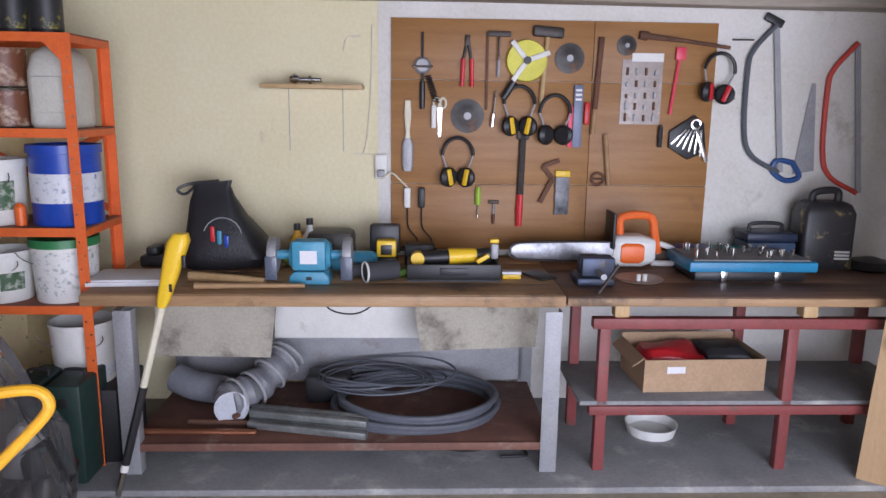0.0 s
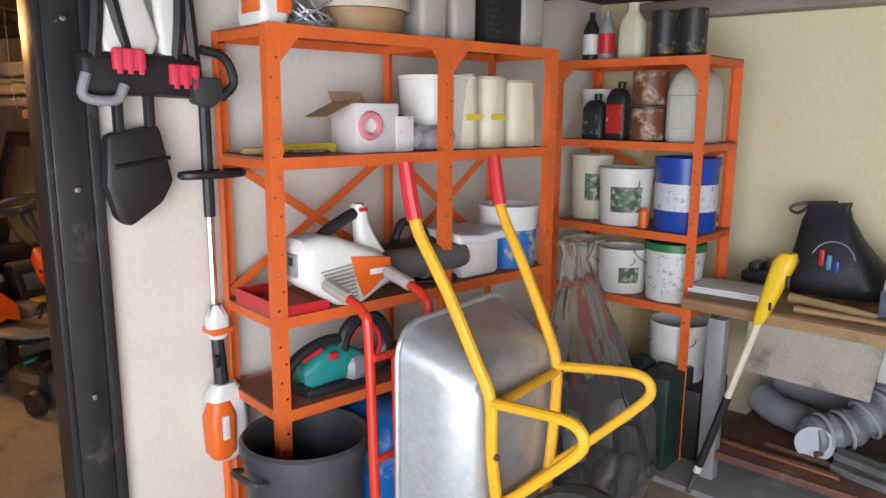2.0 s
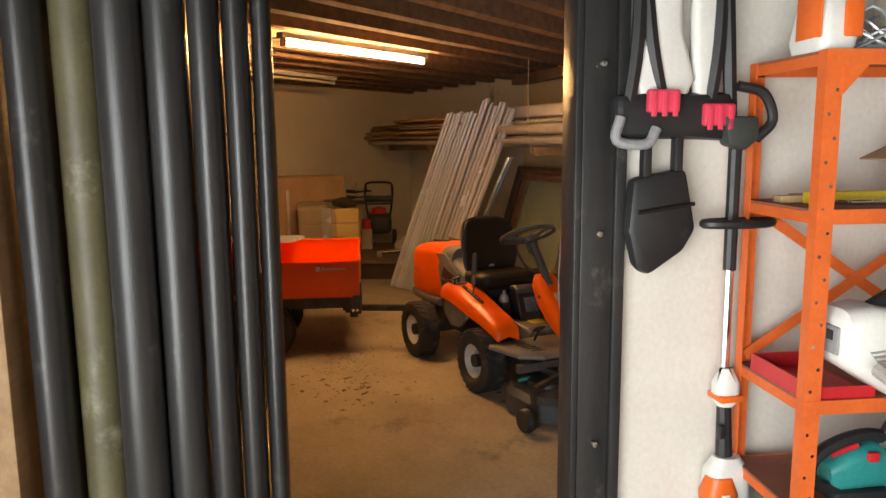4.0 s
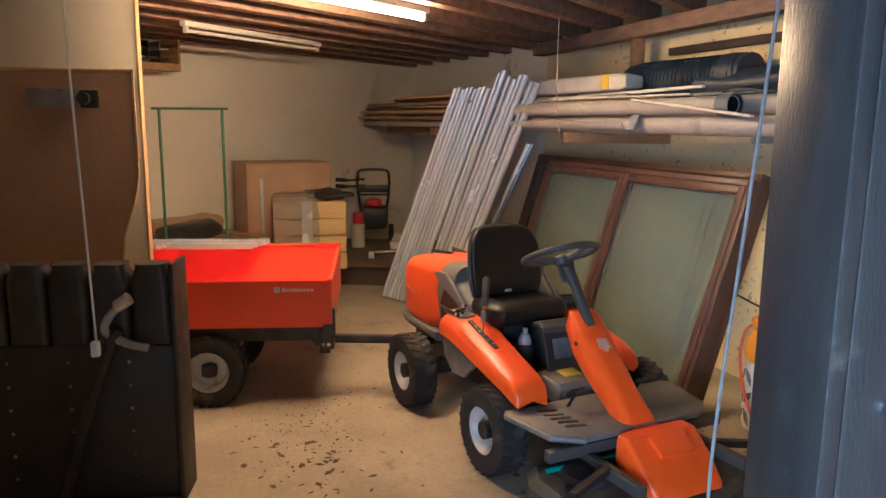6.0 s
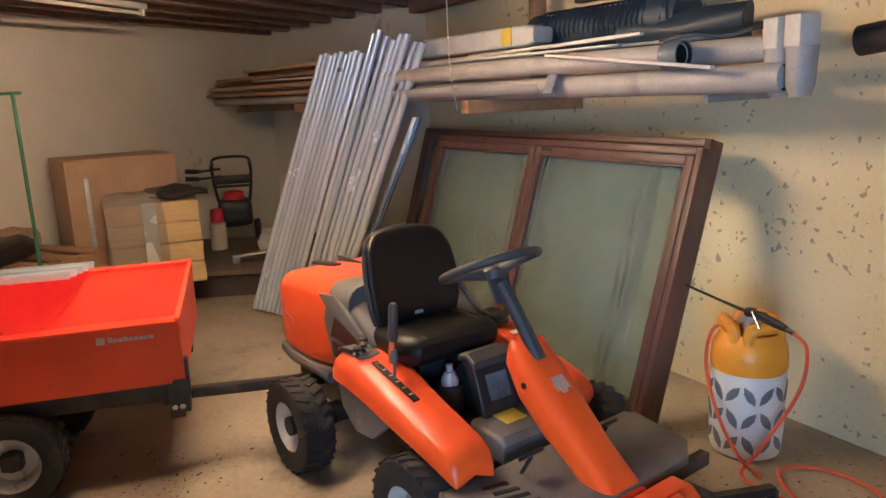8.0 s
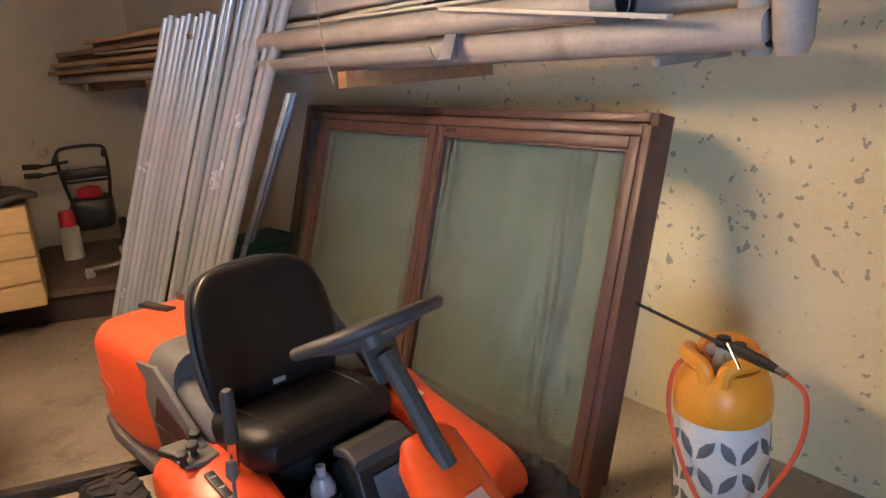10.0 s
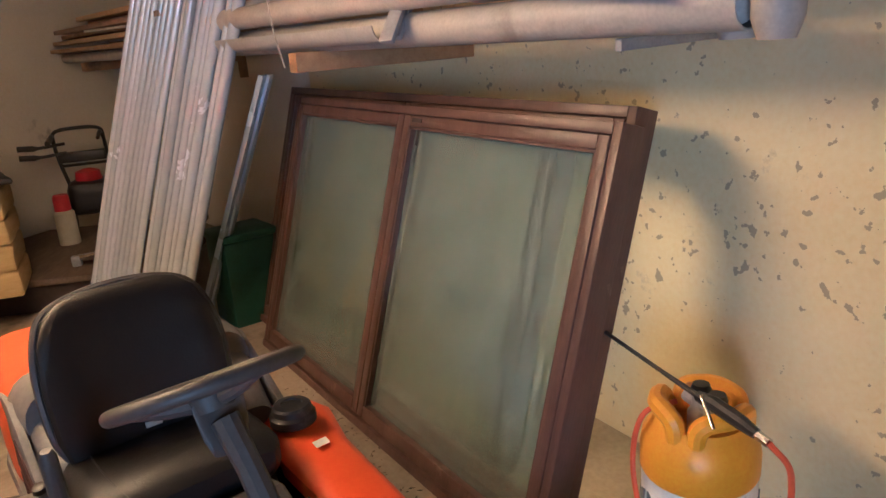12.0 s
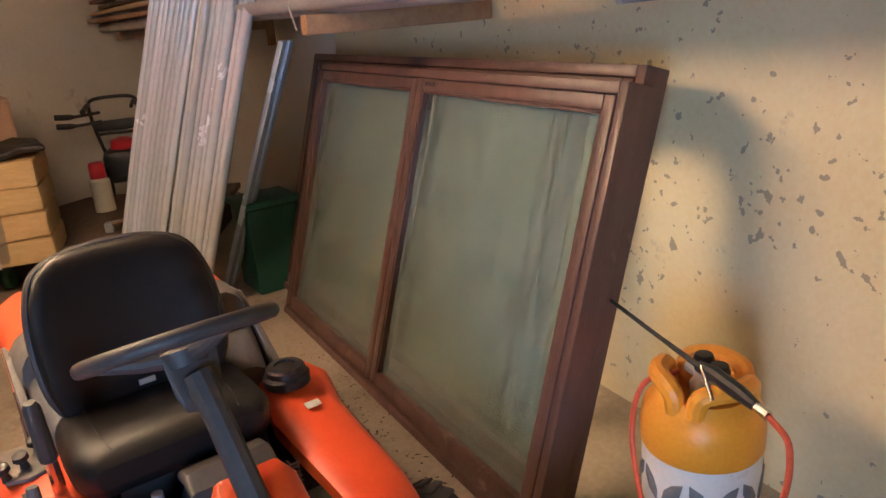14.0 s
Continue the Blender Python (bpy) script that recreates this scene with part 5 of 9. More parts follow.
part("crank_arm", sweep(curve([(-0.17, -0.10, 0.88), (-0.22, -0.10, 0.83), (-0.24, -0.10, 0.77), (-0.16, -0.10, 0.72), (-0.08, -0.10, 0.70)], 5), 0.017), LIGHTGREY, t)
part("grip", sweep([(-0.19, -0.10, 0.87), (-0.14, -0.10, 0.905)], 0.026), CREAMPL, t)
# hanging switch cords
solid("pull_cord", sweep(curve([(-2.4, 0.775, 2.46), (-2.4, 0.766, 1.99), (-2.4, 0.737, 1.55), (-2.4, 0.713, 1.18), (-2.4, 0.73, 1.06), (-2.4, 0.785, 0.97)], 6), 0.0022, 6), CORD, I4, "grey twisted cord hanging beside the doorway", "cord")
t = thing("hanging_plug", I4, "pale electric lead hanging with its plug", "cable")
part("lead", sweep(curve([(-3.20, -0.30, 2.45), (-3.20, -0.315, 1.9), (-3.20, -0.30, 1.12)], 6), 0.0025, 6), WHITEPL, t)
part("plug", box(-3.209, -3.191, -0.312, -0.294, 1.085, 1.12, 0.004), WHITEPL, t)

# ---- far end: pallets, trolley, sheet goods, straw bale, tiller ----
FB = pose(-8.15, -1.33, 0, 0, 0, 49.5)


def pallet(m, label):
    t = thing("pallet", m, label, "pallet", "pallets")
    for k in range(5):
        part("slat", box(-0.40, 0.40, -0.58 + 0.25 * k, -0.44 + 0.25 * k, 0.118, 0.14, 0.003), WOOD, t)
    for x in (-0.35, 0.0, 0.35):
        part("bearer", box(x - 0.045, x + 0.045, -0.58, 0.56, 0.022, 0.117, 0.003), WOOD, t)
        part("runner", box(x - 0.045, x + 0.045, -0.58, 0.56, 0.0, 0.021, 0.002), WOOD, t)
    return t


pallet(FB, "worn brown wooden pallet on the floor by the far wall")
pallet(FB @ pose(0.0, 0.02, 0.142, 0, 0, 3), "second brown wooden pallet stacked on the first")
pallet(FB @ pose(0.02, -0.02, 0.284, 0, 0, -2), "third brown wooden pallet in the stack")
pallet(FB @ pose(0.0, 0.01, 0.426, 0, 0, 2), "top brown wooden pallet of the stack")
solid("black_bag", rough(cut(box(-0.16, 0.16, -0.30, 0.30, 0.0, 0.15, 0.06), 2), 0.03, 7, 6), BLACK, FB @ pose(0.05, -0.05, 0.567, 0, 0, 20), "crumpled black bag lying on the pallets", "bag")
solid("brown_sack", rough(cut(box(-0.14, 0.14, -0.34, 0.34, 0.0, 0.16, 0.05), 2), 0.02, 7, 9), CARD, FB @ pose(-0.25, 0.12, 0.567, 0, 0, 5), "brown paper sack lying on the pallets", "sack")
t = thing("hand_trolley", pose(-7.30, -1.078, 0), "tall green tubular trolley frame", "trolley")
for y in (-0.23, 0.23):
    part("upright", sweep([(0, y, 0.0), (0, y, 1.685)], 0.011), GREENSTEEL, t)
part("top_bar", sweep([(0, -0.285, 1.686), (0, 0.275, 1.688)], 0.009), GREENSTEEL, t)
part("base_bar", sweep([(0, -0.23, 0.30), (0, 0.23, 0.30)], 0.011), GREENSTEEL, t)
part("toe_plate", box(-0.02, 0.24, -0.23, 0.23, 0.0, 0.012, 0.002), GREENSTEEL, t)
# low dark platform
t = thing("low_platform", pose(-9.25, 0.02, 0, 0, 0, -10), "low dark timber platform on the floor", "platform")
part("deck", prism([(-0.95, 0.95), (-0.95, -0.35), (0.1, -0.95), (0.55, -0.95), (0.55, 0.95)], 0.19, 0.235, "Z", 0.006), mat("grey brown deck board", (0.19, 0.14, 0.10), (0.13, 0.095, 0.07), 0.8, stretch=(1, 5, 5)), t)
part("skirt", prism([(-0.90, 0.90), (-0.90, -0.32), (0.12, -0.90), (0.50, -0.90), (0.50, 0.90)], 0.0, 0.188), BOARDS, t)
for y in (-0.3,):
    part("castor", moved(lathe([(0, -0.025), (0.06, -0.025), (0.07, 0), (0.06, 0.025), (0, 0.025)], 20, "Y"), pose(0.62, y, 0.072)), mat("green castor", (0.03, 0.12, 0.05), None, 0.5), t)
PF = 0.236
t = thing("cabinet_carcass", pose(-8.93, -0.62, 0.02, 0, 0, 22), "brown chipboard cabinet carcass with an open front", "cabinet")
part("side", box(-0.30, 0.30, -0.42, -0.40, 0.236, 1.17, 0.002), PANELBROWN, t)
part("side", box(-0.30, 0.30, 0.38, 0.40, 0.236, 1.17, 0.002), PANELBROWN, t)
part("top", box(-0.30, 0.30, -0.42, 0.40, 1.171, 1.19, 0.002), CARD, t)
part("back", box(-0.30, -0.285, -0.40, 0.38, 0.236, 1.17), CARD, t)
part("front_board", box(0.28, 0.30, -0.40, 0.38, 0.236, 1.17, 0.002), CARD, t)
part("rail", box(0.301, 0.325, -0.30, -0.27, 0.236, 1.05, 0.002), GALV, t)
t = thing("straw_block", pose(-8.60, -0.33, PF, 0, 0, 6), "straw-yellow pressed fibre blocks wrapped in torn film", "bale")
for k in range(4):
    part("layer", rough(cut(box(-0.26, 0.26, -0.33, 0.33, 0.16 * k, 0.16 * k + 0.155, 0.015), 2), 0.012, 8, k), STRAW, t)
fb = rough(cut(box(-0.30, 0.275, -0.345, 0.08, 0.02, 0.70, 0.03), 3), 0.03, 6, 12)
part("film", fb, FILM, t, "torn translucent wrapping film")
part("band", box(0.262, 0.272, -0.08, 0.02, 0.0, 0.645, 0.003), WHITEPL, t)
solid("black_sheet", rough(cut(box(-0.22, 0.22, -0.18, 0.18, 0, 0.05, 0.02), 2), 0.04, 7, 3), BLACK, pose(-8.58, -0.15, PF + 0.66, 0, 0, 20), "crumpled black plastic on the straw block", "plastic sheet")


def tiller():
    t = thing("garden_tiller", pose(-9.98, 0.27, PF), "black and red motor tiller with loop handles", "tiller")
    part("engine", rough(cut(box(-0.18, 0.18, -0.16, 0.16, 0.16, 0.42, 0.05), 2), 0.01, 9, 3), BLACK, t)
    part("tank", moved(lathe([(0, 0), (0.09, 0), (0.10, 0.03), (0.09, 0.09), (0.03, 0.11), (0, 0.11)], 18), pose(0.02, 0, 0.40)), REDPL, t)
    for s in (-1, 1):
        part("handle", sweep(curve([(0.0, s * 0.13, 0.30), (0.05, s * 0.17, 0.55), (0.10, s * 0.18, 0.72), (0.16, s * 0.17, 0.80), (0.34, s * 0.17, 0.77)], 5), 0.014), BLACK, t)
        part("wheel", moved(lathe([(0, -0.03), (0.09, -0.03), (0.10, 0), (0.09, 0.03), (0, 0.03)], 20, "Y"), pose(-0.05, s * 0.2, 0.10)), RUBBER, t)
    part("cross_bar", sweep(curve([(0.10, -0.18, 0.72), (0.10, -0.16, 0.82), (0.11, 0.0, 0.84), (0.10, 0.16, 0.82), (0.10, 0.18, 0.72)], 6), 0.014), BLACK, t)
    part("cross_bar", sweep([(0.05, -0.17, 0.55), (0.05, 0.17, 0.55)], 0.012), BLACK, t)
    part("panel", box(0.07, 0.13, -0.17, 0.17, 0.58, 0.66, 0.01), BLACK, t)
    for dz in (0.0, 0.07):
        part("side_grip", sweep(curve([(0.12, -0.10, 0.66 + dz), (0.16, -0.28, 0.65 + dz), (0.18, -0.42, 0.66 + dz)], 4), [0.012] * 5 + [0.022] * 4, 8), BLACK, t)
    part("grip", sweep([(0.25, -0.17, 0.785), (0.38, -0.17, 0.765)], 0.02), BLACK, t)


tiller()
t = thing("beacon_can", pose(-9.62, 0.10, PF), "red and cream spray can standing on the platform", "can")
part("body", lathe([(0, 0), (0.075, 0), (0.075, 0.24), (0.06, 0.26), (0, 0.26)], 20), CREAMPL, t)
part("top", moved(lathe([(0, 0), (0.06, 0), (0.058, 0.10), (0.05, 0.12), (0, 0.12)], 20), pose(0, 0, 0.261)), REDPL, t)
t = thing("jack_handle", pose(-8.95, 0.44, PF), "bright steel towing bar lying on the platform", "bar")
part("bar", sweep([(0.05, -0.20, 0.05), (0.10, 0.22, 0.09)], 0.026), CHROME, t)
part("end", box(0.06, 0.14, 0.18, 0.24, 0.0, 0.16, 0.012), GALV, t)
part("foot", box(0.02, 0.08, -0.22, -0.16, 0.0, 0.07, 0.008), GALV, t)
t = thing("green_crate", pose(-7.95, 1.32, 0, 0, 0, 20), "dark green plastic crate behind the poles", "crate")
part("body", box(-0.15, 0.15, -0.16, 0.16, 0.0, 0.52, 0.02), mat("dark green crate plastic", (0.02, 0.09, 0.06), None, 0.5), t)
part("rim", box(-0.165, 0.165, -0.175, 0.175, 0.521, 0.56, 0.008), bpy.data.materials["dark green crate plastic"], t)
random.seed(8)
for k in range(7):
    solid("plaster_lump", rough(cut(box(-0.06, 0.06, -0.05, 0.05, 0.0, 0.11, 0.03), 1), 0.03, 9, k), WHITEPL, pose(-9.9 + 0.1 * k, 0.55 + 0.05 * math.sin(k * 3), PF, 0, 0, 40 * k), "chalky white lump on the platform by the wall", "rubble", "white lumps")
# wall crate high in the corner
t = thing("wall_crate", pose(-8.13, -1.70, 2.02, 0, 0, 49.5), "open wooden crate of black window profiles under the ceiling", "crate")
part("tray", join(box(-0.15, 0.15, -0.5, 0.32, 0.0, 0.02), box(0.13, 0.15, -0.5, 0.32, 0.02, 0.06), box(-0.15, -0.13, -0.5, 0.32, 0.02, 0.27), box(-0.13, 0.15, 0.30, 0.32, 0.02, 0.27)), WOOD, t)
for i in range(5):
    for k in range(3):
        part("profile", join(box(-0.12, 0.12, -0.30 + 0.11 * i, -0.30 + 0.11 * i + 0.09, 0.022 + 0.075 * k, 0.03 + 0.075 * k), box(-0.12, 0.12, -0.30 + 0.11 * i, -0.292 + 0.11 * i, 0.022 + 0.075 * k, 0.09 + 0.075 * k), box(0.112, 0.122, -0.29 + 0.11 * i, -0.22 + 0.11 * i, 0.03 + 0.075 * k, 0.036 + 0.075 * k)), BLACK if (i + k) % 3 else GREYSTEEL, t)

# ---- dry leaves and crumbs on the floor ----
def litter(name, cx, cy, sx, sy, count, size, material, label, seed):
    random.seed(seed)
    verts, faces = [], []
    for k in range(count):
        x, y = random.gauss(cx, sx), random.gauss(cy, sy)
        a, l = random.random() * math.tau, size * (0.4 + random.random())
        w, h = l * (0.25 + 0.4 * random.random()), l * 0.22 * random.random()
        ca, sa = math.cos(a), math.sin(a)
        i = len(verts)
        for px_, py_, pz_ in ((-l, 0, 0.001), (0, -w, 0.001 + h), (l, 0, 0.002), (0, w, 0.0015 + h * 0.6), (0, 0, 0.004 + h * 0.3)):
            verts.append((x + px_ * ca - py_ * sa, y + px_ * sa + py_ * ca, pz_))
        faces += [(i, i + 1, i + 4), (i + 1, i + 2, i + 4), (i + 2, i + 3, i + 4), (i + 3, i, i + 4)]
    me = bpy.data.meshes.new(name)
    me.from_pydata(verts, [], faces)
    me.materials.append(material)
    tagged(new(name, me), label, "litter", kind="stuff")


LEAF = mat("dry brown leaf", (0.17, 0.115, 0.07), (0.10, 0.07, 0.045), 0.8, bump=0.1)
CRUMB = mat("grey black crumbs", (0.06, 0.055, 0.05), (0.035, 0.032, 0.03), 0.9, bump=0.1)
litter("leaf_litter", -4.95, 0.02, 0.22, 0.16, 70, 0.022, LEAF, "dry brown leaves scattered on the concrete floor", 21)
litter("dirt_crumbs", -5.50, -0.08, 0.26, 0.16, 170, 0.009, CRUMB, "dark crumbs and leaf dust under the trailer", 22)
litter("dirt_crumbs", -5.45, 1.80, 0.35, 0.12, 160, 0.012, CRUMB, "dark crumbs along the window's foot", 23)
litter("dirt_crumbs", -6.2, 1.58, 0.55, 0.10, 320, 0.008, LEAF, "dark dirt and leaf crumbs before the leaning windows", 26)
litter("dirt_crumbs", -4.6, 2.3, 0.8, 0.25, 200, 0.008, CRUMB, "dark crumbs along the cream wall", 24)
litter("leaf_litter", -0.9, 2.2, 0.5, 0.35, 60, 0.012, LEAF, "dry leaf bits before the workbench", 25)

# ---- workshop: things in its own frame ----


def at(u, v, z=0.0, rz=0.0, rx=0.0, ry=0.0):
    """A pose in the workshop: u along the bench wall, v out of it."""
    return B @ pose(u, -v, z, rx, ry, rz)


def shelf_unit(m, width, depth, levels, bays, label, brace_at=None, split=0.5):
    """Orange slotted-angle shelving: x along its width, y to its back."""
    t = thing("shelving_unit", m, label, "shelving", "orange shelving")
    h, a = levels[0], 0.042
    xs = [0.0, width - a] if bays == 1 else [0.0, (width - a) * split, width - a]
    for x in xs:
        for y, s in ((0, 1), (depth, -1)):
            bm = join(box(x, x + a, min(y, y + s * 0.003), max(y, y + s * 0.003), 0, h), box(x, x + 0.003, min(y + s * 0.003, y + s * a * 0.8), max(y + s * 0.003, y + s * a * 0.8), 0, h))
            p = part("post", bm, SHELF_OR, t, smooth=0)
            if s > 0:
                holes = [moved(lathe([(0, -0.0008), (0.0045, -0.0008), (0.0045, 0.0008), (0, 0.0008)], 6, "Y"), pose(x + a * (0.3 if j % 2 else 0.7), -0.0005, 0.06 + 0.055 * j)) for j in range(int((h - 0.08) / 0.055))]
                tagged(part("bolt_holes", join(*holes), CHROME, p), kind="stuff")
    for k in range(bays):
        for z in levels:
            x0 = xs[k] + 0.004
            x1 = xs[k + 1] - 0.001 + (a if k == bays - 1 else 0.0)
            sh = part("shelf", box(x0, x1, 0.004, depth - 0.004, z - 0.006, z), SHELF_DK, t, "dusty shelf board", smooth=0)
            part("lip", join(box(x0, x1, -0.002, 0.003, z - 0.034, z + 0.001), box(x0, x1, depth - 0.003, depth + 0.001, z - 0.034, z + 0.001), box(x0, x0 + 0.003, 0.004, depth - 0.004, z - 0.034, z - 0.007), box(x1 - 0.003, x1, 0.004, depth - 0.004, z - 0.034, z - 0.007)), SHELF_OR, sh, smooth=0)
        for x, s in ((xs[k] + a, 1), (xs[k + 1], -1)):
            part("gusset", prism([(x, h - 0.034), (x + s * 0.06, h - 0.034), (x, h - 0.10)], -0.003, 0.0, "Y"), SHELF_OR, t)
    for k, z0, z1 in brace_at or ():
        x0, x1 = xs[k] + 0.02, xs[k + 1] + 0.02
        for p, q in (((x0, z0), (x1, z1)), ((x0, z1), (x1, z0))):
            part("brace", beam((p[0], depth - 0.012 + 0.006 * (p[1] > q[1]), p[1]), (q[0], depth - 0.012 + 0.006 * (p[1] > q[1]), q[1]), 0.004, 0.03), SHELF_OR, t)
    return t


LS = pose(-1.50, -2.52, 0, 0, 0, 84.5)
shelf_unit(B @ LS, 1.23, 0.335, (1.80, 1.435, 0.97, 0.68), 2, "orange slotted-angle steel shelving along the white wall", ((0, 0.99, 1.42), (1, 0.99, 1.42)), 0.545)
CS = pose(-1.78, -0.72, 0)
shelf_unit(B @ CS, 0.74, 0.36, (1.80, 1.44, 1.05, 0.73), 1, "orange slotted-angle corner shelving with tubs and cans", ((0, 1.07, 1.42),))


def on_ls(x, y, z, rz=0):
    return B @ LS @ pose(x, y, z + 0.0005, 0, 0, rz)


def on_cs(x, y, z, rz=0):
    return B @ CS @ pose(x, y, z + 0.0005, 0, 0, rz)


def tub(m, r, h, material, label, lid=None, band=None, band_z=(0.25, 0.75), name="bucket", taper=0.9, handle=True, category="bucket", arc=None):
    t = thing(name, m, label, category)
    k = taper
    part("body", lathe([(0, 0), (r * k, 0), (r * k + 0.002, 0.004), (r, h * 0.93), (r * 1.03, h * 0.94), (r * 1.03, h), (r * 0.97, h), (r * (k - 0.03), 0.01), (0, 0.008)], 32), material, t)
    if band:
        z0, z1 = h * band_z[0], h * band_z[1]
        ra, rb = r * (k + (1 - k) * band_z[0]) + 0.0025, r * (k + (1 - k) * band_z[1]) + 0.0025
        if arc:
            an = [radians(arc[0] + (arc[1] - arc[0]) * j / 10) for j in range(11)]
            b = loft([[(ra * math.cos(g_), ra * math.sin(g_), z0), (rb * math.cos(g_), rb * math.sin(g_), z1), ((rb - 0.002) * math.cos(g_), (rb - 0.002) * math.sin(g_), z1), ((ra - 0.002) * math.cos(g_), (ra - 0.002) * math.sin(g_), z0)] for g_ in an])
        else:
            b = lathe([(ra, z0), (rb, z1), (rb - 0.002, z1), (ra - 0.002, z0)], 32)
        part("label_band", b, band, t)
    if lid:
        part("lid", lathe([(0, h + 0.004), (r * 0.85, h + 0.004), (r * 0.9, h + 0.014), (r * 1.05, h + 0.014), (r * 1.06, h - 0.02), (r * 1.04, h - 0.02), (r * 1.03, h + 0.002), (0, h + 0.0)], 32), lid, t)
    if handle:
        pts = [(r * 1.05 * math.cos(a), r * 1.05 * math.sin(a) * 0.35 - r * 0.98, h * 0.86 - h * 0.28 * math.sin(a)) for a in [math.pi * k / 12 for k in range(13)]]
        part("handle", sweep(pts, 0.0025, 6), CHROME, t)
    return t


def printed(name, base, ink, scale=26, amount=0.5):
    return mat(name, base, base, 0.45, scale=scale, fine=120, bump=0.02, stain=ink, stain_amount=amount, stain_scale=scale)


LEAFLBL = printed("green leafy label", (0.05, 0.11, 0.05), (0.50, 0.53, 0.44), 34, 0.42)
TEXTLBL = printed("white label with small print", (0.72, 0.72, 0.69), (0.18, 0.24, 0.2), 40, 0.34)
BLUELBL = printed("white label with blue and red marks", (0.66, 0.68, 0.71), (0.10, 0.12, 0.28), 38, 0.32)
BROWNLBL = printed("brown wood-stain label", (0.16, 0.055, 0.025), (0.55, 0.42, 0.30), 16, 0.36)
YBLK = printed("black label with yellow bands", (0.03, 0.03, 0.03), (0.55, 0.46, 0.05), 14, 0.3)

# corner shelving: top row
for k, (x, lbl) in enumerate(((0.60, YBLK), (0.47, YBLK))):
    tub(on_cs(x, 0.13, 1.80), 0.058, 0.20, BLACK, "black round can with a yellow-banded label on the top shelf", band=lbl, band_z=(0.1, 0.95), name="can", taper=0.99, handle=False, category="can")
t = thing("bottle", on_cs(0.32, 0.12, 1.80), "pale cream plastic bottle on the top shelf", "bottle")
part("body", loft([[(x, y, z) for x, y in rrect(0, 0, 0.12 * f, 0.08 * f, 0.03 * f, 4)] for z, f in ((0, 0.95), (0.02, 1), (0.16, 1), (0.20, 0.55), (0.215, 0.4), (0.25, 0.4))]), CREAMPL, t)
for k, (x, c, lb) in enumerate(((0.20, GREYSTEEL, REDPL), (0.12, BLACK, WHITEPL))):
    t = thing("spray_bottle", on_cs(x, 0.10, 1.80), "dark spray bottle with a bright label on the top shelf", "bottle", "spray bottles")
    part("body", lathe([(0, 0), (0.036, 0), (0.038, 0.01), (0.038, 0.14), (0.02, 0.18), (0.014, 0.19), (0.014, 0.22), (0, 0.22)], 18), c, t)
    part("label_band", lathe([(0.0388, 0.03), (0.0388, 0.12), (0.0375, 0.12), (0.0375, 0.03)], 18), lb, t)
# corner shelving: second row
t = thing("canister", on_cs(0.615, 0.17, 1.44), "large milky plastic canister on the shelf", "canister")
part("body", loft([[(x, y, z) for x, y in rrect(0, 0, 0.19 * f, 0.23 * f, 0.05 * f, 4)] for z, f in ((0, 0.92), (0.02, 1), (0.22, 1), (0.28, 0.85), (0.315, 0.5), (0.32, 0.3))]), TRANSL, t)
part("moulded_panel", box(-0.06, 0.06, -0.122, -0.114, 0.06, 0.20, 0.006), TRANSL, t)
tub(on_cs(0.43, 0.11, 1.44), 0.078, 0.15, BLACK, "brown wood-stain tin on the shelf", band=BROWNLBL, band_z=(0.04, 0.96), name="paint_tin", taper=0.99, handle=False, category="tin")
tub(on_cs(0.43, 0.11, 1.5965), 0.075, 0.135, BLACK, "second brown wood-stain tin stacked on another", lid=BROWNLBL, band=BROWNLBL, band_z=(0.04, 0.96), name="paint_tin", taper=0.99, handle=False, category="tin")


def oil_can(m, w, d, h, body, lbl, label):
    t = thing("oil_canister", m, label, "canister", "oil canisters")
    part("body", loft([[(x, y, z) for x, y in rrect(0, 0, w * f, d * f, 0.02, 3)] for z, f in ((0, 0.95), (0.012, 1), (h * 0.72, 1), (h * 0.86, 0.72), (h * 0.9, 0.5))]), body, t)
    part("cap", moved(lathe([(0, 0), (0.018, 0), (0.018, 0.03), (0, 0.032)], 14), pose(w * 0.12, 0, h * 0.9)), BLACK, t)
    part("label_band", box(-w * 0.40, w * 0.40, -d / 2 - 0.002, -d / 2 + 0.001, h * 0.12, h * 0.62, 0.0005), lbl, t)


oil_can(on_cs(0.28, 0.10, 1.44), 0.105, 0.07, 0.26, BLACK, printed("red and white oil label", (0.45, 0.02, 0.02), (0.7, 0.68, 0.66), 20, 0.3), "black oil canister with a red label")
oil_can(on_cs(0.165, 0.09, 1.44), 0.11, 0.07, 0.20, BLACK, printed("black label white print", (0.03, 0.03, 0.032), (0.6, 0.6, 0.6), 24, 0.3), "low black oil canister with white print")
tub(on_cs(0.10, 0.24, 1.44), 0.085, 0.22, WHITEPL, "white plastic tub at the back of the shelf", lid=WHITEPL, handle=False, name="tub", category="tub")
# third row
tub(on_cs(0.605, 0.165, 1.05), 0.135, 0.31, BLUEPL, "blue drum with a wide white label", lid=BLUEPL, band=BLUELBL, band_z=(0.30, 0.68), taper=0.985, name="drum", handle=False, category="drum")
tub(on_cs(0.32, 0.14, 1.05), 0.125, 0.25, WHITEPL, "white bucket with a leafy green label", lid=WHITEPL, band=LEAFLBL, band_z=(0.25, 0.72), arc=(-95, -25))
tub(on_cs(0.10, 0.20, 1.05), 0.10, 0.31, CREAMPL, "tall cream tub with a green label", band=LEAFLBL, band_z=(0.30, 0.72), arc=(-80, -20), handle=False, name="tub", category="tub")
t = thing("small_can", on_cs(0.455, 0.07, 1.05), "small orange and red can on the shelf", "can")
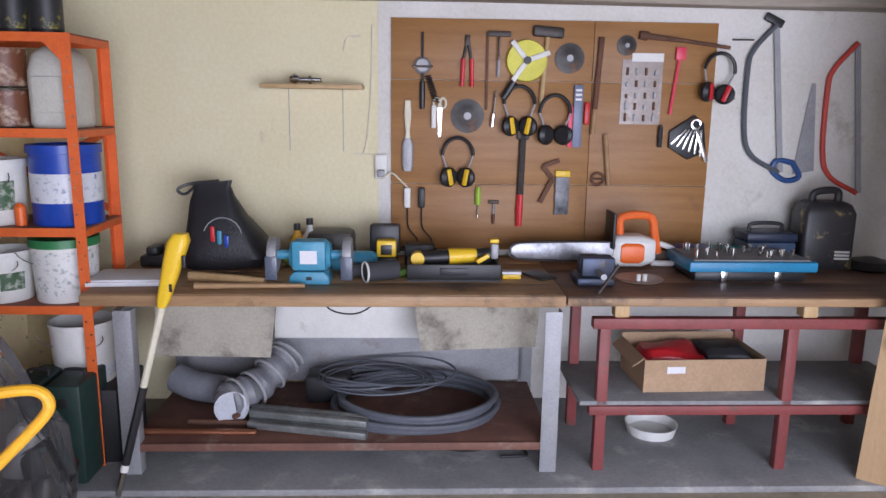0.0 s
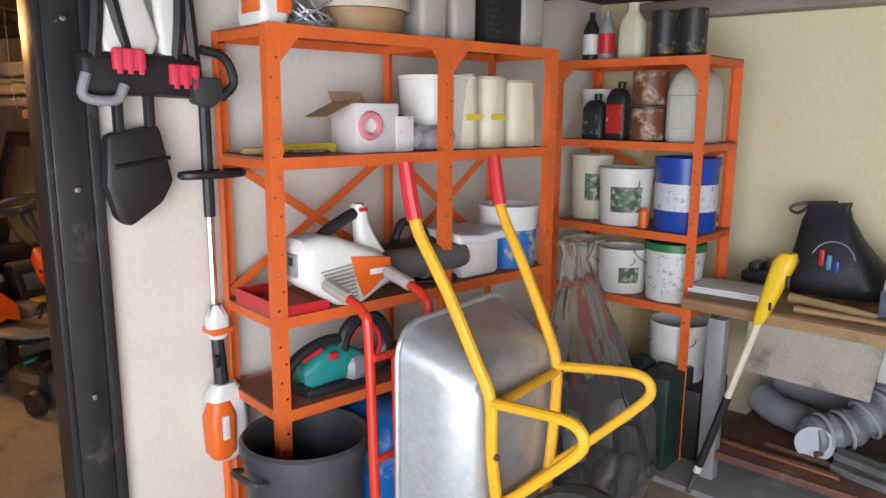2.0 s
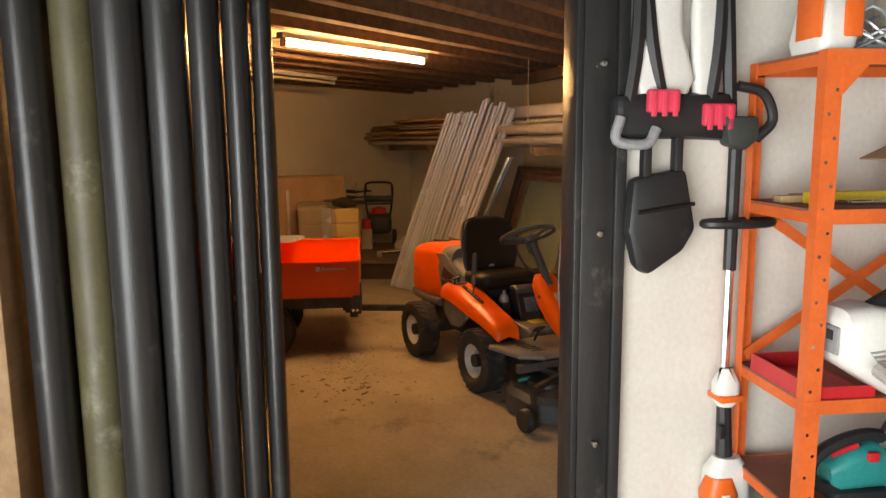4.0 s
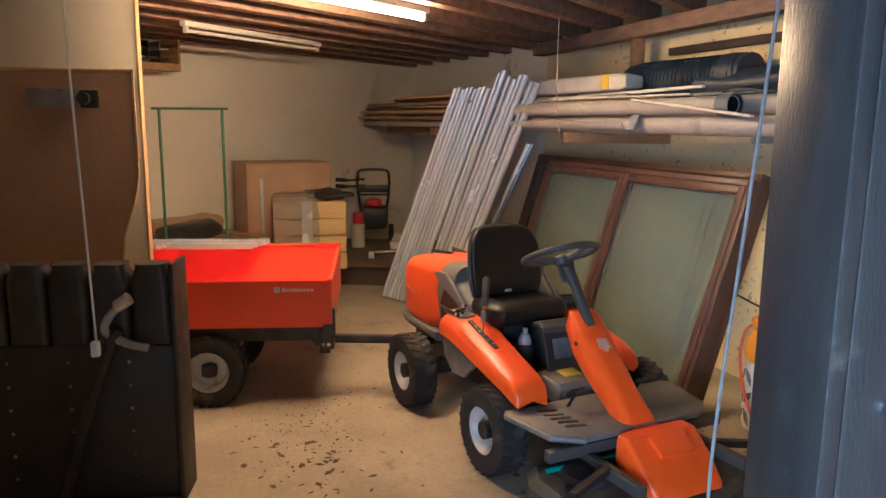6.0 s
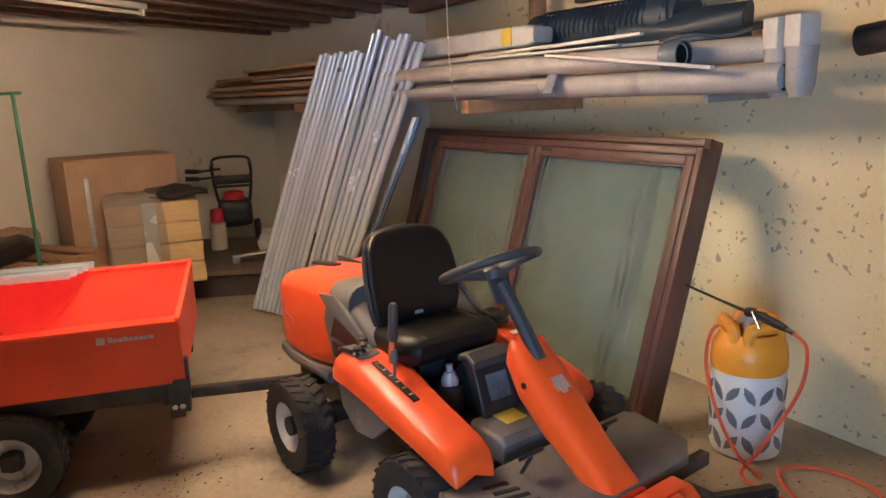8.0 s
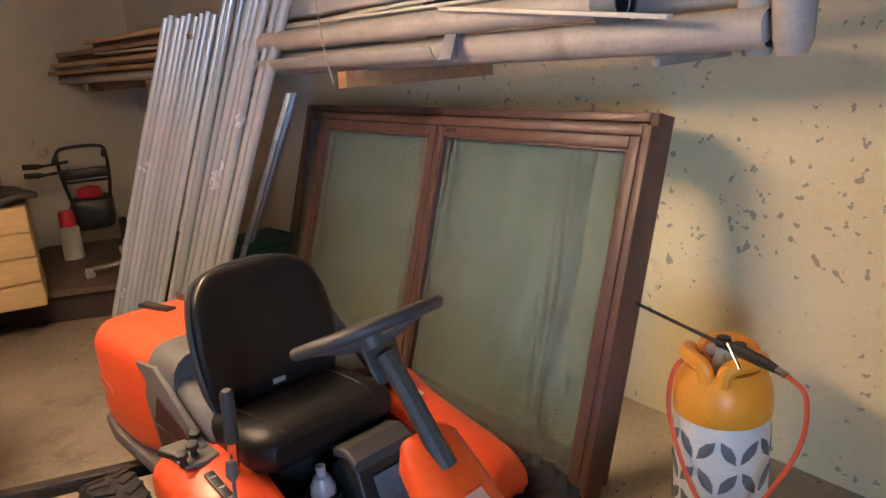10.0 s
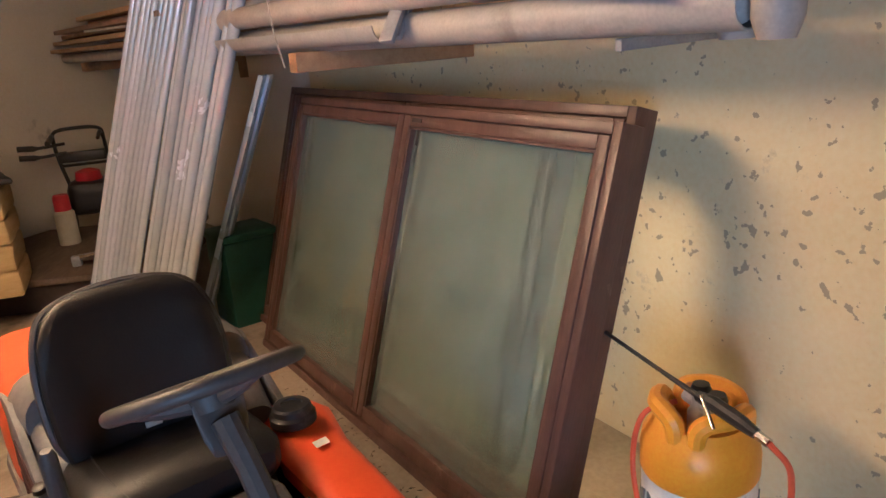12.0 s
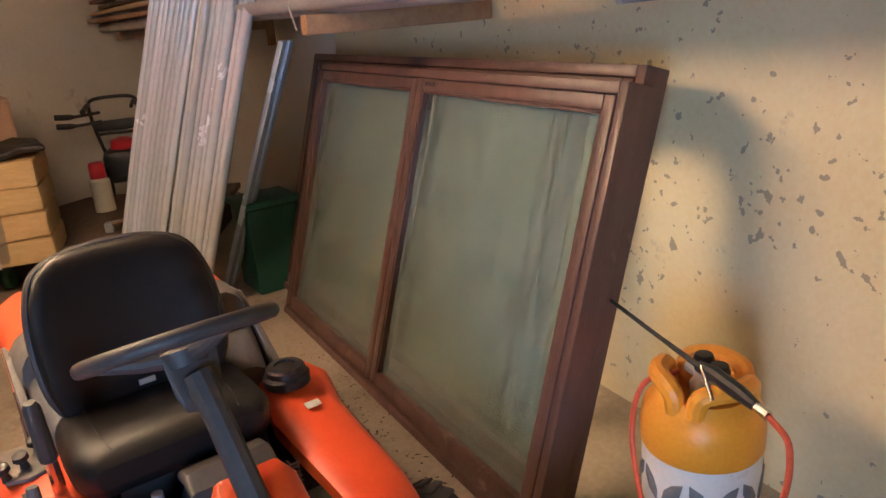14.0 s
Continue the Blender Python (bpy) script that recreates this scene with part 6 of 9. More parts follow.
part("body", lathe([(0, 0), (0.022, 0), (0.022, 0.075), (0.01, 0.09), (0, 0.09)], 14), SAW_OR, t)
# fourth row
tub(on_cs(0.58, 0.15, 0.73), 0.13, 0.25, WHITEPL, "white bucket with a green lid and printed label", lid=GREENLID, band=TEXTLBL, band_z=(0.12, 0.86))
tub(on_cs(0.33, 0.13, 0.73), 0.115, 0.21, WHITEPL, "white bucket without a lid on the shelf", band=LEAFLBL, band_z=(0.25, 0.6), arc=(-70, -20))
tub(on_cs(0.10, 0.15, 0.73), 0.10, 0.22, CREAMPL, "cream tub at the shelf's end", handle=False, name="tub", category="tub")
# floor level
tub(at(-1.16, 0.56, 0.36), 0.13, 0.27, WHITEPL, "white bucket with a wire handle on crates", band=BLUELBL, band_z=(0.1, 0.3))
solid("plastic_crate", box(-0.20, 0.20, -0.16, 0.16, 0.0, 0.33, 0.012), BLACK, at(-1.18, 0.54, 0.03), "black plastic crate under the shelving", "crate")
for k, (u, w) in enumerate(((-1.115, 0.14), (-1.26, 0.11))):
    t = thing("green_case", at(u, 0.86, 0.03), "tall dark green plastic case standing by the bench leg", "case", "green cases")
    part("body", box(-w / 2, w / 2, -0.02, 0.24, 0.0, 0.42, 0.012), DARKGREEN, t)
    part("latch", box(-0.02, 0.02, -0.028, -0.02, 0.33, 0.37, 0.003), BLACK, t)
    part("handle", sweep(curve([(-0.04, 0.1, 0.418), (-0.035, 0.1, 0.445), (0.035, 0.1, 0.445), (0.04, 0.1, 0.418)], 4), 0.007), BLACK, t)

# left shelving, top
t = thing("sieve", on_ls(0.42, 0.16, 1.80), "round garden sieve of pale wood and wire", "sieve")
part("hoop", lathe([(0.155, 0.075), (0.165, 0.075), (0.165, 0.16), (0.155, 0.16), (0.155, 0.075)], 36), mat("pale hoop wood", (0.62, 0.55, 0.42), None, 0.6), t)
part("base_ring", lathe([(0.10, 0.0), (0.14, 0.0), (0.15, 0.074), (0.11, 0.074), (0.10, 0.0)], 30), WOOD, t)
bms = [sweep([(-0.155 + 0.031 * k, -math.sqrt(max(0, 0.155 ** 2 - (-0.155 + 0.031 * k) ** 2)), 0.078), (-0.155 + 0.031 * k, math.sqrt(max(0, 0.155 ** 2 - (-0.155 + 0.031 * k) ** 2)), 0.078)], 0.0015, 4) for k in range(1, 10)]
part("wire_mesh", join(*bms), GALV, t)
t = thing("wire_coil", on_ls(0.20, 0.14, 1.80), "tangled coil of grey wire on the top shelf", "wire")
random.seed(5)
part("wire", sweep(curve([(0.11 * math.cos(k * 1.1) * (0.6 + 0.4 * random.random()), 0.09 * math.sin(k * 1.1), 0.012 + 0.12 * random.random() * (k % 3) / 2) for k in range(40)], 4), 0.004, 5), GALV, t)
t = thing("battery_strimmer_head", on_ls(0.05, 0.10, 1.80), "white and orange battery power head on the top shelf", "tool")
part("housing", rough(cut(loft([[(x, y, z) for x, y in rrect(0, 0, 0.10 * f, 0.16 * f, 0.03 * f, 4)] for z, f in ((0, 0.9), (0.03, 1), (0.10, 0.85), (0.16, 0.5))]), 1), 0.003, 9), WHITEPL, t)
part("vent", box(-0.052, -0.046, -0.07, 0.03, 0.03, 0.13, 0.004), SAW_OR, t)
part("side_vent", box(0.0, 0.045, -0.083, -0.074, 0.03, 0.11, 0.004), SAW_OR, t)
for k, (x, w, h, mt) in enumerate(((0.66, 0.12, 0.22, LIGHTGREY), (0.80, 0.11, 0.21, LIGHTGREY))):
    solid("grey_canister", loft([[(a, b, z) for a, b in rrect(0, 0, w * f, 0.2 * f, 0.02, 3)] for z, f in ((0, 0.95), (0.02, 1), (h * 0.85, 1), (h, 0.8))]), mt, on_ls(x, 0.16, 1.80), "grey plastic canister on the top shelf", "canister", "grey canisters")
t = thing("heater", on_ls(0.98, 0.15, 1.80), "black ribbed heater box on the top shelf", "heater")
part("case", box(-0.09, 0.09, -0.10, 0.12, 0, 0.22, 0.01), BLACK, t)
for k in range(8):
    part("rib", box(-0.075, -0.03, -0.106, -0.1, 0.02 + 0.024 * k, 0.032 + 0.024 * k, 0.001), IRON, t)
solid("grey_canister", loft([[(a, b, z) for a, b in rrect(0, 0, 0.13 * f, 0.2 * f, 0.02, 3)] for z, f in ((0, 0.95), (0.02, 1), (0.2, 1), (0.23, 0.8))]), LIGHTGREY, on_ls(1.15, 0.16, 1.80), "grey plastic canister on the top shelf", "canister", "grey canisters")
# second shelf
t = thing("open_carton", on_ls(0.425, 0.14, 1.435), "small white printed carton with brown flaps open", "box")
part("body", box(-0.085, 0.085, -0.07, 0.07, 0, 0.155, 0.002), mat("white carton", (0.74, 0.71, 0.70), None, 0.6), t)
part("flap", moved(box(-0.11, 0.0, -0.062, 0.062, -0.002, 0.002), pose(-0.085, 0, 0.156, 0, -24, 0)), CARD, t)
part("flap", moved(box(-0.08, 0.05, 0.0, 0.045, -0.002, 0.002), pose(0, 0.066, 0.156, 55, 0, 0)), CARD, t)
ring = [(0.035 * math.cos(a) - 0.03, -0.072, 0.085 + 0.035 * math.sin(a)) for a in [math.tau * k / 16 for k in range(16)]]
part("printed_ring", sweep(ring, 0.013, 6, True), mat("pink print", (0.75, 0.26, 0.3), None, 0.6), t)
solid("small_carton", box(-0.036, 0.036, -0.035, 0.035, 0, 0.115, 0.002), printed("white packet", (0.74, 0.73, 0.71), (0.6, 0.12, 0.06), 30, 0.25), on_ls(0.535, 0.10, 1.435), "small white packet with a red mark", "box")
for k, (x0, y, l, mt, w) in enumerate(((0.03, 0.22, 0.30, PALEWOOD, 0.04), (0.08, 0.17, 0.24, YLABEL, 0.035), (0.10, 0.26, 0.30, WOOD, 0.05))):
    solid("wood_strip", box(0, l, -w / 2, w / 2, 0, 0.018 + 0.012 * (k == 1), 0.002), mt, on_ls(x0, y, 1.435, 3 * k - 3), "thin strip of wood lying on the shelf", "wood strip", "wood strips")
t = thing("spanner", on_ls(0.10, 0.06, 1.435), "bright steel ring spanner on the shelf", "spanner")
part("shank", sweep([(0.02, 0, 0.012), (0.12, 0.01, 0.010)], 0.007), CHROME, t)
part("ring_end", sweep([(0.012 * math.cos(a), 0.012 * math.sin(a), 0.012) for a in [math.tau * k / 12 for k in range(12)]], 0.006, 6, True), CHROME, t)
part("ring_end", sweep([(0.13 + 0.01 * math.cos(a), 0.01 + 0.01 * math.sin(a), 0.010) for a in [math.tau * k / 12 for k in range(12)]], 0.005, 6, True), CHROME, t)
solid("plastic_wrap", rough(cut(box(-0.09, 0.09, -0.06, 0.06, 0, 0.075, 0.03), 2), 0.03, 14, 2), mat("grey crumpled film", (0.16, 0.16, 0.17), (0.42, 0.42, 0.43), 0.25, scale=18), on_ls(0.66, 0.09, 1.435), "crumpled grey plastic packet on the shelf", "packet")
solid("black_cloth", rough(cut(box(-0.05, 0.05, -0.06, 0.06, 0, 0.11, 0.03), 2), 0.025, 12, 7), BLACK, on_ls(0.62, 0.22, 1.435), "bundle of black cloth on the shelf", "cloth")
tub(on_ls(0.77, 0.19, 1.435), 0.13, 0.255, WHITEPL, "large white bucket with black clips on the shelf", taper=0.86, handle=False)
for k, (x, w, h) in enumerate(((0.84, 0.11, 0.262), (0.965, 0.135, 0.258), (1.125, 0.165, 0.248))):
    t = thing("planter_tub", on_ls(x, 0.13, 1.435), "tall cream plastic tub with a rounded rim standing in a row", "tub", "cream tubs")
    part("body", loft([[(a + 0.012 * (k == 1) * (z / h), b, z) for a, b in rrect(0, 0, w * f, 0.15 * f, 0.055 * f, 6)] for z, f in ((0, 0.96), (0.006, 1.0), (h * 0.5, 0.95), (h * 0.9, 0.87), (h * 0.97, 0.84), (h, 0.78))]), CREAMPL, t)
    part("rim", sweep([(a + 0.012 * (k == 1), b, h * 0.955) for a, b in rrect(0, 0, w * 0.86, 0.15 * 0.86, 0.046, 6)], 0.004, 6, True), CREAMPL, t)
    if k < 2:
        part("tag", box(-0.035, 0.035, -0.0765, -0.070, 0.10, 0.122), YLABEL, t)
# third shelf: blower, red tray, grey pipe, white case, paint bucket
t = thing("leaf_blower", on_ls(0.235, 0.03, 0.9705), "white and orange battery leaf blower", "blower")
secs = []
for x, z0, z1, w in ((-0.165, 0.10, 0.205, 0.10), (-0.15, 0.085, 0.225, 0.125), (-0.09, 0.05, 0.235, 0.14), (-0.03, 0.012, 0.225, 0.145), (0.03, 0.0, 0.20, 0.145), (0.07, 0.012, 0.185, 0.14), (0.13, 0.035, 0.165, 0.12), (0.17, 0.045, 0.135, 0.10)):
    secs.append([(x, y, z) for y, z in rrect(0.0, (z0 + z1) / 2, w, z1 - z0, 0.035, 4)])
hb = part("housing", loft(secs), WHITEPL, t)
part("side_panel", prism([(0.0, 0.165), (0.15, 0.145), (0.155, 0.105), (0.09, 0.055), (0.045, 0.03), (0.02, 0.09)], -0.0765, -0.066, "Y", 0.004), SAW_OR, hb, "orange side panel")
part("marking_bar", box(0.07, 0.135, -0.0785, -0.076, 0.098, 0.116, 0.0005), WHITEPL, hb)
for k in range(9):
    part("vent_slat", beam((-0.10 + 0.010 * k, -0.0755, 0.125 - 0.0115 * k), (0.005 + 0.003 * k, -0.0755, 0.135 - 0.0125 * k), 0.006, 0.005, 0.001), WHITEPL, hb)
part("vent_recess", prism([(-0.105, 0.13), (0.005, 0.142), (0.03, 0.028), (-0.015, 0.02)], -0.0735, -0.0705, "Y"), mat("shaded vent grey", (0.34, 0.34, 0.33), None, 0.6), hb)
part("battery_bay", box(-0.172, -0.15, -0.045, 0.045, 0.115, 0.185, 0.006), GREYSTEEL, hb)
part("bay_contact", box(-0.1745, -0.1725, -0.03, -0.005, 0.15, 0.175, 0.001), BLACK, hb)
part("grip", sweep(curve([(-0.06, 0.0, 0.222), (-0.02, 0.0, 0.245), (0.045, 0.0, 0.275), (0.075, 0.0, 0.285)], 5), 0.019), BLACK, t)
part("grip_post", loft([[(x + a, b, z) for a, b in rrect(0, 0, w, 0.05, 0.018, 3)] for x, z, w in ((0.125, 0.15, 0.10), (0.105, 0.20, 0.07), (0.09, 0.25, 0.045), (0.082, 0.30, 0.045), (0.08, 0.312, 0.03))]), WHITEPL, t)
part("trigger_catch", box(0.068, 0.10, -0.028, 0.028, 0.288, 0.302, 0.004), REDPL, t)
part("nozzle", lathe([(0, 0.16), (0.05, 0.16), (0.055, 0.19), (0.052, 0.34), (0.062, 0.35), (0.06, 0.38), (0.042, 0.54), (0, 0.54)], 20, "X"), mat("dark grey nozzle", (0.14, 0.125, 0.115), None, 0.6), t, "", pose(0, 0.01, 0.09))
t = thing("red_tray", on_ls(0.06, 0.10, 0.97), "shallow red plastic tray on the shelf", "tray")
part("tray", join(box(-0.055, 0.13, -0.09, 0.16, 0, 0.006), box(-0.055, -0.05, -0.09, 0.16, 0.006, 0.045), box(-0.05, 0.13, -0.09, -0.085, 0.006, 0.03), box(-0.05, 0.13, 0.155, 0.16, 0.006, 0.045)), REDPL, t)
t = thing("drill_motor", on_ls(0.62, 0.16, 0.97), "dark dusty motor unit with cords on the shelf", "motor")
part("body", rough(cut(lathe([(0, -0.12), (0.07, -0.12), (0.075, -0.1), (0.075, 0.10), (0.06, 0.13), (0, 0.13)], 18, "X"), 0), 0.006, 12), IRON, t, "", pose(0, 0, 0.076))
part("handle", sweep(curve([(-0.06, 0, 0.15), (-0.02, 0, 0.21), (0.06, 0, 0.19), (0.09, 0, 0.13)], 5), 0.016), BLACK, t)
part("cord", sweep(curve([(0.1, -0.05, 0.02), (0.14, -0.1, 0.012), (0.05, -0.14, 0.012), (-0.05, -0.1, 0.014), (-0.12, -0.13, 0.012)], 5), 0.007, 6), BLACK, t)
t = thing("white_tool_case", on_ls(0.85, 0.12, 0.97), "white plastic appliance case with cloth over it", "case")
part("case", box(-0.09, 0.10, -0.10, 0.12, 0, 0.14, 0.02), WHITEPL, t)
part("cloth", rough(cut(box(-0.13, 0.13, -0.13, 0.12, 0.141, 0.17, 0.01), 3), 0.02, 9, 6), PAPER, t)
tub(on_ls(1.10, 0.12, 0.97), 0.115, 0.24, WHITEPL, "white paint bucket with a blue and yellow label, dark red inside", band=printed("blue yellow paint label", (0.02, 0.16, 0.5), (0.75, 0.6, 0.05), 12, 0.35), band_z=(0.0, 0.62), name="paint_bucket")
solid("paint", lathe([(0, 0.0), (0.1, 0.0), (0.1, 0.012), (0, 0.012)], 24), mat("dark red paint", (0.30, 0.02, 0.06), None, 0.4), on_ls(1.10, 0.12, 1.165), "dried dark red paint in the bucket", "paint")
# fourth shelf: hedge trimmer, red tools
t = thing("hedge_trimmer", on_ls(0.24, 0.08, 0.68), "green and black electric hedge trimmer", "hedge trimmer")
part("body", loft([[(x, y, z) for y, z in rrect(0.0, zc, 0.09 * f, h_, 0.03 * f, 4)] for x, zc, h_, f in ((-0.12, 0.055, 0.07, 0.7), (-0.08, 0.075, 0.10, 0.95), (-0.01, 0.09, 0.12, 1.05), (0.05, 0.085, 0.11, 1.0), (0.11, 0.07, 0.07, 0.8))]), TEAL, t)
part("gear_cover", loft([[(x, y, z) for y, z in rrect(-0.01, 0.062, 0.10 * f, 0.085 * f, 0.03 * f, 4)] for x, f in ((0.03, 0.7), (0.05, 1.0), (0.10, 1.0), (0.125, 0.7))]), GREYSTEEL, t)
part("guard", sweep([(0.115 + 0.088 * math.cos(a), -0.02, 0.125 + 0.098 * math.sin(a)) for a in [math.tau * k / 30 for k in range(30)]], 0.024, 10, True), BLACK, t)
part("inner_grip", sweep([(0.113 + 0.062 * math.cos(a), -0.026, 0.128 + 0.070 * math.sin(a)) for a in [radians(-50 + 10 * k) for k in range(22)]], 0.008, 8), REDPL, t)
part("rear_handle", sweep(curve([(-0.10, -0.02, 0.03), (-0.155, -0.02, 0.045), (-0.175, -0.02, 0.09), (-0.14, -0.02, 0.135), (-0.07, -0.02, 0.165), (0.0, -0.02, 0.17), (0.04, -0.02, 0.14)], 6), 0.017, 8), BLACK, t)
part("trigger", sweep([(-0.12, -0.022, 0.122), (-0.05, -0.022, 0.146)], 0.008, 8), REDPL, t)
part("base", box(-0.12, 0.12, -0.05, 0.05, 0.0, 0.03, 0.01), BLACK, t)
part("switch", box(-0.045, -0.015, -0.064, -0.05, 0.115, 0.14, 0.005), REDPL, t)
part("blade", box(0.12, 0.60, -0.012, 0.012, 0.012, 0.022, 0.002), IRON, t)
t = thing("red_bolt_cutter", on_ls(0.62, 0.14, 0.68), "red-handled cutter lying on the shelf", "cutter")
part("handle", sweep([(-0.12, 0.0, 0.02), (0.16, 0.03, 0.022)], 0.016), REDPL, t)
part("handle", sweep([(-0.10, -0.06, 0.02), (0.16, 0.0, 0.025)], 0.016), REDPL, t)
part("jaw", box(0.14, 0.26, -0.02, 0.05, 0.0, 0.04, 0.008), IRON, t)
# dustbin, sack, hand truck
t = thing("dustbin", at(-1.44, 2.47, 0), "dark grey plastic dustbin under the shelf", "bin")
part("body", lathe([(0, 0), (0.135, 0), (0.14, 0.01), (0.18, 0.58), (0.192, 0.585), (0.192, 0.62), (0.183, 0.63), (0.174, 0.62), (0.13, 0.02), (0, 0.02)], 36), BIN, t)
for s in (-1, 1):
    part("handle", moved(sweep(curve([(0.18, -0.06, 0.55), (0.215, -0.05, 0.56), (0.215, 0.05, 0.56), (0.18, 0.06, 0.55)], 4), 0.009), pose(0, 0, 0, 0, 0, 90 * s)), BIN, t)
t = thing("compost_sack", at(-1.50, 2.09, 0), "bright blue printed plastic sack under the shelf", "sack")
part("bag", rough(cut(box(-0.20, 0.18, -0.17, 0.17, 0.0, 0.60, 0.07), 3), 0.045, 5, 4), mat("blue sack film", (0.015, 0.22, 0.62), (0.01, 0.14, 0.45), 0.3, scale=6, bump=0.2, stain=(0.62, 0.66, 0.70), stain_amount=0.32, stain_scale=5), t)


def hand_truck():
    t = thing("hand_truck", at(-1.20, 2.30, 0), "red tubular hand truck with grey grips leaning by the shelves", "hand truck")
    for y in (-0.11, 0.13):
        part("upright", sweep(curve([(0.03, y, 0.03), (0.0, y, 0.5), (-0.02, y, 0.95), (-0.04, y, 1.02), (-0.10, y, 1.05), (-0.16, y, 1.065)], 6), 0.0145), mat("red frame enamel", (0.66, 0.045, 0.02), (0.55, 0.04, 0.02), 0.4), t)
        part("grip", sweep([(-0.10, y, 1.05), (-0.20, y, 1.075)], 0.02), LIGHTGREY, t)
    R = bpy.data.materials["red frame enamel"]
    part("inner_upright", sweep([(0.01, -0.02, 0.10), (-0.01, -0.02, 0.90)], 0.012), R, t)
    for z in (0.30, 0.60, 0.90):
        part("cross_bar", sweep([(0.01 - 0.01 * z, -0.11, z), (0.01 - 0.01 * z, 0.13, z)], 0.011), R, t)
    part("toe_plate", box(0.02, 0.22, -0.14, 0.16, 0.0, 0.012, 0.003), R, t)


hand_truck()

# ---- wheelbarrow stood on its nose ----


def wheelbarrow():
    m = pose(-1.419, 1.577, 0, 0, 0, 10.65)
    t = thing("wheelbarrow", m, "galvanised wheelbarrow with yellow frame stood up on its nose", "wheelbarrow")
    secs = []
    for x, z0, z1, w in ((0.135, 0.14, 0.86, 0.34), (0.13, 0.11, 0.89, 0.39), (0.11, 0.09, 0.92, 0.43), (0.01, 0.045, 0.965, 0.475), (-0.10, 0.012, 1.005, 0.52)):
        secs.append([(x, a, b) for a, b in rrect(0.03, (z0 + z1) / 2, w, z1 - z0, 0.09, 6)])
    inner = [[(x - 0.004, 0.03 + (y - 0.03) * 0.992, 0.5 + (z - 0.5) * 0.992) for x, y, z in s] for s in secs]
    part("tray", loft(secs + inner[::-1]), GALV, t, "bare galvanised tray, underside showing")
    part("rim", sweep([(-0.10, a, b) for a, b in rrect(0.03, 0.5085, 0.53, 1.0, 0.09, 6)], 0.0085, 8, True), GALV, t)
    for s in (-1, 1):
        h = part("handle_tube", sweep(curve([(0.165, s * 0.105, 0.40), (0.163, s * 0.135, 0.54), (0.16, s * 0.165, 0.70), (0.157, s * 0.172, 0.85), (0.115, s * 0.18, 0.95), (0.03, s * 0.188, 1.115), (-0.05, s * 0.198, 1.25), (-0.075, s * 0.20, 1.31)], 7), 0.0165), YELLOW, t, "yellow enamelled tube")
        part("grip", sweep([(-0.07, s * 0.20, 1.295), (-0.085, s * 0.202, 1.36), (-0.098, s * 0.204, 1.44)], [0.0205, 0.021, 0.019]), REDPL, h, "red rubber grip")
        for z in (0.54, 0.70, 0.84):
            part("bolt", moved(lathe([(0, -0.004), (0.009, -0.004), (0.009, 0.006), (0, 0.008)], 8, "X"), pose(0.178, s * (0.135 + 0.035 * (z > 0.6)), z)), RUST, h)
        part("leg_loop", sweep(curve([(0.16, s * 0.172, 0.845), (0.28, s * 0.185, 0.86), (0.38, s * 0.195, 0.868), (0.42, s * 0.198, 0.856), (0.432, s * 0.198, 0.826), (0.412, s * 0.195, 0.79), (0.33, s * 0.18, 0.705), (0.24, s * 0.16, 0.615), (0.16, s * 0.14, 0.54)], 6), 0.0145), YELLOW, t)
        part("fork", sweep([(0.165, s * 0.105, 0.41), (0.33, s * 0.062, 0.41)], 0.013), YELLOW, t)
    part("cross_brace", sweep([(0.16, -0.17, 0.83), (0.16, 0.17, 0.83)], 0.014), YELLOW, t)
    part("cross_brace", sweep([(0.165, -0.13, 0.535), (0.165, 0.13, 0.535)], 0.014), YELLOW, t)
    w = part("wheel", lathe([(0.10, -0.035), (0.15, -0.048), (0.185, -0.03), (0.195, 0.0), (0.185, 0.03), (0.15, 0.048), (0.10, 0.035), (0.09, 0.0), (0.10, -0.035)], 36, "Y"), RUBBER, t, "black pneumatic tyre on a red rim", pose(0.36, 0, 0.41))
    part("rim", lathe([(0, -0.03), (0.03, -0.03), (0.035, -0.012), (0.08, -0.01), (0.10, -0.033), (0.104, -0.03), (0.104, 0.03), (0.10, 0.033), (0.08, 0.01), (0.035, 0.012), (0.03, 0.03), (0, 0.03)], 28, "Y"), REDPL, w)
    part("axle", sweep([(0, -0.07, 0), (0, 0.07, 0)], 0.009), CHROME, w)
    return t


wheelbarrow()
# clear plastic sack of things in the corner
t = thing("plastic_sack", at(-1.22, 1.16, 0), "clear plastic sack bunched up, holding dark bottles", "sack")
secs = []
for z, r in ((0.0, 0.10), (0.03, 0.22), (0.18, 0.26), (0.36, 0.24), (0.52, 0.19), (0.68, 0.14), (0.84, 0.09), (0.98, 0.06), (1.05, 0.075)):
    secs.append([(r * (1 + 0.16 * math.sin(k * 2.3 + z * 9)) * math.cos(math.tau * k / 28) - 0.13 * z, r * (1 + 0.14 * math.cos(k * 1.7 + z * 7)) * math.sin(math.tau * k / 28), z) for k in range(28)])
part("film", rough(loft(secs), 0.022, 13, 6), PLASTICBAG, t, "clear crinkled film")
for k in range(7):
    a = k * 0.9
    part("content", moved(lathe([(0, 0), (0.05, 0), (0.05, 0.15), (0.02, 0.2), (0, 0.2)], 12), pose(0.11 * math.cos(a), 0.11 * math.sin(a), 0.03 + 0.07 * (k % 3), 12 * math.sin(k * 5), 15 * math.cos(k * 3), 0)), (IRON, BLACK, GREYSTEEL)[k % 3], t)

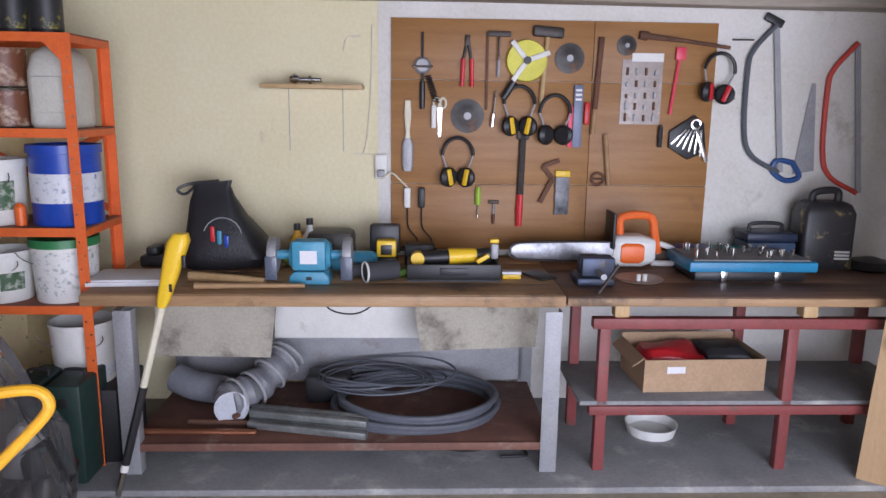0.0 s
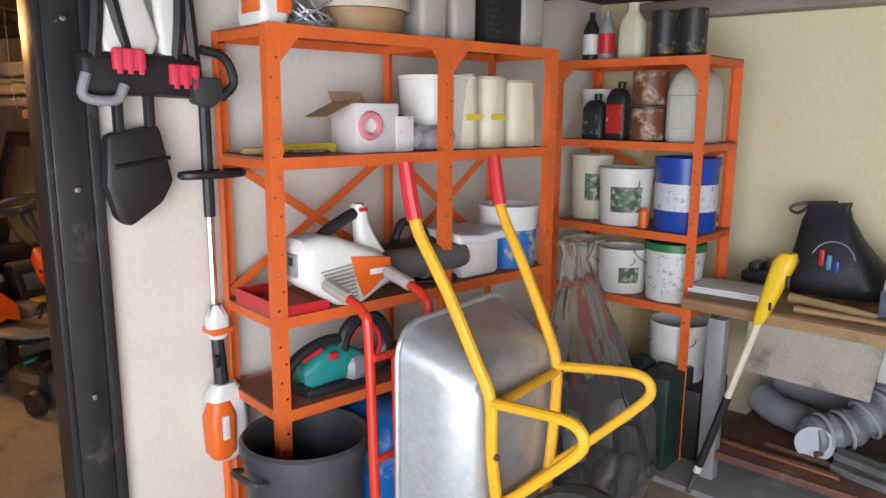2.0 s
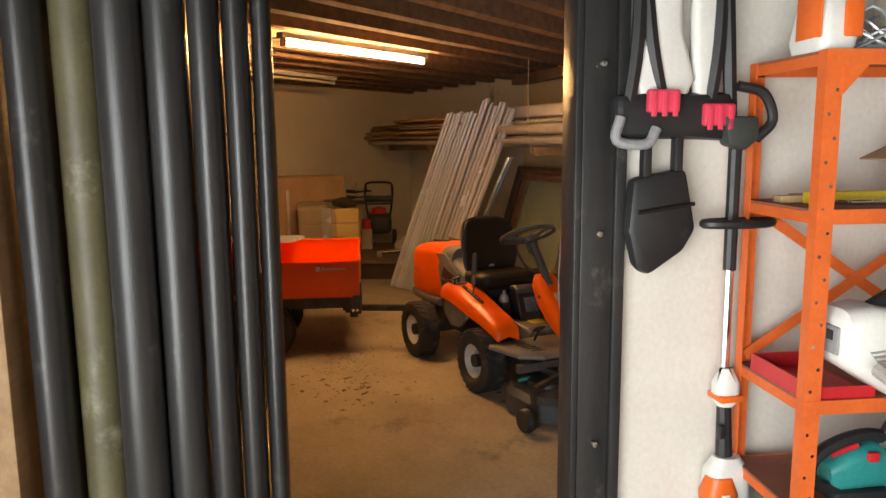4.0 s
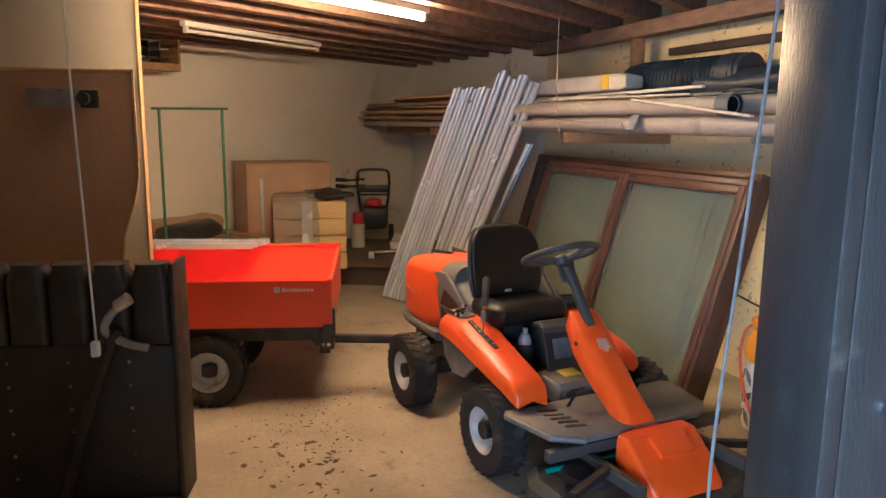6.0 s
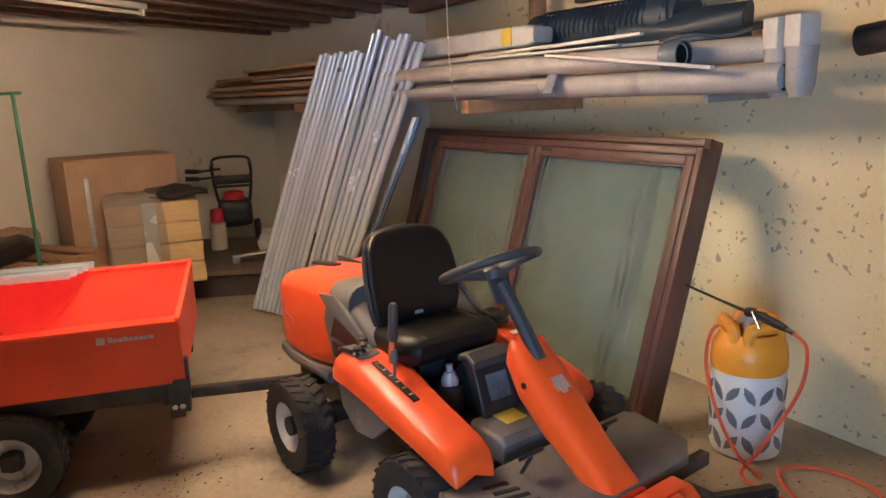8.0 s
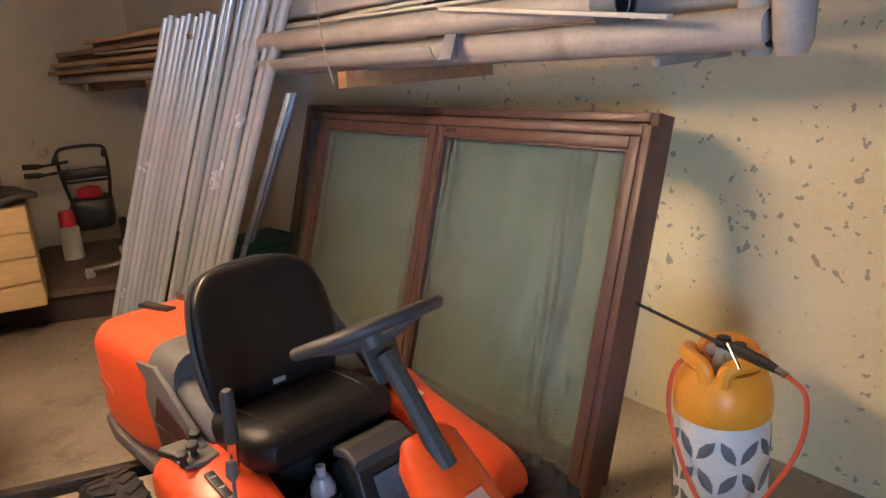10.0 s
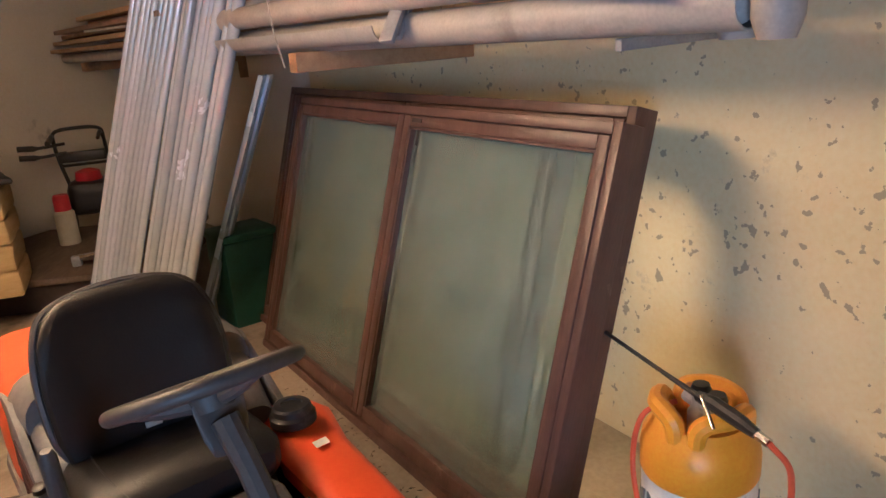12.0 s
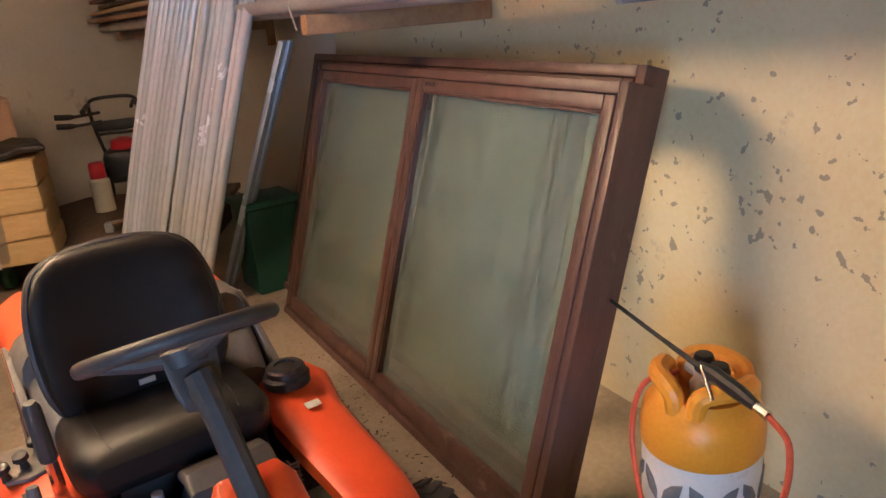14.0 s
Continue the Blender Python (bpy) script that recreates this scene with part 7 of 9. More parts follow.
# ---- string trimmer, harness and pole tool on the wall ----
t = thing("pole_trimmer", B @ pose(-1.82, -2.53, 0), "battery pole trimmer hung on the wall, white, orange and black", "trimmer")
part("shaft", sweep([(0, 0, 1.24), (0, 0, 0.92)], 0.013), CHROME, t)
part("upper_sleeve", sweep([(0, 0, 1.24), (0, 0, 1.62)], 0.018), BLACK, t)
part("loop_handle", sweep([(0.03 + 0.035 * math.cos(a), 0.10 * math.sin(a), 1.375) for a in [math.tau * k / 28 for k in range(28)]], 0.013, 8, True), BLACK, t)
part("collar", loft([[(x, y, z) for x, y in rrect(0.01, 0, 0.06 * f, 0.07 * f, 0.02, 3)] for z, f in ((0.85, 0.7), (0.87, 1), (0.92, 1), (0.96, 0.5))]), WHITEPL, t)
part("collar_band", box(-0.025, 0.048, -0.036, 0.036, 0.868, 0.888, 0.005), SAW_OR, t)
part("rear_sleeve", sweep([(0.005, 0, 0.86), (0.01, 0.005, 0.70)], [0.02, 0.024]), BLACK, t)
hd = part("motor_head", loft([[(x, y, z) for x, y in rrect(0.015, 0.01, 0.085 * f, 0.14 * g, 0.03, 4)] for z, f, g in ((0.44, 0.6, 0.55), (0.47, 0.9, 0.85), (0.56, 1, 1), (0.66, 0.95, 0.9), (0.70, 0.7, 0.55))]), WHITEPL, t)
part("orange_cover", loft([[(x, y, z) for x, y in rrect(0.03, -0.02, 0.085 * f, 0.10 * g, 0.03, 4)] for z, f, g in ((0.455, 0.7, 0.6), (0.48, 1, 0.9), (0.60, 1, 1), (0.65, 0.8, 0.7))]), SAW_OR, hd)
part("window", box(0.071, 0.077, -0.035, -0.01, 0.53, 0.61, 0.003), WHITEPL, hd)
part("trigger", box(0.02, 0.04, -0.03, -0.012, 0.76, 0.80, 0.004), BLACK, t)
part("lower_pipe", sweep([(0, 0.015, 0.45), (0, 0.02, 0.0)], 0.014), SAW_OR, t)
part("hook", sweep([(-0.055, 0, 1.60), (0.0, 0, 1.60)], 0.008), IRON, t)
t = thing("white_guard", B @ pose(-1.86, -2.75, 0), "white plastic trimmer guard hung on the wall", "guard")
part("guard", loft([[(x, y, z) for x, y in rrect(0.03, 0, 0.05, w, 0.02, 3)] for z, w in ((1.72, 0.14), (1.76, 0.18), (1.88, 0.10), (2.05, 0.09))]), WHITEPL, t)
part("guard_fin", loft([[(x, y, z) for x, y in rrect(0.03, 0.12, 0.04, w, 0.018, 3)] for z, w in ((1.70, 0.05), (1.80, 0.07), (1.92, 0.08), (2.05, 0.07))]), WHITEPL, t)
t = thing("harness", B @ pose(-1.87, -2.72, 0), "black brush-cutter harness with pink buckles hung by its straps", "harness")
part("waist_belt", rough(cut(box(0.02, 0.07, -0.17, 0.17, 1.60, 1.72, 0.02), 2), 0.012, 9, 2), BLACK, t)
for y, dy in ((-0.13, 0.02), (-0.02, -0.05), (0.10, 0.02), (0.17, -0.02)):
    part("strap", sweep(curve([(0.05, y, 1.66), (0.06, y + dy, 1.85), (0.045, y + dy * 1.5, 2.11)], 5), [0.018] * 11, 6), BLACK, t)
for y, z in ((-0.045, 1.70), (0.115, 1.665)):
    b = part("buckle", box(0.07, 0.095, y - 0.045, y + 0.045, z - 0.03, z + 0.03, 0.008), PINK, t, "pink plastic buckle")
    for k in range(3):
        part("buckle_tooth", box(0.095, 0.10, y - 0.04 + 0.03 * k, y - 0.025 + 0.03 * k, z - 0.04, z + 0.025, 0.002), PINK, b)
part("clip", sweep(curve([(0.08, -0.16, 1.66), (0.08, -0.17, 1.60), (0.085, -0.09, 1.59), (0.08, -0.06, 1.63)], 5), 0.014), GREYSTEEL, t)
part("hook_block", prism([(0.125, 1.66), (0.225, 1.66), (0.23, 1.60), (0.19, 1.57), (0.14, 1.585)], 0.05, 0.10, "X", 0.008), mat("dark green grey block", (0.05, 0.055, 0.05), None, 0.5), t)
part("hook_loop", sweep(curve([(0.08, 0.17, 1.74), (0.09, 0.24, 1.72), (0.09, 0.27, 1.65), (0.08, 0.23, 1.60)], 5), 0.014), BLACK, t)
pad = part("hip_pad", prism([(-0.115, 1.50), (0.04, 1.525), (0.075, 1.36), (0.04, 1.30), (-0.06, 1.235), (-0.10, 1.26), (-0.125, 1.36)], 0.02, 0.07, "X", 0.018), BLACK, t, "black hip pad plate")
part("pad_ridge", sweep([(0.075, -0.10, 1.41), (0.075, 0.06, 1.43)], 0.006), VINYL, pad)
for y in (-0.07, 0.02):
    part("pad_strap", box(0.03, 0.06, y - 0.012, y + 0.012, 1.50, 1.62, 0.004), BLACK, t)

# ---- workbenches ----
t = thing("workbench", at(0, 0), "long workbench with oily wooden top on grey steel legs", "workbench")
for k in range(4):
    part("plank", box(-1.04, 0.875, -0.82 + 0.195 * k, -0.627 + 0.195 * k, 0.775, 0.81, 0.004), BENCHWOOD, t, "oily stained bench plank")
part("front_board", box(-1.04, 0.875, -0.832, -0.8205, 0.762, 0.807, 0.004), BENCHWOOD, t)
for u in (-0.93, 0.80):
    for v in (0.80, 0.10):
        part("leg", join(box(u, u + 0.07, -v, -v + 0.006, 0.03, 0.734, 0.001), box(u + 0.064, u + 0.07, -v + 0.007, -v + 0.06, 0.03, 0.734, 0.001)), GREYSTEEL, t, "grey slotted steel leg")
part("end_rail", box(-0.93, -0.90, -0.79, -0.10, 0.70, 0.734), GREYSTEEL, t)
part("lower_shelf", box(-0.91, 0.85, -0.78, -0.10, 0.135, 0.16, 0.004), mat("red brown shelf board", (0.19, 0.085, 0.055), (0.12, 0.055, 0.04), 0.7, scale=5, bump=0.2, stain=(0.26, 0.2, 0.15), stain_amount=0.25, stain_scale=4), t)
part("shelf_edge", box(-0.91, 0.85, -0.795, -0.781, 0.128, 0.163, 0.004), bpy.data.materials["red brown shelf board"], t)
part("back_panel", box(-0.90, 0.82, -0.10, -0.09, 0.17, 0.42), GREYSTEEL, t)
part("back_rail", box(-0.90, 0.82, -0.102, -0.07, 0.42, 0.44, 0.003), WOOD, t)
STAINED = mat("stained cream panel", (0.42, 0.39, 0.31), (0.33, 0.30, 0.24), 0.7, scale=4, bump=0.15, stain=(0.13, 0.11, 0.09), stain_amount=0.36, stain_scale=4)
part("drop_panel", loft([[(-0.86, -0.5, 0.773), (-0.33, -0.5, 0.773), (-0.33, -0.485, 0.773), (-0.86, -0.485, 0.773)], [(-0.88, -0.52, 0.45), (-0.37, -0.52, 0.44), (-0.37, -0.505, 0.44), (-0.88, -0.505, 0.45)]]), STAINED, t, "stained cream panel under the top")
part("drop_panel", loft([[(0.25, -0.5, 0.773), (0.84, -0.5, 0.773), (0.84, -0.485, 0.773), (0.25, -0.485, 0.773)], [(0.30, -0.52, 0.47), (0.81, -0.52, 0.49), (0.81, -0.505, 0.49), (0.30, -0.505, 0.47)]]), STAINED, t, "stained cream panel under the top")
# added board: its white stands for the brightly lit wall seen under the top
part("white_panel", box(-0.40, 0.34, -0.26, -0.252, 0.445, 0.772, 0.002), WHITEPL, t, "added white board standing for the lit wall behind the drop panels")
part("hanging_wire", sweep(curve([(-0.14, -0.60, 0.775), (-0.10, -0.60, 0.69), (0.0, -0.60, 0.665), (0.08, -0.60, 0.70), (0.12, -0.60, 0.775)], 6), 0.004, 6), BLACK, t)

t = thing("red_workbench", at(0, 0), "red steel framed bench with a worn dark wooden top", "workbench")
for k in range(3):
    part("plank", box(0.885, 2.62, -0.80 + 0.25 * k, -0.552 + 0.25 * k, 0.76, 0.80, 0.005), mat("dark worn bench top", (0.24, 0.125, 0.07), (0.15, 0.075, 0.045), 0.5, scale=4, stretch=(0.6, 6, 6), bump=0.2, stain=(0.05, 0.03, 0.02), stain_amount=0.3, stain_scale=3) if k == 0 else bpy.data.materials["dark worn bench top"], t)
part("front_board", box(0.885, 2.62, -0.815, -0.801, 0.762, 0.797, 0.004), BENCHWOOD, t)
for u in (1.03, 1.82, 2.42):
    part("post", box(u, u + 0.045, -0.79, -0.745, 0.03, 0.66 if u < 2 else 0.66, 0.003), REDSTEEL, t)
    part("post", box(u - 0.02, u + 0.025, -0.345, -0.30, 0.03, 0.755, 0.003), REDSTEEL, t)
part("rail", box(1.00, 2.46, -0.795, -0.75, 0.66, 0.705, 0.003), REDSTEEL, t)
part("rail", box(1.0, 2.46, -0.345, -0.30, 0.70, 0.74, 0.003), REDSTEEL, t)
for u in (1.03, 1.82, 2.40):
    part("block", box(u + 0.06, u + 0.12, -0.78, -0.72, 0.706, 0.759, 0.003), PALEWOOD, t)
part("rail", box(1.00, 2.46, -0.80, -0.755, 0.285, 0.325, 0.003), REDSTEEL, t)
part("shelf", box(0.96, 2.50, -0.79, -0.30, 0.326, 0.345, 0.003), SLAB, t)

# carton under the red bench
t = thing("open_carton", at(1.52, 0.53, 0.3455, 2), "long open cardboard box with red and black cloth inside", "box")
part("front", box(-0.27, 0.27, -0.16, -0.156, 0, 0.145), CARD, t)
part("back", box(-0.27, 0.27, 0.156, 0.16, 0, 0.17), CARD, t)
for s in (-1, 1):
    part("end", box(s * 0.268 - 0.002, s * 0.268 + 0.002, -0.155, 0.155, 0, 0.15), CARD, t)
part("bottom", box(-0.266, 0.266, -0.155, 0.155, 0, 0.003), CARD, t)
part("flap", moved(box(-0.06, 0.0, -0.15, 0.15, -0.002, 0.002), pose(-0.27, 0, 0.15, 0, -35, 0)), CARD, t)
part("label", box(-0.17, -0.09, -0.163, -0.160, 0.085, 0.115), PAPER, t)
solid("red_cloth", rough(cut(box(-0.13, 0.13, -0.12, 0.12, 0, 0.15, 0.05), 2), 0.03, 8, 3), REDPL, at(1.42, 0.53, 0.349), "red cloth in the cardboard box", "cloth")
solid("black_cloth", rough(cut(box(-0.12, 0.12, -0.12, 0.12, 0, 0.16, 0.05), 2), 0.03, 8, 6), BLACK, at(1.66, 0.52, 0.349), "black cloth in the cardboard box", "cloth")
tub(at(1.40, 0.42, 0.03), 0.12, 0.05, WHITEPL, "white plastic bowl on the slab under the bench", handle=False, name="bowl", category="bowl")

# under the long bench
SH = 0.161
t = thing("duct_elbow", at(-0.66, 0.40, SH), "grey plastic duct elbow lying under the bench", "duct")
part("duct", sweep(curve([(-0.20, 0.10, 0.10), (-0.10, 0.06, 0.075), (0.06, 0.0, 0.07), (0.12, -0.16, 0.07)], 6), 0.068, 18), mat("blue grey duct", (0.17, 0.175, 0.20), (0.25, 0.25, 0.27), 0.5), t)
part("collar", sweep([(0.11, -0.13, 0.075), (0.13, -0.20, 0.075)], 0.075, 20), mat("pale grey collar", (0.50, 0.52, 0.56), None, 0.5), t)
t = thing("flexible_duct", at(-0.42, 0.42, SH), "ribbed grey flexible duct folded under the bench", "duct")
pts = curve([(-0.14, -0.14, 0.09), (-0.04, -0.02, 0.11), (0.06, 0.10, 0.19), (0.09, 0.14, 0.22)], 10)
part("duct", sweep(pts, [0.075 + 0.009 * math.sin(k * 1.25) for k in range(len(pts))], 16), mat("ribbed grey duct", (0.15, 0.15, 0.165), (0.24, 0.24, 0.25), 0.5), t)
for k in range(5):
    q = pts[3 + 6 * k]
    d = (pts[4 + 6 * k if 4 + 6 * k < len(pts) else -1] - q).normalized()
    s_ = d.orthogonal().normalized()
    w_ = d.cross(s_)
    part("rib", sweep([q + 0.084 * (s_ * math.cos(a) + w_ * math.sin(a)) for a in [math.tau * j / 20 for j in range(20)]], 0.008, 6, True), mat("pale rib", (0.36, 0.36, 0.37), None, 0.5) if k == 0 else bpy.data.materials["pale rib"], t)
for k in range(5):
    solid("aluminium_profile", beam((-0.26, -0.02 - 0.045 * (k % 3), 0.02 + 0.034 * (k // 3)), (0.26, -0.14 - 0.045 * (k % 3), 0.02 + 0.034 * (k // 3)), 0.036, 0.03, 0.003), mat("weathered aluminium", (0.30, 0.31, 0.30), (0.15, 0.16, 0.15), 0.45, 0.5, scale=12) if k == 0 else bpy.data.materials["weathered aluminium"], at(-0.19, 0.53, SH), "weathered aluminium profile stacked under the bench", "profile", "aluminium profiles")
solid("copper_pipe", sweep([(-0.28, 0, 0.014), (0.20, -0.01, 0.014)], 0.013), COPPER, at(-0.60, 0.70, SH), "copper pipe lying on the lower shelf", "pipe")
solid("iron_bar", sweep([(-0.20, 0.02, 0.013), (0.26, -0.01, 0.013)], 0.012), RUST, at(-0.52, 0.62, SH), "rusty iron bar lying on the lower shelf", "bar")
solid("iron_clamp", join(sweep([(-0.1, 0, 0.02), (0.12, 0.03, 0.02)], 0.015), sweep([(-0.02, -0.05, 0.018), (0.06, 0.08, 0.02)], 0.012)), RUST, at(-0.50, 0.56, SH + 0.02), "rusty clamp lying on iron bars", "clamp")
random.seed(21)
t = thing("cable_coil", at(0.27, 0.44, SH), "big coil of grey armoured cable under the bench", "cable")
for k in range(4):
    r = 0.37 + 0.02 * (k % 2) - 0.01 * k
    part("turn", sweep([(r * math.cos(a) + 0.006 * k, r * 0.78 * math.sin(a), 0.016 + 0.02 * k + 0.004 * math.sin(3 * a + k)) for a in [math.tau * j / 48 for j in range(48)]], 0.015, 8, True), mat("grey cable sheath", (0.12, 0.13, 0.15), (0.085, 0.09, 0.105), 0.5) if k == 0 else bpy.data.materials["grey cable sheath"], t)
t = thing("wire_coil", at(0.12, 0.36, SH + 0.09), "loose coil of thin grey wire lying on the cable", "wire")
for k in range(7):
    r = 0.17 + 0.10 * random.random()
    cx, cy = 0.05 * random.uniform(-1, 1), 0.03 * random.uniform(-1, 1)
    part("turn", sweep([(cx + r * 1.2 * math.cos(a), cy + r * 0.7 * math.sin(a), 0.01 + 0.008 * k + 0.01 * math.sin(2 * a + k)) for a in [math.tau * j / 36 for j in range(36)]], 0.005, 6, True), bpy.data.materials["grey cable sheath"], t)
solid("loose_cable", sweep(curve([(-0.35, 0.0, 0.008), (-0.1, 0.05, 0.008), (0.15, -0.02, 0.008), (0.35, 0.04, 0.008), (0.42, -0.06, 0.008), (0.30, -0.08, 0.008)], 8), 0.006, 6), BLACK, at(0.35, 0.60, 0.03), "black cable lying on the slab under the bench", "cable")
solid("dark_box", rough(cut(box(-0.1, 0.1, -0.08, 0.08, 0, 0.13, 0.02), 1), 0.01, 8), BLACK, at(-0.14, 0.30, SH), "small dark box under the bench", "box")

# ---- wall shelf, board and hanging tools ----
t = thing("wall_shelf", at(-0.215, 0.0, 1.63), "small pine wall shelf on wire brackets", "shelf")
part("board", box(-0.235, 0.235, -0.17, -0.001, -0.012, 0.008, 0.002), PALEWOOD, t)
for x in (-0.13, 0.13):
    part("bracket", sweep([(x, -0.15, -0.013), (x, -0.004, -0.013), (x, -0.004, -0.31)], 0.0018, 6), GREYSTEEL, t)
t = thing("tow_ball", at(-0.27, 0.10, 1.6385), "chrome tow ball lying on the wall shelf", "tow ball")
part("ball", moved(lathe([(0, -0.025), (0.014, -0.02), (0.025, 0), (0.014, 0.02), (0, 0.025)], 16, "X"), pose(-0.03, 0, 0.025)), CHROME, t)
part("shank", lathe([(0, 0), (0.012, 0), (0.012, 0.04), (0.02, 0.042), (0.02, 0.055), (0.01, 0.057), (0.01, 0.10), (0, 0.10)], 14, "X"), CHROME, t, "", pose(-0.005, 0, 0.021))
t = thing("wall_socket", at(0.10, 0.0, 1.25), "old white double wall socket with plugs", "socket")
part("plate", box(-0.03, 0.03, -0.03, -0.004, -0.06, 0.06, 0.006), WHITEPL, t)
part("plug", box(-0.018, 0.018, -0.055, -0.031, -0.05, -0.015, 0.006), GREYSTEEL, t)
for k, pts in enumerate((((0.06, 0, 1.92), (0.05, 0, 1.6), (0.02, 0, 1.33), (-0.03, 0, 1.31), (0.06, 0, 1.31)), ((-0.08, 0, 1.80), (-0.06, 0, 1.86), (0.0, 0, 1.87), (-0.04, 0, 1.86)))):
    solid("wall_wire", sweep(curve([(x, -0.006, z) for x, y, z in pts], 6), 0.004, 6), CREAMPL, B, "thin painted-over wire running down the wall", "wire", "wall wires")

BRD = 0.02
t = thing("tool_board", B, "large orange-brown plywood tool board on the wall", "tool board")
for z0, z1 in ((0.835, 1.165), (1.168, 1.668), (1.671, 1.955)):
    for u0, u1 in ((0.15, 1.125), (1.128, 1.73)):
        part("sheet", box(u0, u1, -BRD, -0.0045, z0, z1, 0.0012), PLY, t)


def hung(name, u, z, label, category, group=""):
    """A thing hung on the board; its local frame has x along the wall, -y out, z up."""
    return thing(name, B @ pose(u, -BRD - 0.001, z), label, category, group)


def disc(u, z, r, label):
    t = hung("cutting_disc", u, z, label, "disc", "cutting discs")
    part("disc", lathe([(0, 0.0), (r, 0.0), (r, 0.006), (r * 0.5, 0.009), (r * 0.35, 0.014), (0, 0.014)], 32, "Y"), IRON, t, "", pose(0, 0, 0, 0, 0, 180))
    part("flange", lathe([(0, 0), (r * 0.22, 0), (r * 0.22, 0.004), (0, 0.004)], 20, "Y"), GREYSTEEL, t, "", pose(0, -0.0142, 0, 0, 0, 180))
    return t


disc(0.52, 1.50, 0.082, "dark grey cutting disc hung on the board")
disc(1.01, 1.78, 0.072, "brown-black grinding disc hung on the board")
disc(1.285, 1.845, 0.048, "small black disc hung on the board")


def earmuffs(u, z, cup, label, tilt=0):
    t = thing("ear_defenders", B @ pose(u, -BRD - 0.001, z, 0, tilt, 0), label, "ear defenders", "ear defenders")
    part("band", sweep([(0.075 * math.cos(a), -0.035, 0.10 + 0.085 * math.sin(a)) for a in [math.pi * k / 16 for k in range(17)]], [0.009] * 17, 8), BLACK, t)
    for s in (-1, 1):
        part("arm", sweep([(s * 0.075, -0.035, 0.10), (s * 0.05, -0.035, 0.03)], 0.005), GREYSTEEL, t)
        c = part("cup", moved(lathe([(0, -0.02), (0.035, -0.02), (0.048, -0.01), (0.048, 0.005), (0.03, 0.02), (0, 0.022)], 20, "X"), pose(s * 0.042, -0.05, -0.005, 0, 0, 55 * s)), BLACK, t)
        if cup is not BLACK:
            part("cup_cover", moved(box(-0.012, 0.012, -0.03, -0.022, -0.04, 0.04, 0.006), pose(s * 0.05, -0.058, -0.003, 0, 12 * s, -30 * s)), cup, c)


earmuffs(0.77, 1.46, TOOLYEL, "black and yellow ear defenders hung on the board")
earmuffs(0.945, 1.42, BLACK, "black ear defenders hung on the board")
earmuffs(0.475, 1.21, TOOLYEL, "large black and yellow ear defenders hung low on the board")
earmuffs(1.725, 1.63, REDPL, "dark red ear defenders hung at the board's edge", 8)


def handled(name, u, z, l, grip_l, head, shaft_r, grip_r, shaft_m, grip_m, label, category, tilt=0, group=""):
    """A long-handled tool hung upright: head at the top, grip at the bottom."""
    t = thing(name, B @ pose(u, -BRD - 0.001, z, 0, tilt, 0), label, category, group)
    part("shaft", sweep([(0, -0.014, 0), (0, -0.014, -l + grip_l)], shaft_r, 8), shaft_m, t)
    part("grip", sweep([(0, -0.014, -l + grip_l), (0, -0.014, -l + grip_l * 0.5), (0, -0.014, -l)], [grip_r * 0.9, grip_r, grip_r * 0.85], 10), grip_m, t)
    if head:
        part("head", moved(head, pose(0, -0.014, 0)), IRON, t)
    return t


handled("caulking_gun", 0.30, 1.89, 0.36, 0.13, None, 0.006, 0.014, IRON, BLACK, "steel caulking gun hung by its rod", "caulking gun")
t = hung("angle_gear", 0.30, 1.735, "grey metal gear drill head on the board", "tool")
part("gear", rough(lathe([(0, 0), (0.04, 0), (0.043, 0.01), (0.03, 0.03), (0, 0.03)], 16, "Y"), 0.004, 20), GREYSTEEL, t, "", pose(0, 0, 0, 0, 0, 180))
part("cross_bar", sweep([(-0.05, -0.035, -0.005), (0.05, -0.035, -0.005)], 0.006), CHROME, t)
t = hung("spring_coil", 0.325, 1.63, "black coil spring hung on the board", "spring")
part("coil", sweep([(0.016 * math.cos(k * 0.9) + 0.0006 * k, -0.02 + 0.016 * math.sin(k * 0.9), 0.06 - 0.0018 * k) for k in range(72)], 0.003, 5), BLACK, t)
part("end", box(0.02, 0.042, -0.03, -0.002, -0.19, -0.08, 0.004), WHITEPL, t)
t = hung("pliers", 0.515, 1.86, "red-handled long pliers hung on the board", "pliers")
part("jaws", box(-0.012, 0.012, -0.02, -0.004, -0.03, 0.02, 0.004), IRON, t)
for s in (-1, 1):
    part("arm", sweep([(s * 0.004, -0.012, -0.02), (s * 0.02, -0.012, -0.10)], 0.007), IRON, t)
    part("handle", sweep([(s * 0.02, -0.012, -0.09), (s * 0.024, -0.012, -0.22)], 0.011), REDPL, t)
t = hung("set_square", 0.605, 1.88, "dark iron square hung on the board", "square")
part("blade", box(0.0, 0.012, -0.012, -0.006, -0.35, 0.0), RUST, t)
part("stock", box(0.0, 0.09, -0.016, -0.004, 0.0, 0.014, 0.002), RUST, t)
handled("hammer", 0.665, 1.885, 0.20, 0.08, box(-0.055, 0.055, -0.012, 0.012, -0.01, 0.014, 0.004), 0.008, 0.009, CHROME, GREYSTEEL, "steel hammer hung on the board", "hammer")
handled("chisel", 0.655, 1.62, 0.17, 0.06, None, 0.007, 0.012, CHROME, CHROME, "bright steel chisel hung on the board", "chisel", 5)
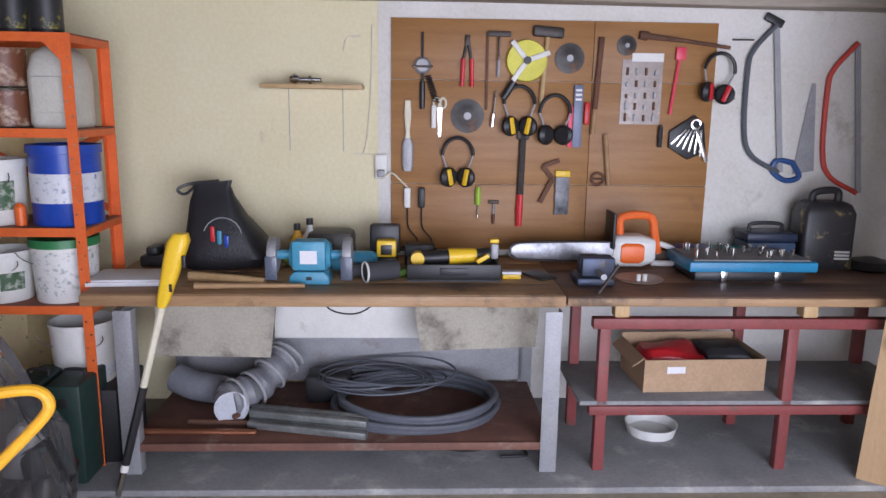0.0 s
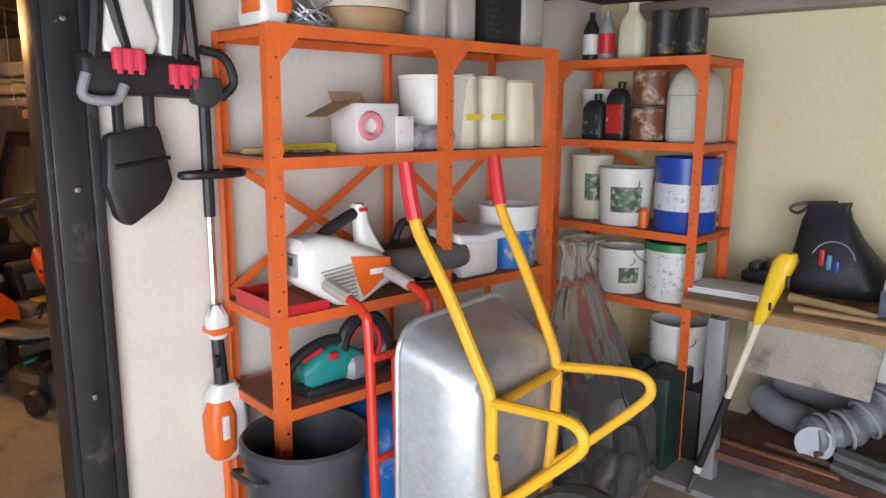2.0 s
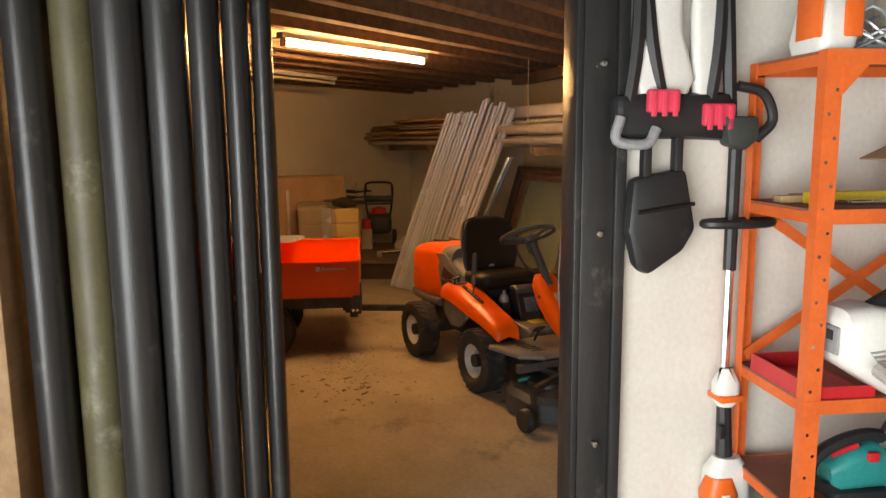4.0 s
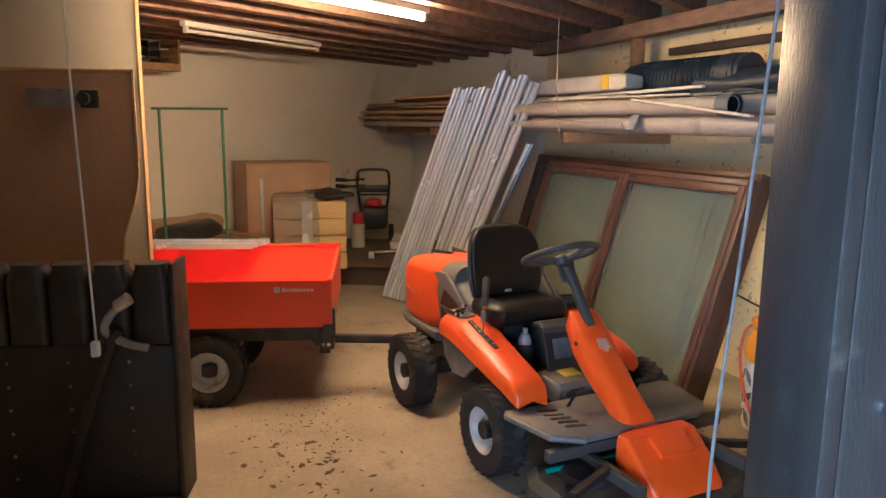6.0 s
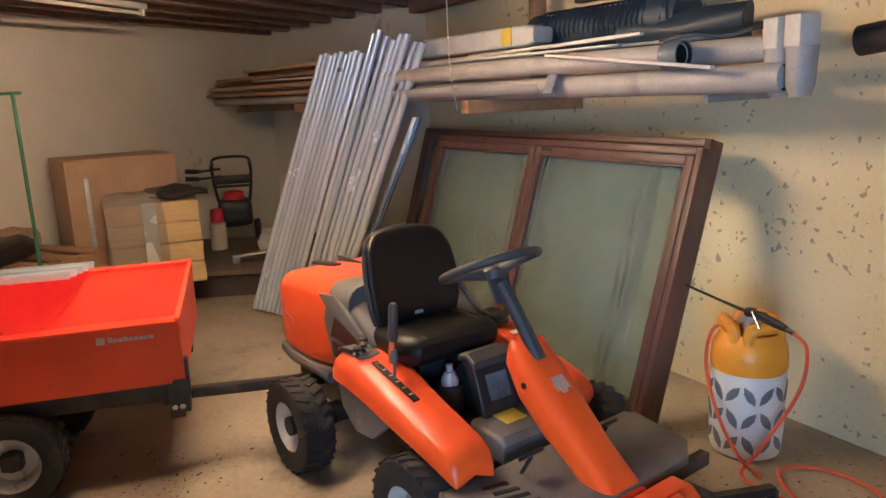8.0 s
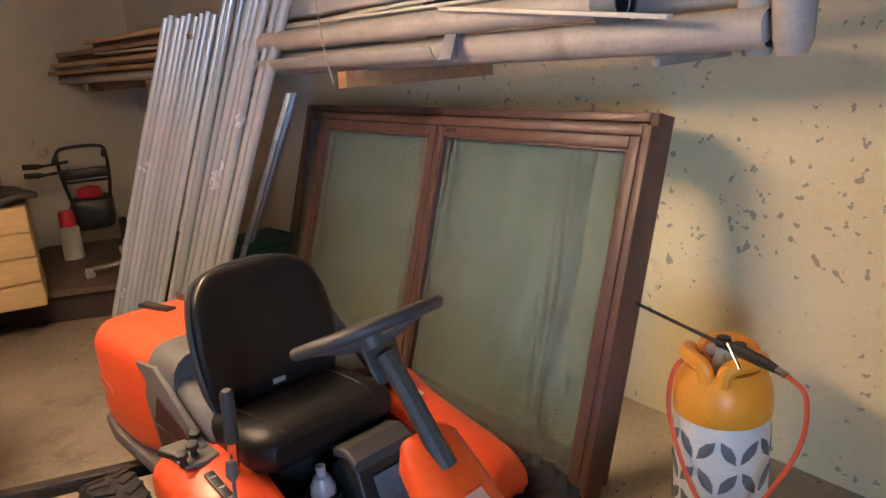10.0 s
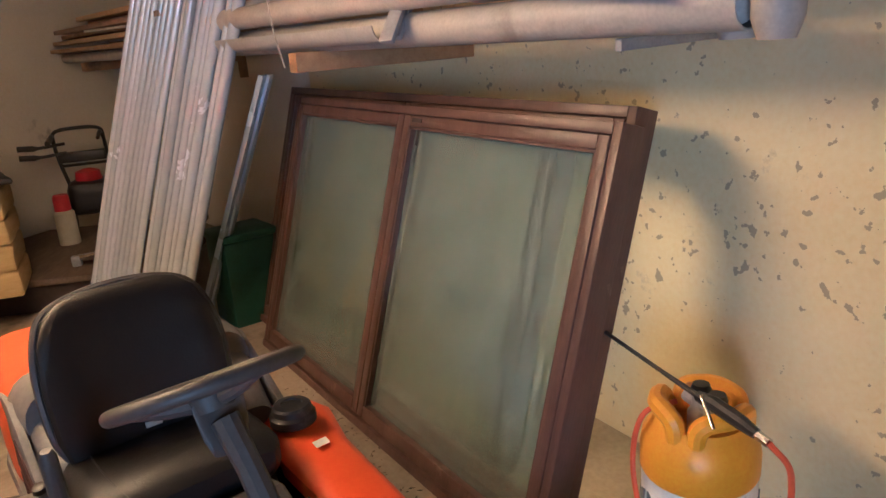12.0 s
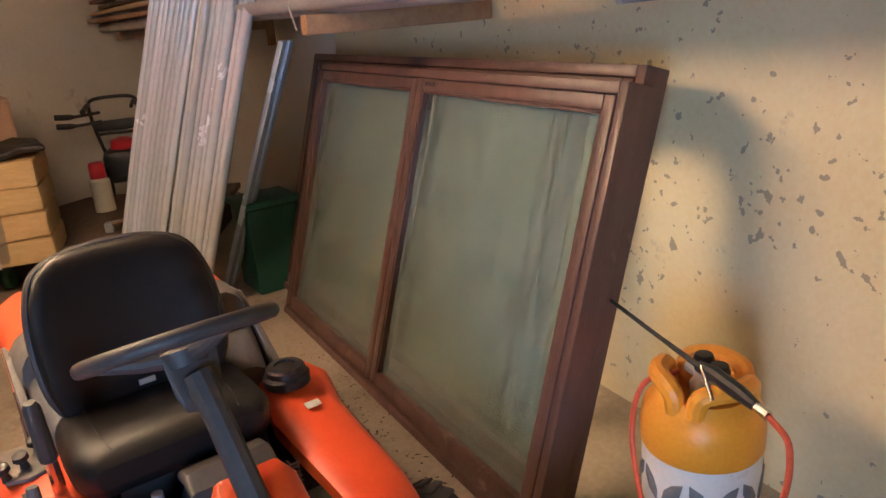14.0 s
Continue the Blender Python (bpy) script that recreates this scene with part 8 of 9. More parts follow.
handled("sledge_hammer", 0.90, 1.895, 0.36, 0.30, box(-0.075, 0.075, -0.02, 0.025, -0.02, 0.03, 0.012), 0.012, 0.013, PALEWOOD, PALEWOOD, "grey mallet with a pale wooden handle", "hammer", 4)
t = hung("tape_reel", 0.80, 1.765, "yellow open-frame tape reel with a white crank", "tape measure")
part("reel", lathe([(0, 0.006), (0.095, 0.006), (0.10, 0.012), (0.095, 0.03), (0, 0.03)], 32, "Y"), mat("lime yellow tape", (0.72, 0.66, 0.03), None, 0.45), t, "", pose(0, 0, 0, 0, 0, 180))
for a in (20, 130, 235):
    part("frame_arm", beam((0, -0.036, 0), (0.115 * math.cos(radians(a)), -0.036, 0.115 * math.sin(radians(a))), 0.008, 0.024, 0.003), WHITEPL, t)
part("hub", moved(lathe([(0, 0), (0.018, 0), (0.018, 0.012), (0, 0.012)], 16, "Y"), pose(0, -0.052, 0)), BLACK, t)
part("handle", sweep([(-0.06, -0.03, -0.10), (-0.11, -0.03, -0.18)], 0.018), BLACK, t)
t = hung("paint_brush", 0.23, 1.50, "wide grey wire brush with a pale handle", "brush")
part("handle", loft([[(x, y, z) for x, y in rrect(0, -0.014, w, 0.02, 0.008, 3)] for z, w in ((0.07, 0.03), (0.0, 0.036), (-0.08, 0.022), (-0.11, 0.03))]), CREAMPL, t)
part("bristle", loft([[(x, y, z) for x, y in rrect(0, -0.014, w, 0.024, 0.01, 3)] for z, w in ((-0.11, 0.03), (-0.14, 0.055), (-0.24, 0.055), (-0.27, 0.04))]), GREYSTEEL, t)
t = hung("scissors", 0.385, 1.53, "pale plastic handled scissors hung on the board", "scissors")
for s in (-1, 1):
    part("loop", sweep([(s * 0.016 + 0.014 * math.cos(a), -0.01, 0.03 + 0.024 * math.sin(a)) for a in [math.tau * k / 14 for k in range(14)]], 0.006, 6, True), CREAMPL, t)
part("blades", prism([(-0.012, 0.01), (0.012, 0.01), (0.006, -0.13), (-0.004, -0.13)], -0.012, -0.006, "Y"), CHROME, t)
handled("wood_plane_file", 1.16, 1.88, 0.46, 0.12, None, 0.014, 0.012, RUST, WOOD, "long rusty rasp hung on the board", "file", 3)
t = hung("spirit_level", 1.06, 1.655, "blue-grey steel level with printed marks", "level")
part("bar", box(-0.022, 0.022, -0.02, -0.002, -0.30, 0.0, 0.003), mat("blue grey level", (0.17, 0.20, 0.30), None, 0.4), t)
for k in range(3):
    part("mark", box(-0.015, 0.015, -0.022, -0.0202, -0.03 - 0.022 * k, -0.02 - 0.022 * k), WHITEPL, t)
solid("red_saw_guard", box(-0.012, 0.012, -0.02, -0.001, -0.30, -0.10, 0.004), PINK, B @ pose(1.025, -BRD - 0.001, 1.655), "pink plastic saw guard hung beside the level", "guard")
solid("screwdriver", box(-0.014, 0.014, -0.022, -0.001, -0.19, -0.08, 0.008), REDPL, B @ pose(1.105, -BRD - 0.001, 1.655), "red-handled screwdriver hung on the board", "screwdriver")
t = hung("socket_pack", 1.37, 1.64, "blister pack of small fittings hung on the board", "blister pack")
part("card", box(-0.10, 0.10, -0.004, -0.001, -0.17, 0.14), mat("clear grey blister", (0.22, 0.17, 0.14), (0.38, 0.31, 0.27), 0.25), t)
part("header", box(-0.055, 0.10, -0.006, -0.0042, 0.13, 0.17), WHITEPL, t)
random.seed(2)
for i in range(4):
    for k in range(5):
        part("fitting", box(-0.080 + 0.046 * i, -0.068 + 0.046 * i, -0.014, -0.005, -0.155 + 0.055 * k, -0.155 + 0.055 * k + 0.02 + 0.02 * random.random(), 0.003), GREYSTEEL if (i + k) % 2 else RUST, t)
t = hung("red_rod", 1.545, 1.83, "pink-red plastic grabber hung on the board", "grabber")
part("rod", sweep([(0.0, -0.012, -0.04), (-0.03, -0.012, -0.31)], 0.008), PINK, t)
part("head", box(-0.02, 0.03, -0.02, -0.002, -0.05, 0.01, 0.004), PINK, t)
handled("knife", 1.475, 1.47, 0.11, 0.1, None, 0.008, 0.013, IRON, BLACK, "black-handled knife hung on the board", "knife")
t = thing("crow_bar", B @ pose(1.37, -BRD - 0.001, 1.89, 0, 6, 0), "dark iron bar hung across the board's corner", "bar")
part("bar", sweep([(0.0, -0.015, 0.0), (0.2, -0.015, 0.0), (0.42, -0.015, -0.005)], [0.016, 0.010, 0.009]), RUST, t)
part("knob", moved(lathe([(0, -0.02), (0.02, -0.02), (0.022, 0.02), (0, 0.02)], 12, "X"), pose(-0.01, -0.017, 0)), RUST, t)
t = hung("spanner_set", 1.62, 1.42, "fan of chrome spanners in a black pouch", "spanners")
part("pouch", prism([(-0.10, 0.02), (0.02, 0.10), (0.07, 0.06), (0.09, -0.08), (0.0, -0.12), (-0.10, -0.06)], -0.02, -0.002, "Y", 0.004), BLACK, t)
for k in range(6):
    part("spanner", beam((-0.09 + 0.03 * k, -0.026, -0.045 - 0.012 * k), (-0.02 + 0.015 * k, -0.026, 0.03), 0.005, 0.012, 0.002), CHROME, t)
part("ring_spanner", sweep([(0.025 + 0.022 * math.cos(a), -0.028, 0.055 + 0.022 * math.sin(a)) for a in [math.tau * k / 14 for k in range(14)]], 0.007, 6, True), CHROME, t)
part("long_spanner", beam((0.035, -0.03, 0.02), (0.09, -0.03, -0.13), 0.006, 0.02, 0.003), CHROME, t)
handled("screwdriver", 0.58, 1.15, 0.15, 0.01, None, 0.004, 0.005, CHROME, CHROME, "screwdriver with a lime green handle", "screwdriver")
solid("driver_handle", sweep([(0, -0.016, 0.0), (0, -0.016, -0.04), (0, -0.016, -0.09)], [0.012, 0.015, 0.013]), mat("lime handle", (0.35, 0.55, 0.03), None, 0.4), B @ pose(0.58, -BRD - 0.003, 1.155), "lime green screwdriver handle on the board", "handle")
handled("pipe_wrench", 0.795, 1.42, 0.46, 0.16, box(-0.03, 0.03, -0.012, 0.012, -0.03, 0.03, 0.006), 0.017, 0.019, IRON, REDPL, "long pipe wrench with a red handle", "wrench", 1)
handled("small_hammer", 0.66, 1.08, 0.11, 0.05, box(-0.025, 0.025, -0.008, 0.008, -0.008, 0.008, 0.003), 0.006, 0.008, GREYSTEEL, RUST, "small tack hammer hung on the board", "hammer")
t = hung("yellow_pack", 1.0, 1.22, "yellow-topped black blade pack hung on the board", "pack")
part("card", box(-0.035, 0.035, -0.018, -0.001, -0.20, -0.012, 0.003), mat("black pack", (0.03, 0.03, 0.035), (0.3, 0.3, 0.32), 0.4, scale=14), t)
part("header", box(-0.037, 0.037, -0.02, -0.001, -0.012, 0.02, 0.004), TOOLYEL, t)
solid("bent_bracket", join(beam((-0.02, -0.012, 0.06), (0.03, -0.012, 0.0), 0.012, 0.022), beam((0.03, -0.012, 0.0), (-0.03, -0.012, -0.12), 0.012, 0.022), beam((-0.02, -0.012, 0.06), (0.06, -0.012, 0.09), 0.01, 0.02)), RUST, B @ pose(0.92, -BRD - 0.008, 1.20), "bent rusty iron bracket hung on the board", "bracket")
solid("axe_handle", join(sweep([(0, -0.02, 0.0), (0.03, -0.02, -0.25)], 0.012)), WOOD, B @ pose(1.20, -BRD - 0.001, 1.42), "short wooden tool handle on the board", "handle")
solid("valve_wheel", join(sweep([(0.03 * math.cos(a), -0.012, 0.03 * math.sin(a)) for a in [math.tau * k / 16 for k in range(16)]], 0.007, 6, True), sweep([(-0.03, -0.012, 0), (0.03, -0.012, 0)], 0.005)), RUST, B @ pose(1.175, -BRD - 0.004, 1.20), "rusty ring handle hung on the board", "handle")
t = hung("socket_adaptor", 0.24, 1.10, "hanging plugs and adaptors with cords", "adaptor")
for x, mt in ((-0.01, WHITEPL), (0.06, BLACK)):
    part("plug", box(x - 0.016, x + 0.016, -0.04, -0.002, -0.05, 0.05, 0.006), mt, t)
    part("cord", sweep(curve([(x, -0.02, -0.05), (x + 0.005, -0.02, -0.15), (x + 0.05, -0.03, -0.22), (x - 0.05, -0.04, -0.26), (x + 0.08, -0.04, -0.255)], 6), 0.004, 6), BLACK, t)
part("pale_cord", sweep(curve([(-0.14, -0.005, 0.09), (-0.09, -0.02, 0.12), (-0.05, -0.02, 0.09), (-0.01, -0.02, 0.05)], 6), 0.005, 6), CREAMPL, t)


def bow_saw(u, z, m, label, s=1.0, tilt=0):
    t = thing("bow_saw", B @ pose(u, -0.006, z, 0, tilt, 0), label, "saw", "bow saws")
    part("frame", sweep(curve([(0.10 * s, -0.018, 0.0), (0.0, -0.018, -0.12 * s), (-0.02, -0.018, -0.22 * s), (-0.01, -0.018, -0.50 * s), (0.04, -0.018, -0.62 * s), (0.18 * s, -0.018, -0.70 * s)], 7), 0.0125), m, t)
    part("blade", beam((0.10 * s, -0.018, 0.0), (0.19 * s, -0.018, -0.70 * s), 0.003, 0.028), GREYSTEEL, t)
    return t


bow_saw(1.91, 1.955, mat("grey blue tube", (0.09, 0.10, 0.115), None, 0.4), "dark grey bow saw hung on the wall", 1.02)
bow_saw(2.32, 1.875, mat("faded red tube", (0.60, 0.07, 0.045), None, 0.45), "faded red bow saw hung on the wall", 1.05)
solid("saw_lever", box(-0.05, 0.05, -0.03, -0.006, -0.02, 0.02, 0.008), BLACK, B @ pose(2.0, -0.002, 1.975, 0, 25, 0), "black saw tension lever on the wall", "lever")
t = thing("hand_saw", B @ pose(2.225, -0.012, 1.17, 0, 0, 0), "hand saw with a blue plastic handle hung on the wall", "saw")
part("blade", prism([(-0.055, 0.06), (0.055, 0.08), (0.018, 0.51), (0.0, 0.51)], -0.004, -0.0015, "Y"), GREYSTEEL, t)
part("handle", sweep(curve([(-0.06, -0.006, 0.12), (-0.14, -0.006, 0.13), (-0.16, -0.006, 0.08), (-0.09, -0.006, 0.03), (-0.02, -0.006, 0.05), (-0.06, -0.006, 0.12)], 5), 0.014), mat("saw blue", (0.03, 0.09, 0.26), None, 0.4), t)
for u, z in ((1.73, 1.60), (1.80, 1.88)):
    solid("wall_nail", sweep([(0, -0.003, 0), (0.10, -0.02, 0)], 0.004), IRON, B @ pose(u, -0.02, z), "dark iron hook in the wall", "hook", "wall hooks")

# ---- tools on the benches ----
BT = 0.811
solid("notebook", join(box(-0.17, 0.15, -0.11, 0.11, 0, 0.018, 0.002), box(-0.165, 0.145, -0.105, 0.105, 0.019, 0.026, 0.001)), PAPER, at(-0.90, 0.60, BT, 4), "stack of white papers on the bench", "papers")
t = thing("black_tray", at(-0.86, 0.26, BT), "black battery charger tray on the bench", "charger")
part("base", box(-0.12, 0.14, -0.09, 0.09, 0, 0.05, 0.01), BLACK, t)
for k in range(3):
    part("bay", box(-0.10 + 0.08 * k, -0.05 + 0.08 * k, -0.06, 0.05, 0.05, 0.085, 0.008), BLACK, t)
t = thing("drawstring_bag", at(-0.60, 0.30, BT), "black drawstring bag slumped on the bench", "bag")
secs = []
for z, w, d, o in ((0.0, 0.36, 0.20, 0.02), (0.04, 0.42, 0.24, 0.02), (0.12, 0.37, 0.22, 0.0), (0.22, 0.27, 0.16, -0.03), (0.31, 0.20, 0.09, -0.05), (0.36, 0.17, 0.04, -0.05), (0.385, 0.18, 0.03, -0.05)):
    secs.append([(x + o, y, z + 0.012 * math.sin(9 * x)) for x, y in rrect(0, 0, w, d, d * 0.4, 4)])
part("body", rough(loft(secs), 0.012, 9, 4), mat("black nylon", (0.022, 0.022, 0.025), (0.014, 0.014, 0.016), 0.5, scale=12, bump=0.5), t)
part("strap", sweep(curve([(-0.12, 0, 0.37), (-0.17, -0.01, 0.33), (-0.20, -0.02, 0.35), (-0.15, 0, 0.375), (-0.02, 0, 0.39)], 5), 0.007, 6), BLACK, t)
part("printed_ring", sweep([(0.01 + 0.085 * math.cos(a), -0.112 + 0.05 * (0.15 + 0.085 * math.sin(a)) * 2.2, 0.15 + 0.085 * math.sin(a)) for a in [radians(-60 + 15 * k) for k in range(20)]], 0.003, 5), GREYSTEEL, t)
for k, mt in enumerate((REDPL, LTBLUE, BLUEPL)):
    part("print", box(-0.04 + 0.03 * k, -0.02 + 0.03 * k, -0.112, -0.103, 0.13 - 0.015 * k, 0.20 - 0.02 * k, 0.004), mt, t)
t = thing("yellow_multi_tool_pole", B @ pose(0, 0, 0), "yellow-headed pole tool with white and black shaft leaning on the bench", "pole tool")
P0, P1 = Vector((-0.905, -0.93, 0.012)), Vector((-0.645, -0.865, 1.0))
q = lambda f: P0.lerp(P1, f)
part("shaft", sweep([q(0.0), q(0.10)], 0.013), CHROME, t)
part("shaft", sweep([q(0.10), q(0.13)], 0.016), WHITEPL, t)
part("shaft", sweep([q(0.13), q(0.45)], 0.0165), BLACK, t)
part("shaft", sweep([q(0.45), q(0.80)], 0.014), CREAMPL, t)
hd = []
for f, w in ((0.77, 0.03), (0.80, 0.045), (0.90, 0.06), (0.98, 0.07), (1.03, 0.075), (1.06, 0.05)):
    c = q(f)
    hd.append([(c.x + a + 0.02 * (f - 0.77), c.y + b, c.z) for a, b in rrect(0, 0, w * 1.1, w, w * 0.35, 4)])
part("head", loft(hd), TOOLYEL, t, "yellow plastic head")
part("trigger", box(-0.615, -0.60, -0.90, -0.885, 0.93, 0.98, 0.004), BLACK, t)
part("vent", box(-0.665, -0.655, -0.905, -0.90, 0.84, 0.87), BLACK, t)
t = thing("shovel_handle", at(-0.40, 0.66, BT), "pale wooden axe handle lying on the bench", "handle")
part("handle", sweep([(-0.28, 0.06, 0.02), (-0.05, 0.0, 0.018), (0.05, -0.02, 0.016)], [0.02, 0.019, 0.015]), PALEWOOD, t)
solid("iron_stake", sweep([(-0.22, 0.0, 0.012), (0.22, 0.02, 0.010)], [0.014, 0.009]), WOOD, at(-0.40, 0.74, BT), "dark wooden file lying on the bench edge", "file")
t = thing("bench_grinder", at(-0.17, 0.60, BT), "light blue bench grinder with two wheels", "bench grinder")
part("base", prism([(-0.085, 0), (0.085, 0), (0.08, 0.035), (0.06, 0.055), (-0.06, 0.055), (-0.08, 0.035)], -0.07, 0.07, "Y", 0.005), LTBLUE, t)
part("motor", moved(lathe([(0, -0.09), (0.05, -0.085), (0.068, -0.06), (0.068, 0.06), (0.05, 0.085), (0, 0.09)], 28, "X"), pose(0, 0, 0.115)), LTBLUE, t)
part("front_plate", box(-0.07, 0.07, -0.075, -0.05, 0.06, 0.185, 0.01), LTBLUE, t)
part("plate", box(-0.035, 0.035, -0.078, -0.0755, 0.09, 0.145), PAPER, t)
part("switch", box(-0.012, 0.012, -0.0745, -0.07, 0.02, 0.035, 0.002), BLACK, t)
for s in (-1, 1):
    part("shaft", sweep([(s * 0.085, 0, 0.115), (s * 0.15, 0, 0.115)], 0.02), LTBLUE, t)
    part("wheel_guard", moved(lathe([(0, -0.018), (0.07, -0.018), (0.074, 0), (0.07, 0.018), (0, 0.018)], 28, "X"), pose(s * 0.155, 0, 0.115)), GREYSTEEL, t)
    part("eye_shield", box(s * 0.155 - 0.025, s * 0.155 + 0.025, -0.075, -0.065, 0.02, 0.12, 0.004), mat("smoked shield", (0.10, 0.12, 0.16), None, 0.3) if s < 0 else bpy.data.materials["smoked shield"], t)
t = thing("blue_cylinder", at(0.0, 0.40, BT), "blue metal cylinder lying on the bench", "cylinder")
part("body", lathe([(0, -0.10), (0.042, -0.10), (0.045, -0.09), (0.045, 0.08), (0.03, 0.10), (0, 0.10)], 22, "X"), LTBLUE, t, "", pose(0, 0, 0.046))
t = thing("dark_case", at(-0.13, 0.18, BT), "dark grey tool case behind the grinder", "case")
part("body", box(-0.11, 0.11, -0.08, 0.08, 0, 0.15, 0.03), mat("olive grey case", (0.075, 0.07, 0.06), None, 0.5), t)
part("clip", box(-0.02, 0.02, -0.088, -0.08, 0.08, 0.12, 0.003), BLACK, t)
for k, (u, c, h) in enumerate(((-0.29, SAW_OR, 0.17), (-0.23, GREYSTEEL, 0.20))):
    t = thing("bottle", at(u, 0.20, BT), "orange spray bottle on the bench" if k == 0 else "clear bottle with a black cap on the bench", "bottle")
    part("body", lathe([(0, 0), (0.032, 0), (0.034, 0.01), (0.034, h * 0.6), (0.014, h * 0.8), (0.014, h * 0.88), (0, h * 0.88)], 18), YELLOW if k == 0 else WHITEPL, t)
    part("cap", moved(lathe([(0, 0), (0.016, 0), (0.016, 0.03), (0, 0.03)], 14), pose(0, 0, h * 0.88)), BLACK, t)
random.seed(31)
t = thing("work_glove", at(-0.36, 0.28, BT), "crumpled lime and grey work gloves on the bench", "gloves")
for k in range(4):
    part("finger", rough(sweep(curve([(-0.08 + 0.03 * k, 0.0, 0.03), (-0.03 + 0.03 * k, -0.04, 0.05 + 0.02 * (k % 2)), (0.06, -0.06 + 0.03 * k, 0.025)], 5), 0.018, 8), 0.006, 20, k), mat("lime glove", (0.30, 0.42, 0.05), (0.12, 0.14, 0.06), 0.8, scale=30) if k == 0 else bpy.data.materials["lime glove"], t)
t = thing("hose_clamp_tool", at(0.03, 0.60, BT), "dark sanding drums with white rims on the bench", "sanding drums")
for k, (x, y, r) in enumerate(((-0.05, 0.05, 0.03), (0.03, -0.02, 0.042))):
    part("tube", sweep([(x, y, r + 0.002), (x + 0.13, y + 0.06, r + 0.002)], r, 16), mat("dark grey cloth tube", (0.05, 0.05, 0.055), None, 0.8) if k == 0 else bpy.data.materials["dark grey cloth tube"], t)
    part("rim", sweep([(x + 0.98 * r * 0.4 * math.sin(a) * -1, y + r * 0.9 * math.sin(a), r + 0.002 + r * math.cos(a)) for a in [math.tau * j / 18 for j in range(18)]], 0.005, 6, True), WHITEPL, t)
t = thing("battery_charger", at(0.14, 0.36, BT), "black and yellow drill battery charger", "charger")
part("dock", box(-0.07, 0.05, -0.04, 0.08, 0, 0.06, 0.01), BLACK, t)
part("back", box(-0.08, 0.06, 0.03, 0.09, 0.06, 0.20, 0.015), BLACK, t)
part("battery", box(-0.045, 0.045, -0.05, 0.025, 0.062, 0.14, 0.012), TOOLYEL, t)
part("battery_base", box(-0.05, 0.05, -0.055, 0.028, 0.025, 0.061, 0.008), BLACK, t)
part("battery_window", box(-0.025, 0.025, -0.055, -0.0505, 0.075, 0.12, 0.002), BLACK, t)
solid("charger_block", box(-0.07, 0.07, -0.05, 0.05, 0, 0.10, 0.01), BLACK, at(0.29, 0.25, BT), "black charger block at the bench's back", "charger")
solid("green_cloth", rough(cut(box(-0.05, 0.05, -0.04, 0.04, 0, 0.03, 0.012), 2), 0.012, 18), mat("green rag", (0.12, 0.25, 0.03), None, 0.9), at(0.20, 0.49, BT), "small crumpled green rag on the bench", "rag")
t = thing("tool_box_insert", at(0.435, 0.52, BT), "low black open case on the bench", "case")
part("case", join(box(-0.20, 0.20, -0.09, 0.09, 0, 0.01), box(-0.20, 0.20, -0.09, -0.078, 0.01, 0.075, 0.003), box(-0.20, 0.20, 0.078, 0.09, 0.01, 0.075, 0.003), box(-0.20, -0.188, -0.077, 0.077, 0.01, 0.075), box(0.188, 0.20, -0.077, 0.077, 0.01, 0.075)), BLACK, t)
part("latch", box(-0.06, 0.06, -0.096, -0.0905, 0.03, 0.06, 0.003), BLACK, t)
t = thing("oscillating_tool", at(0.435, 0.52, BT), "black and yellow multi tool lying in its open case", "power tool")
part("body", sweep([(-0.14, 0, 0.085), (-0.05, 0, 0.09), (0.08, 0.01, 0.095), (0.16, 0.02, 0.10)], [0.026, 0.032, 0.028, 0.03], 14), BLACK, t)
part("yellow_body", sweep([(-0.02, 0, 0.092), (0.04, 0.005, 0.095), (0.10, 0.012, 0.097)], [0.038, 0.034, 0.03], 14), TOOLYEL, t)
part("battery", moved(lathe([(0, 0), (0.03, 0), (0.03, 0.05), (0, 0.05)], 16, "Y"), pose(-0.155, -0.03, 0.085)), TOOLYEL, t)
part("head", box(0.165, 0.20, 0.0, 0.04, 0.08, 0.15, 0.01), GREYSTEEL, t)
part("head_cap", box(0.16, 0.20, 0.0, 0.04, 0.152, 0.17, 0.005), TOOLYEL, t)
part("yellow_tip", beam((0.10, -0.05, 0.08), (0.15, -0.05, 0.11), 0.03, 0.02, 0.004), TOOLYEL, t)
solid("tape_roll", join(box(-0.04, 0.04, -0.025, 0.025, 0, 0.02, 0.004)), TOOLYEL, at(0.69, 0.53, BT), "small yellow box of tape on the bench", "box")
solid("white_packet", box(-0.042, 0.042, -0.026, 0.026, 0, 0.012, 0.003), PAPER, at(0.69, 0.53, BT + 0.0205), "white packet on the yellow box", "packet")
solid("phone", box(-0.045, 0.045, -0.075, 0.075, 0, 0.009, 0.004), BLACK, at(0.82, 0.50, BT, 25), "black phone lying on the bench", "phone")
# red bench top
RT = 0.801
t = thing("bench_vise", at(1.04, 0.56, RT), "blue-grey bench vise on the corner of the bench", "vise")
V = mat("worn blue vise paint", (0.055, 0.075, 0.13), (0.04, 0.045, 0.06), 0.45, 0.4, stain=(0.16, 0.12, 0.09), stain_amount=0.25, stain_scale=14)
part("base", box(-0.08, 0.08, -0.08, 0.08, 0, 0.035, 0.01), V, t)
part("body", box(-0.045, 0.045, -0.02, 0.10, 0.035, 0.11, 0.012), V, t)
part("front_jaw", box(-0.07, 0.07, -0.11, -0.075, 0.05, 0.13, 0.008), V, t)
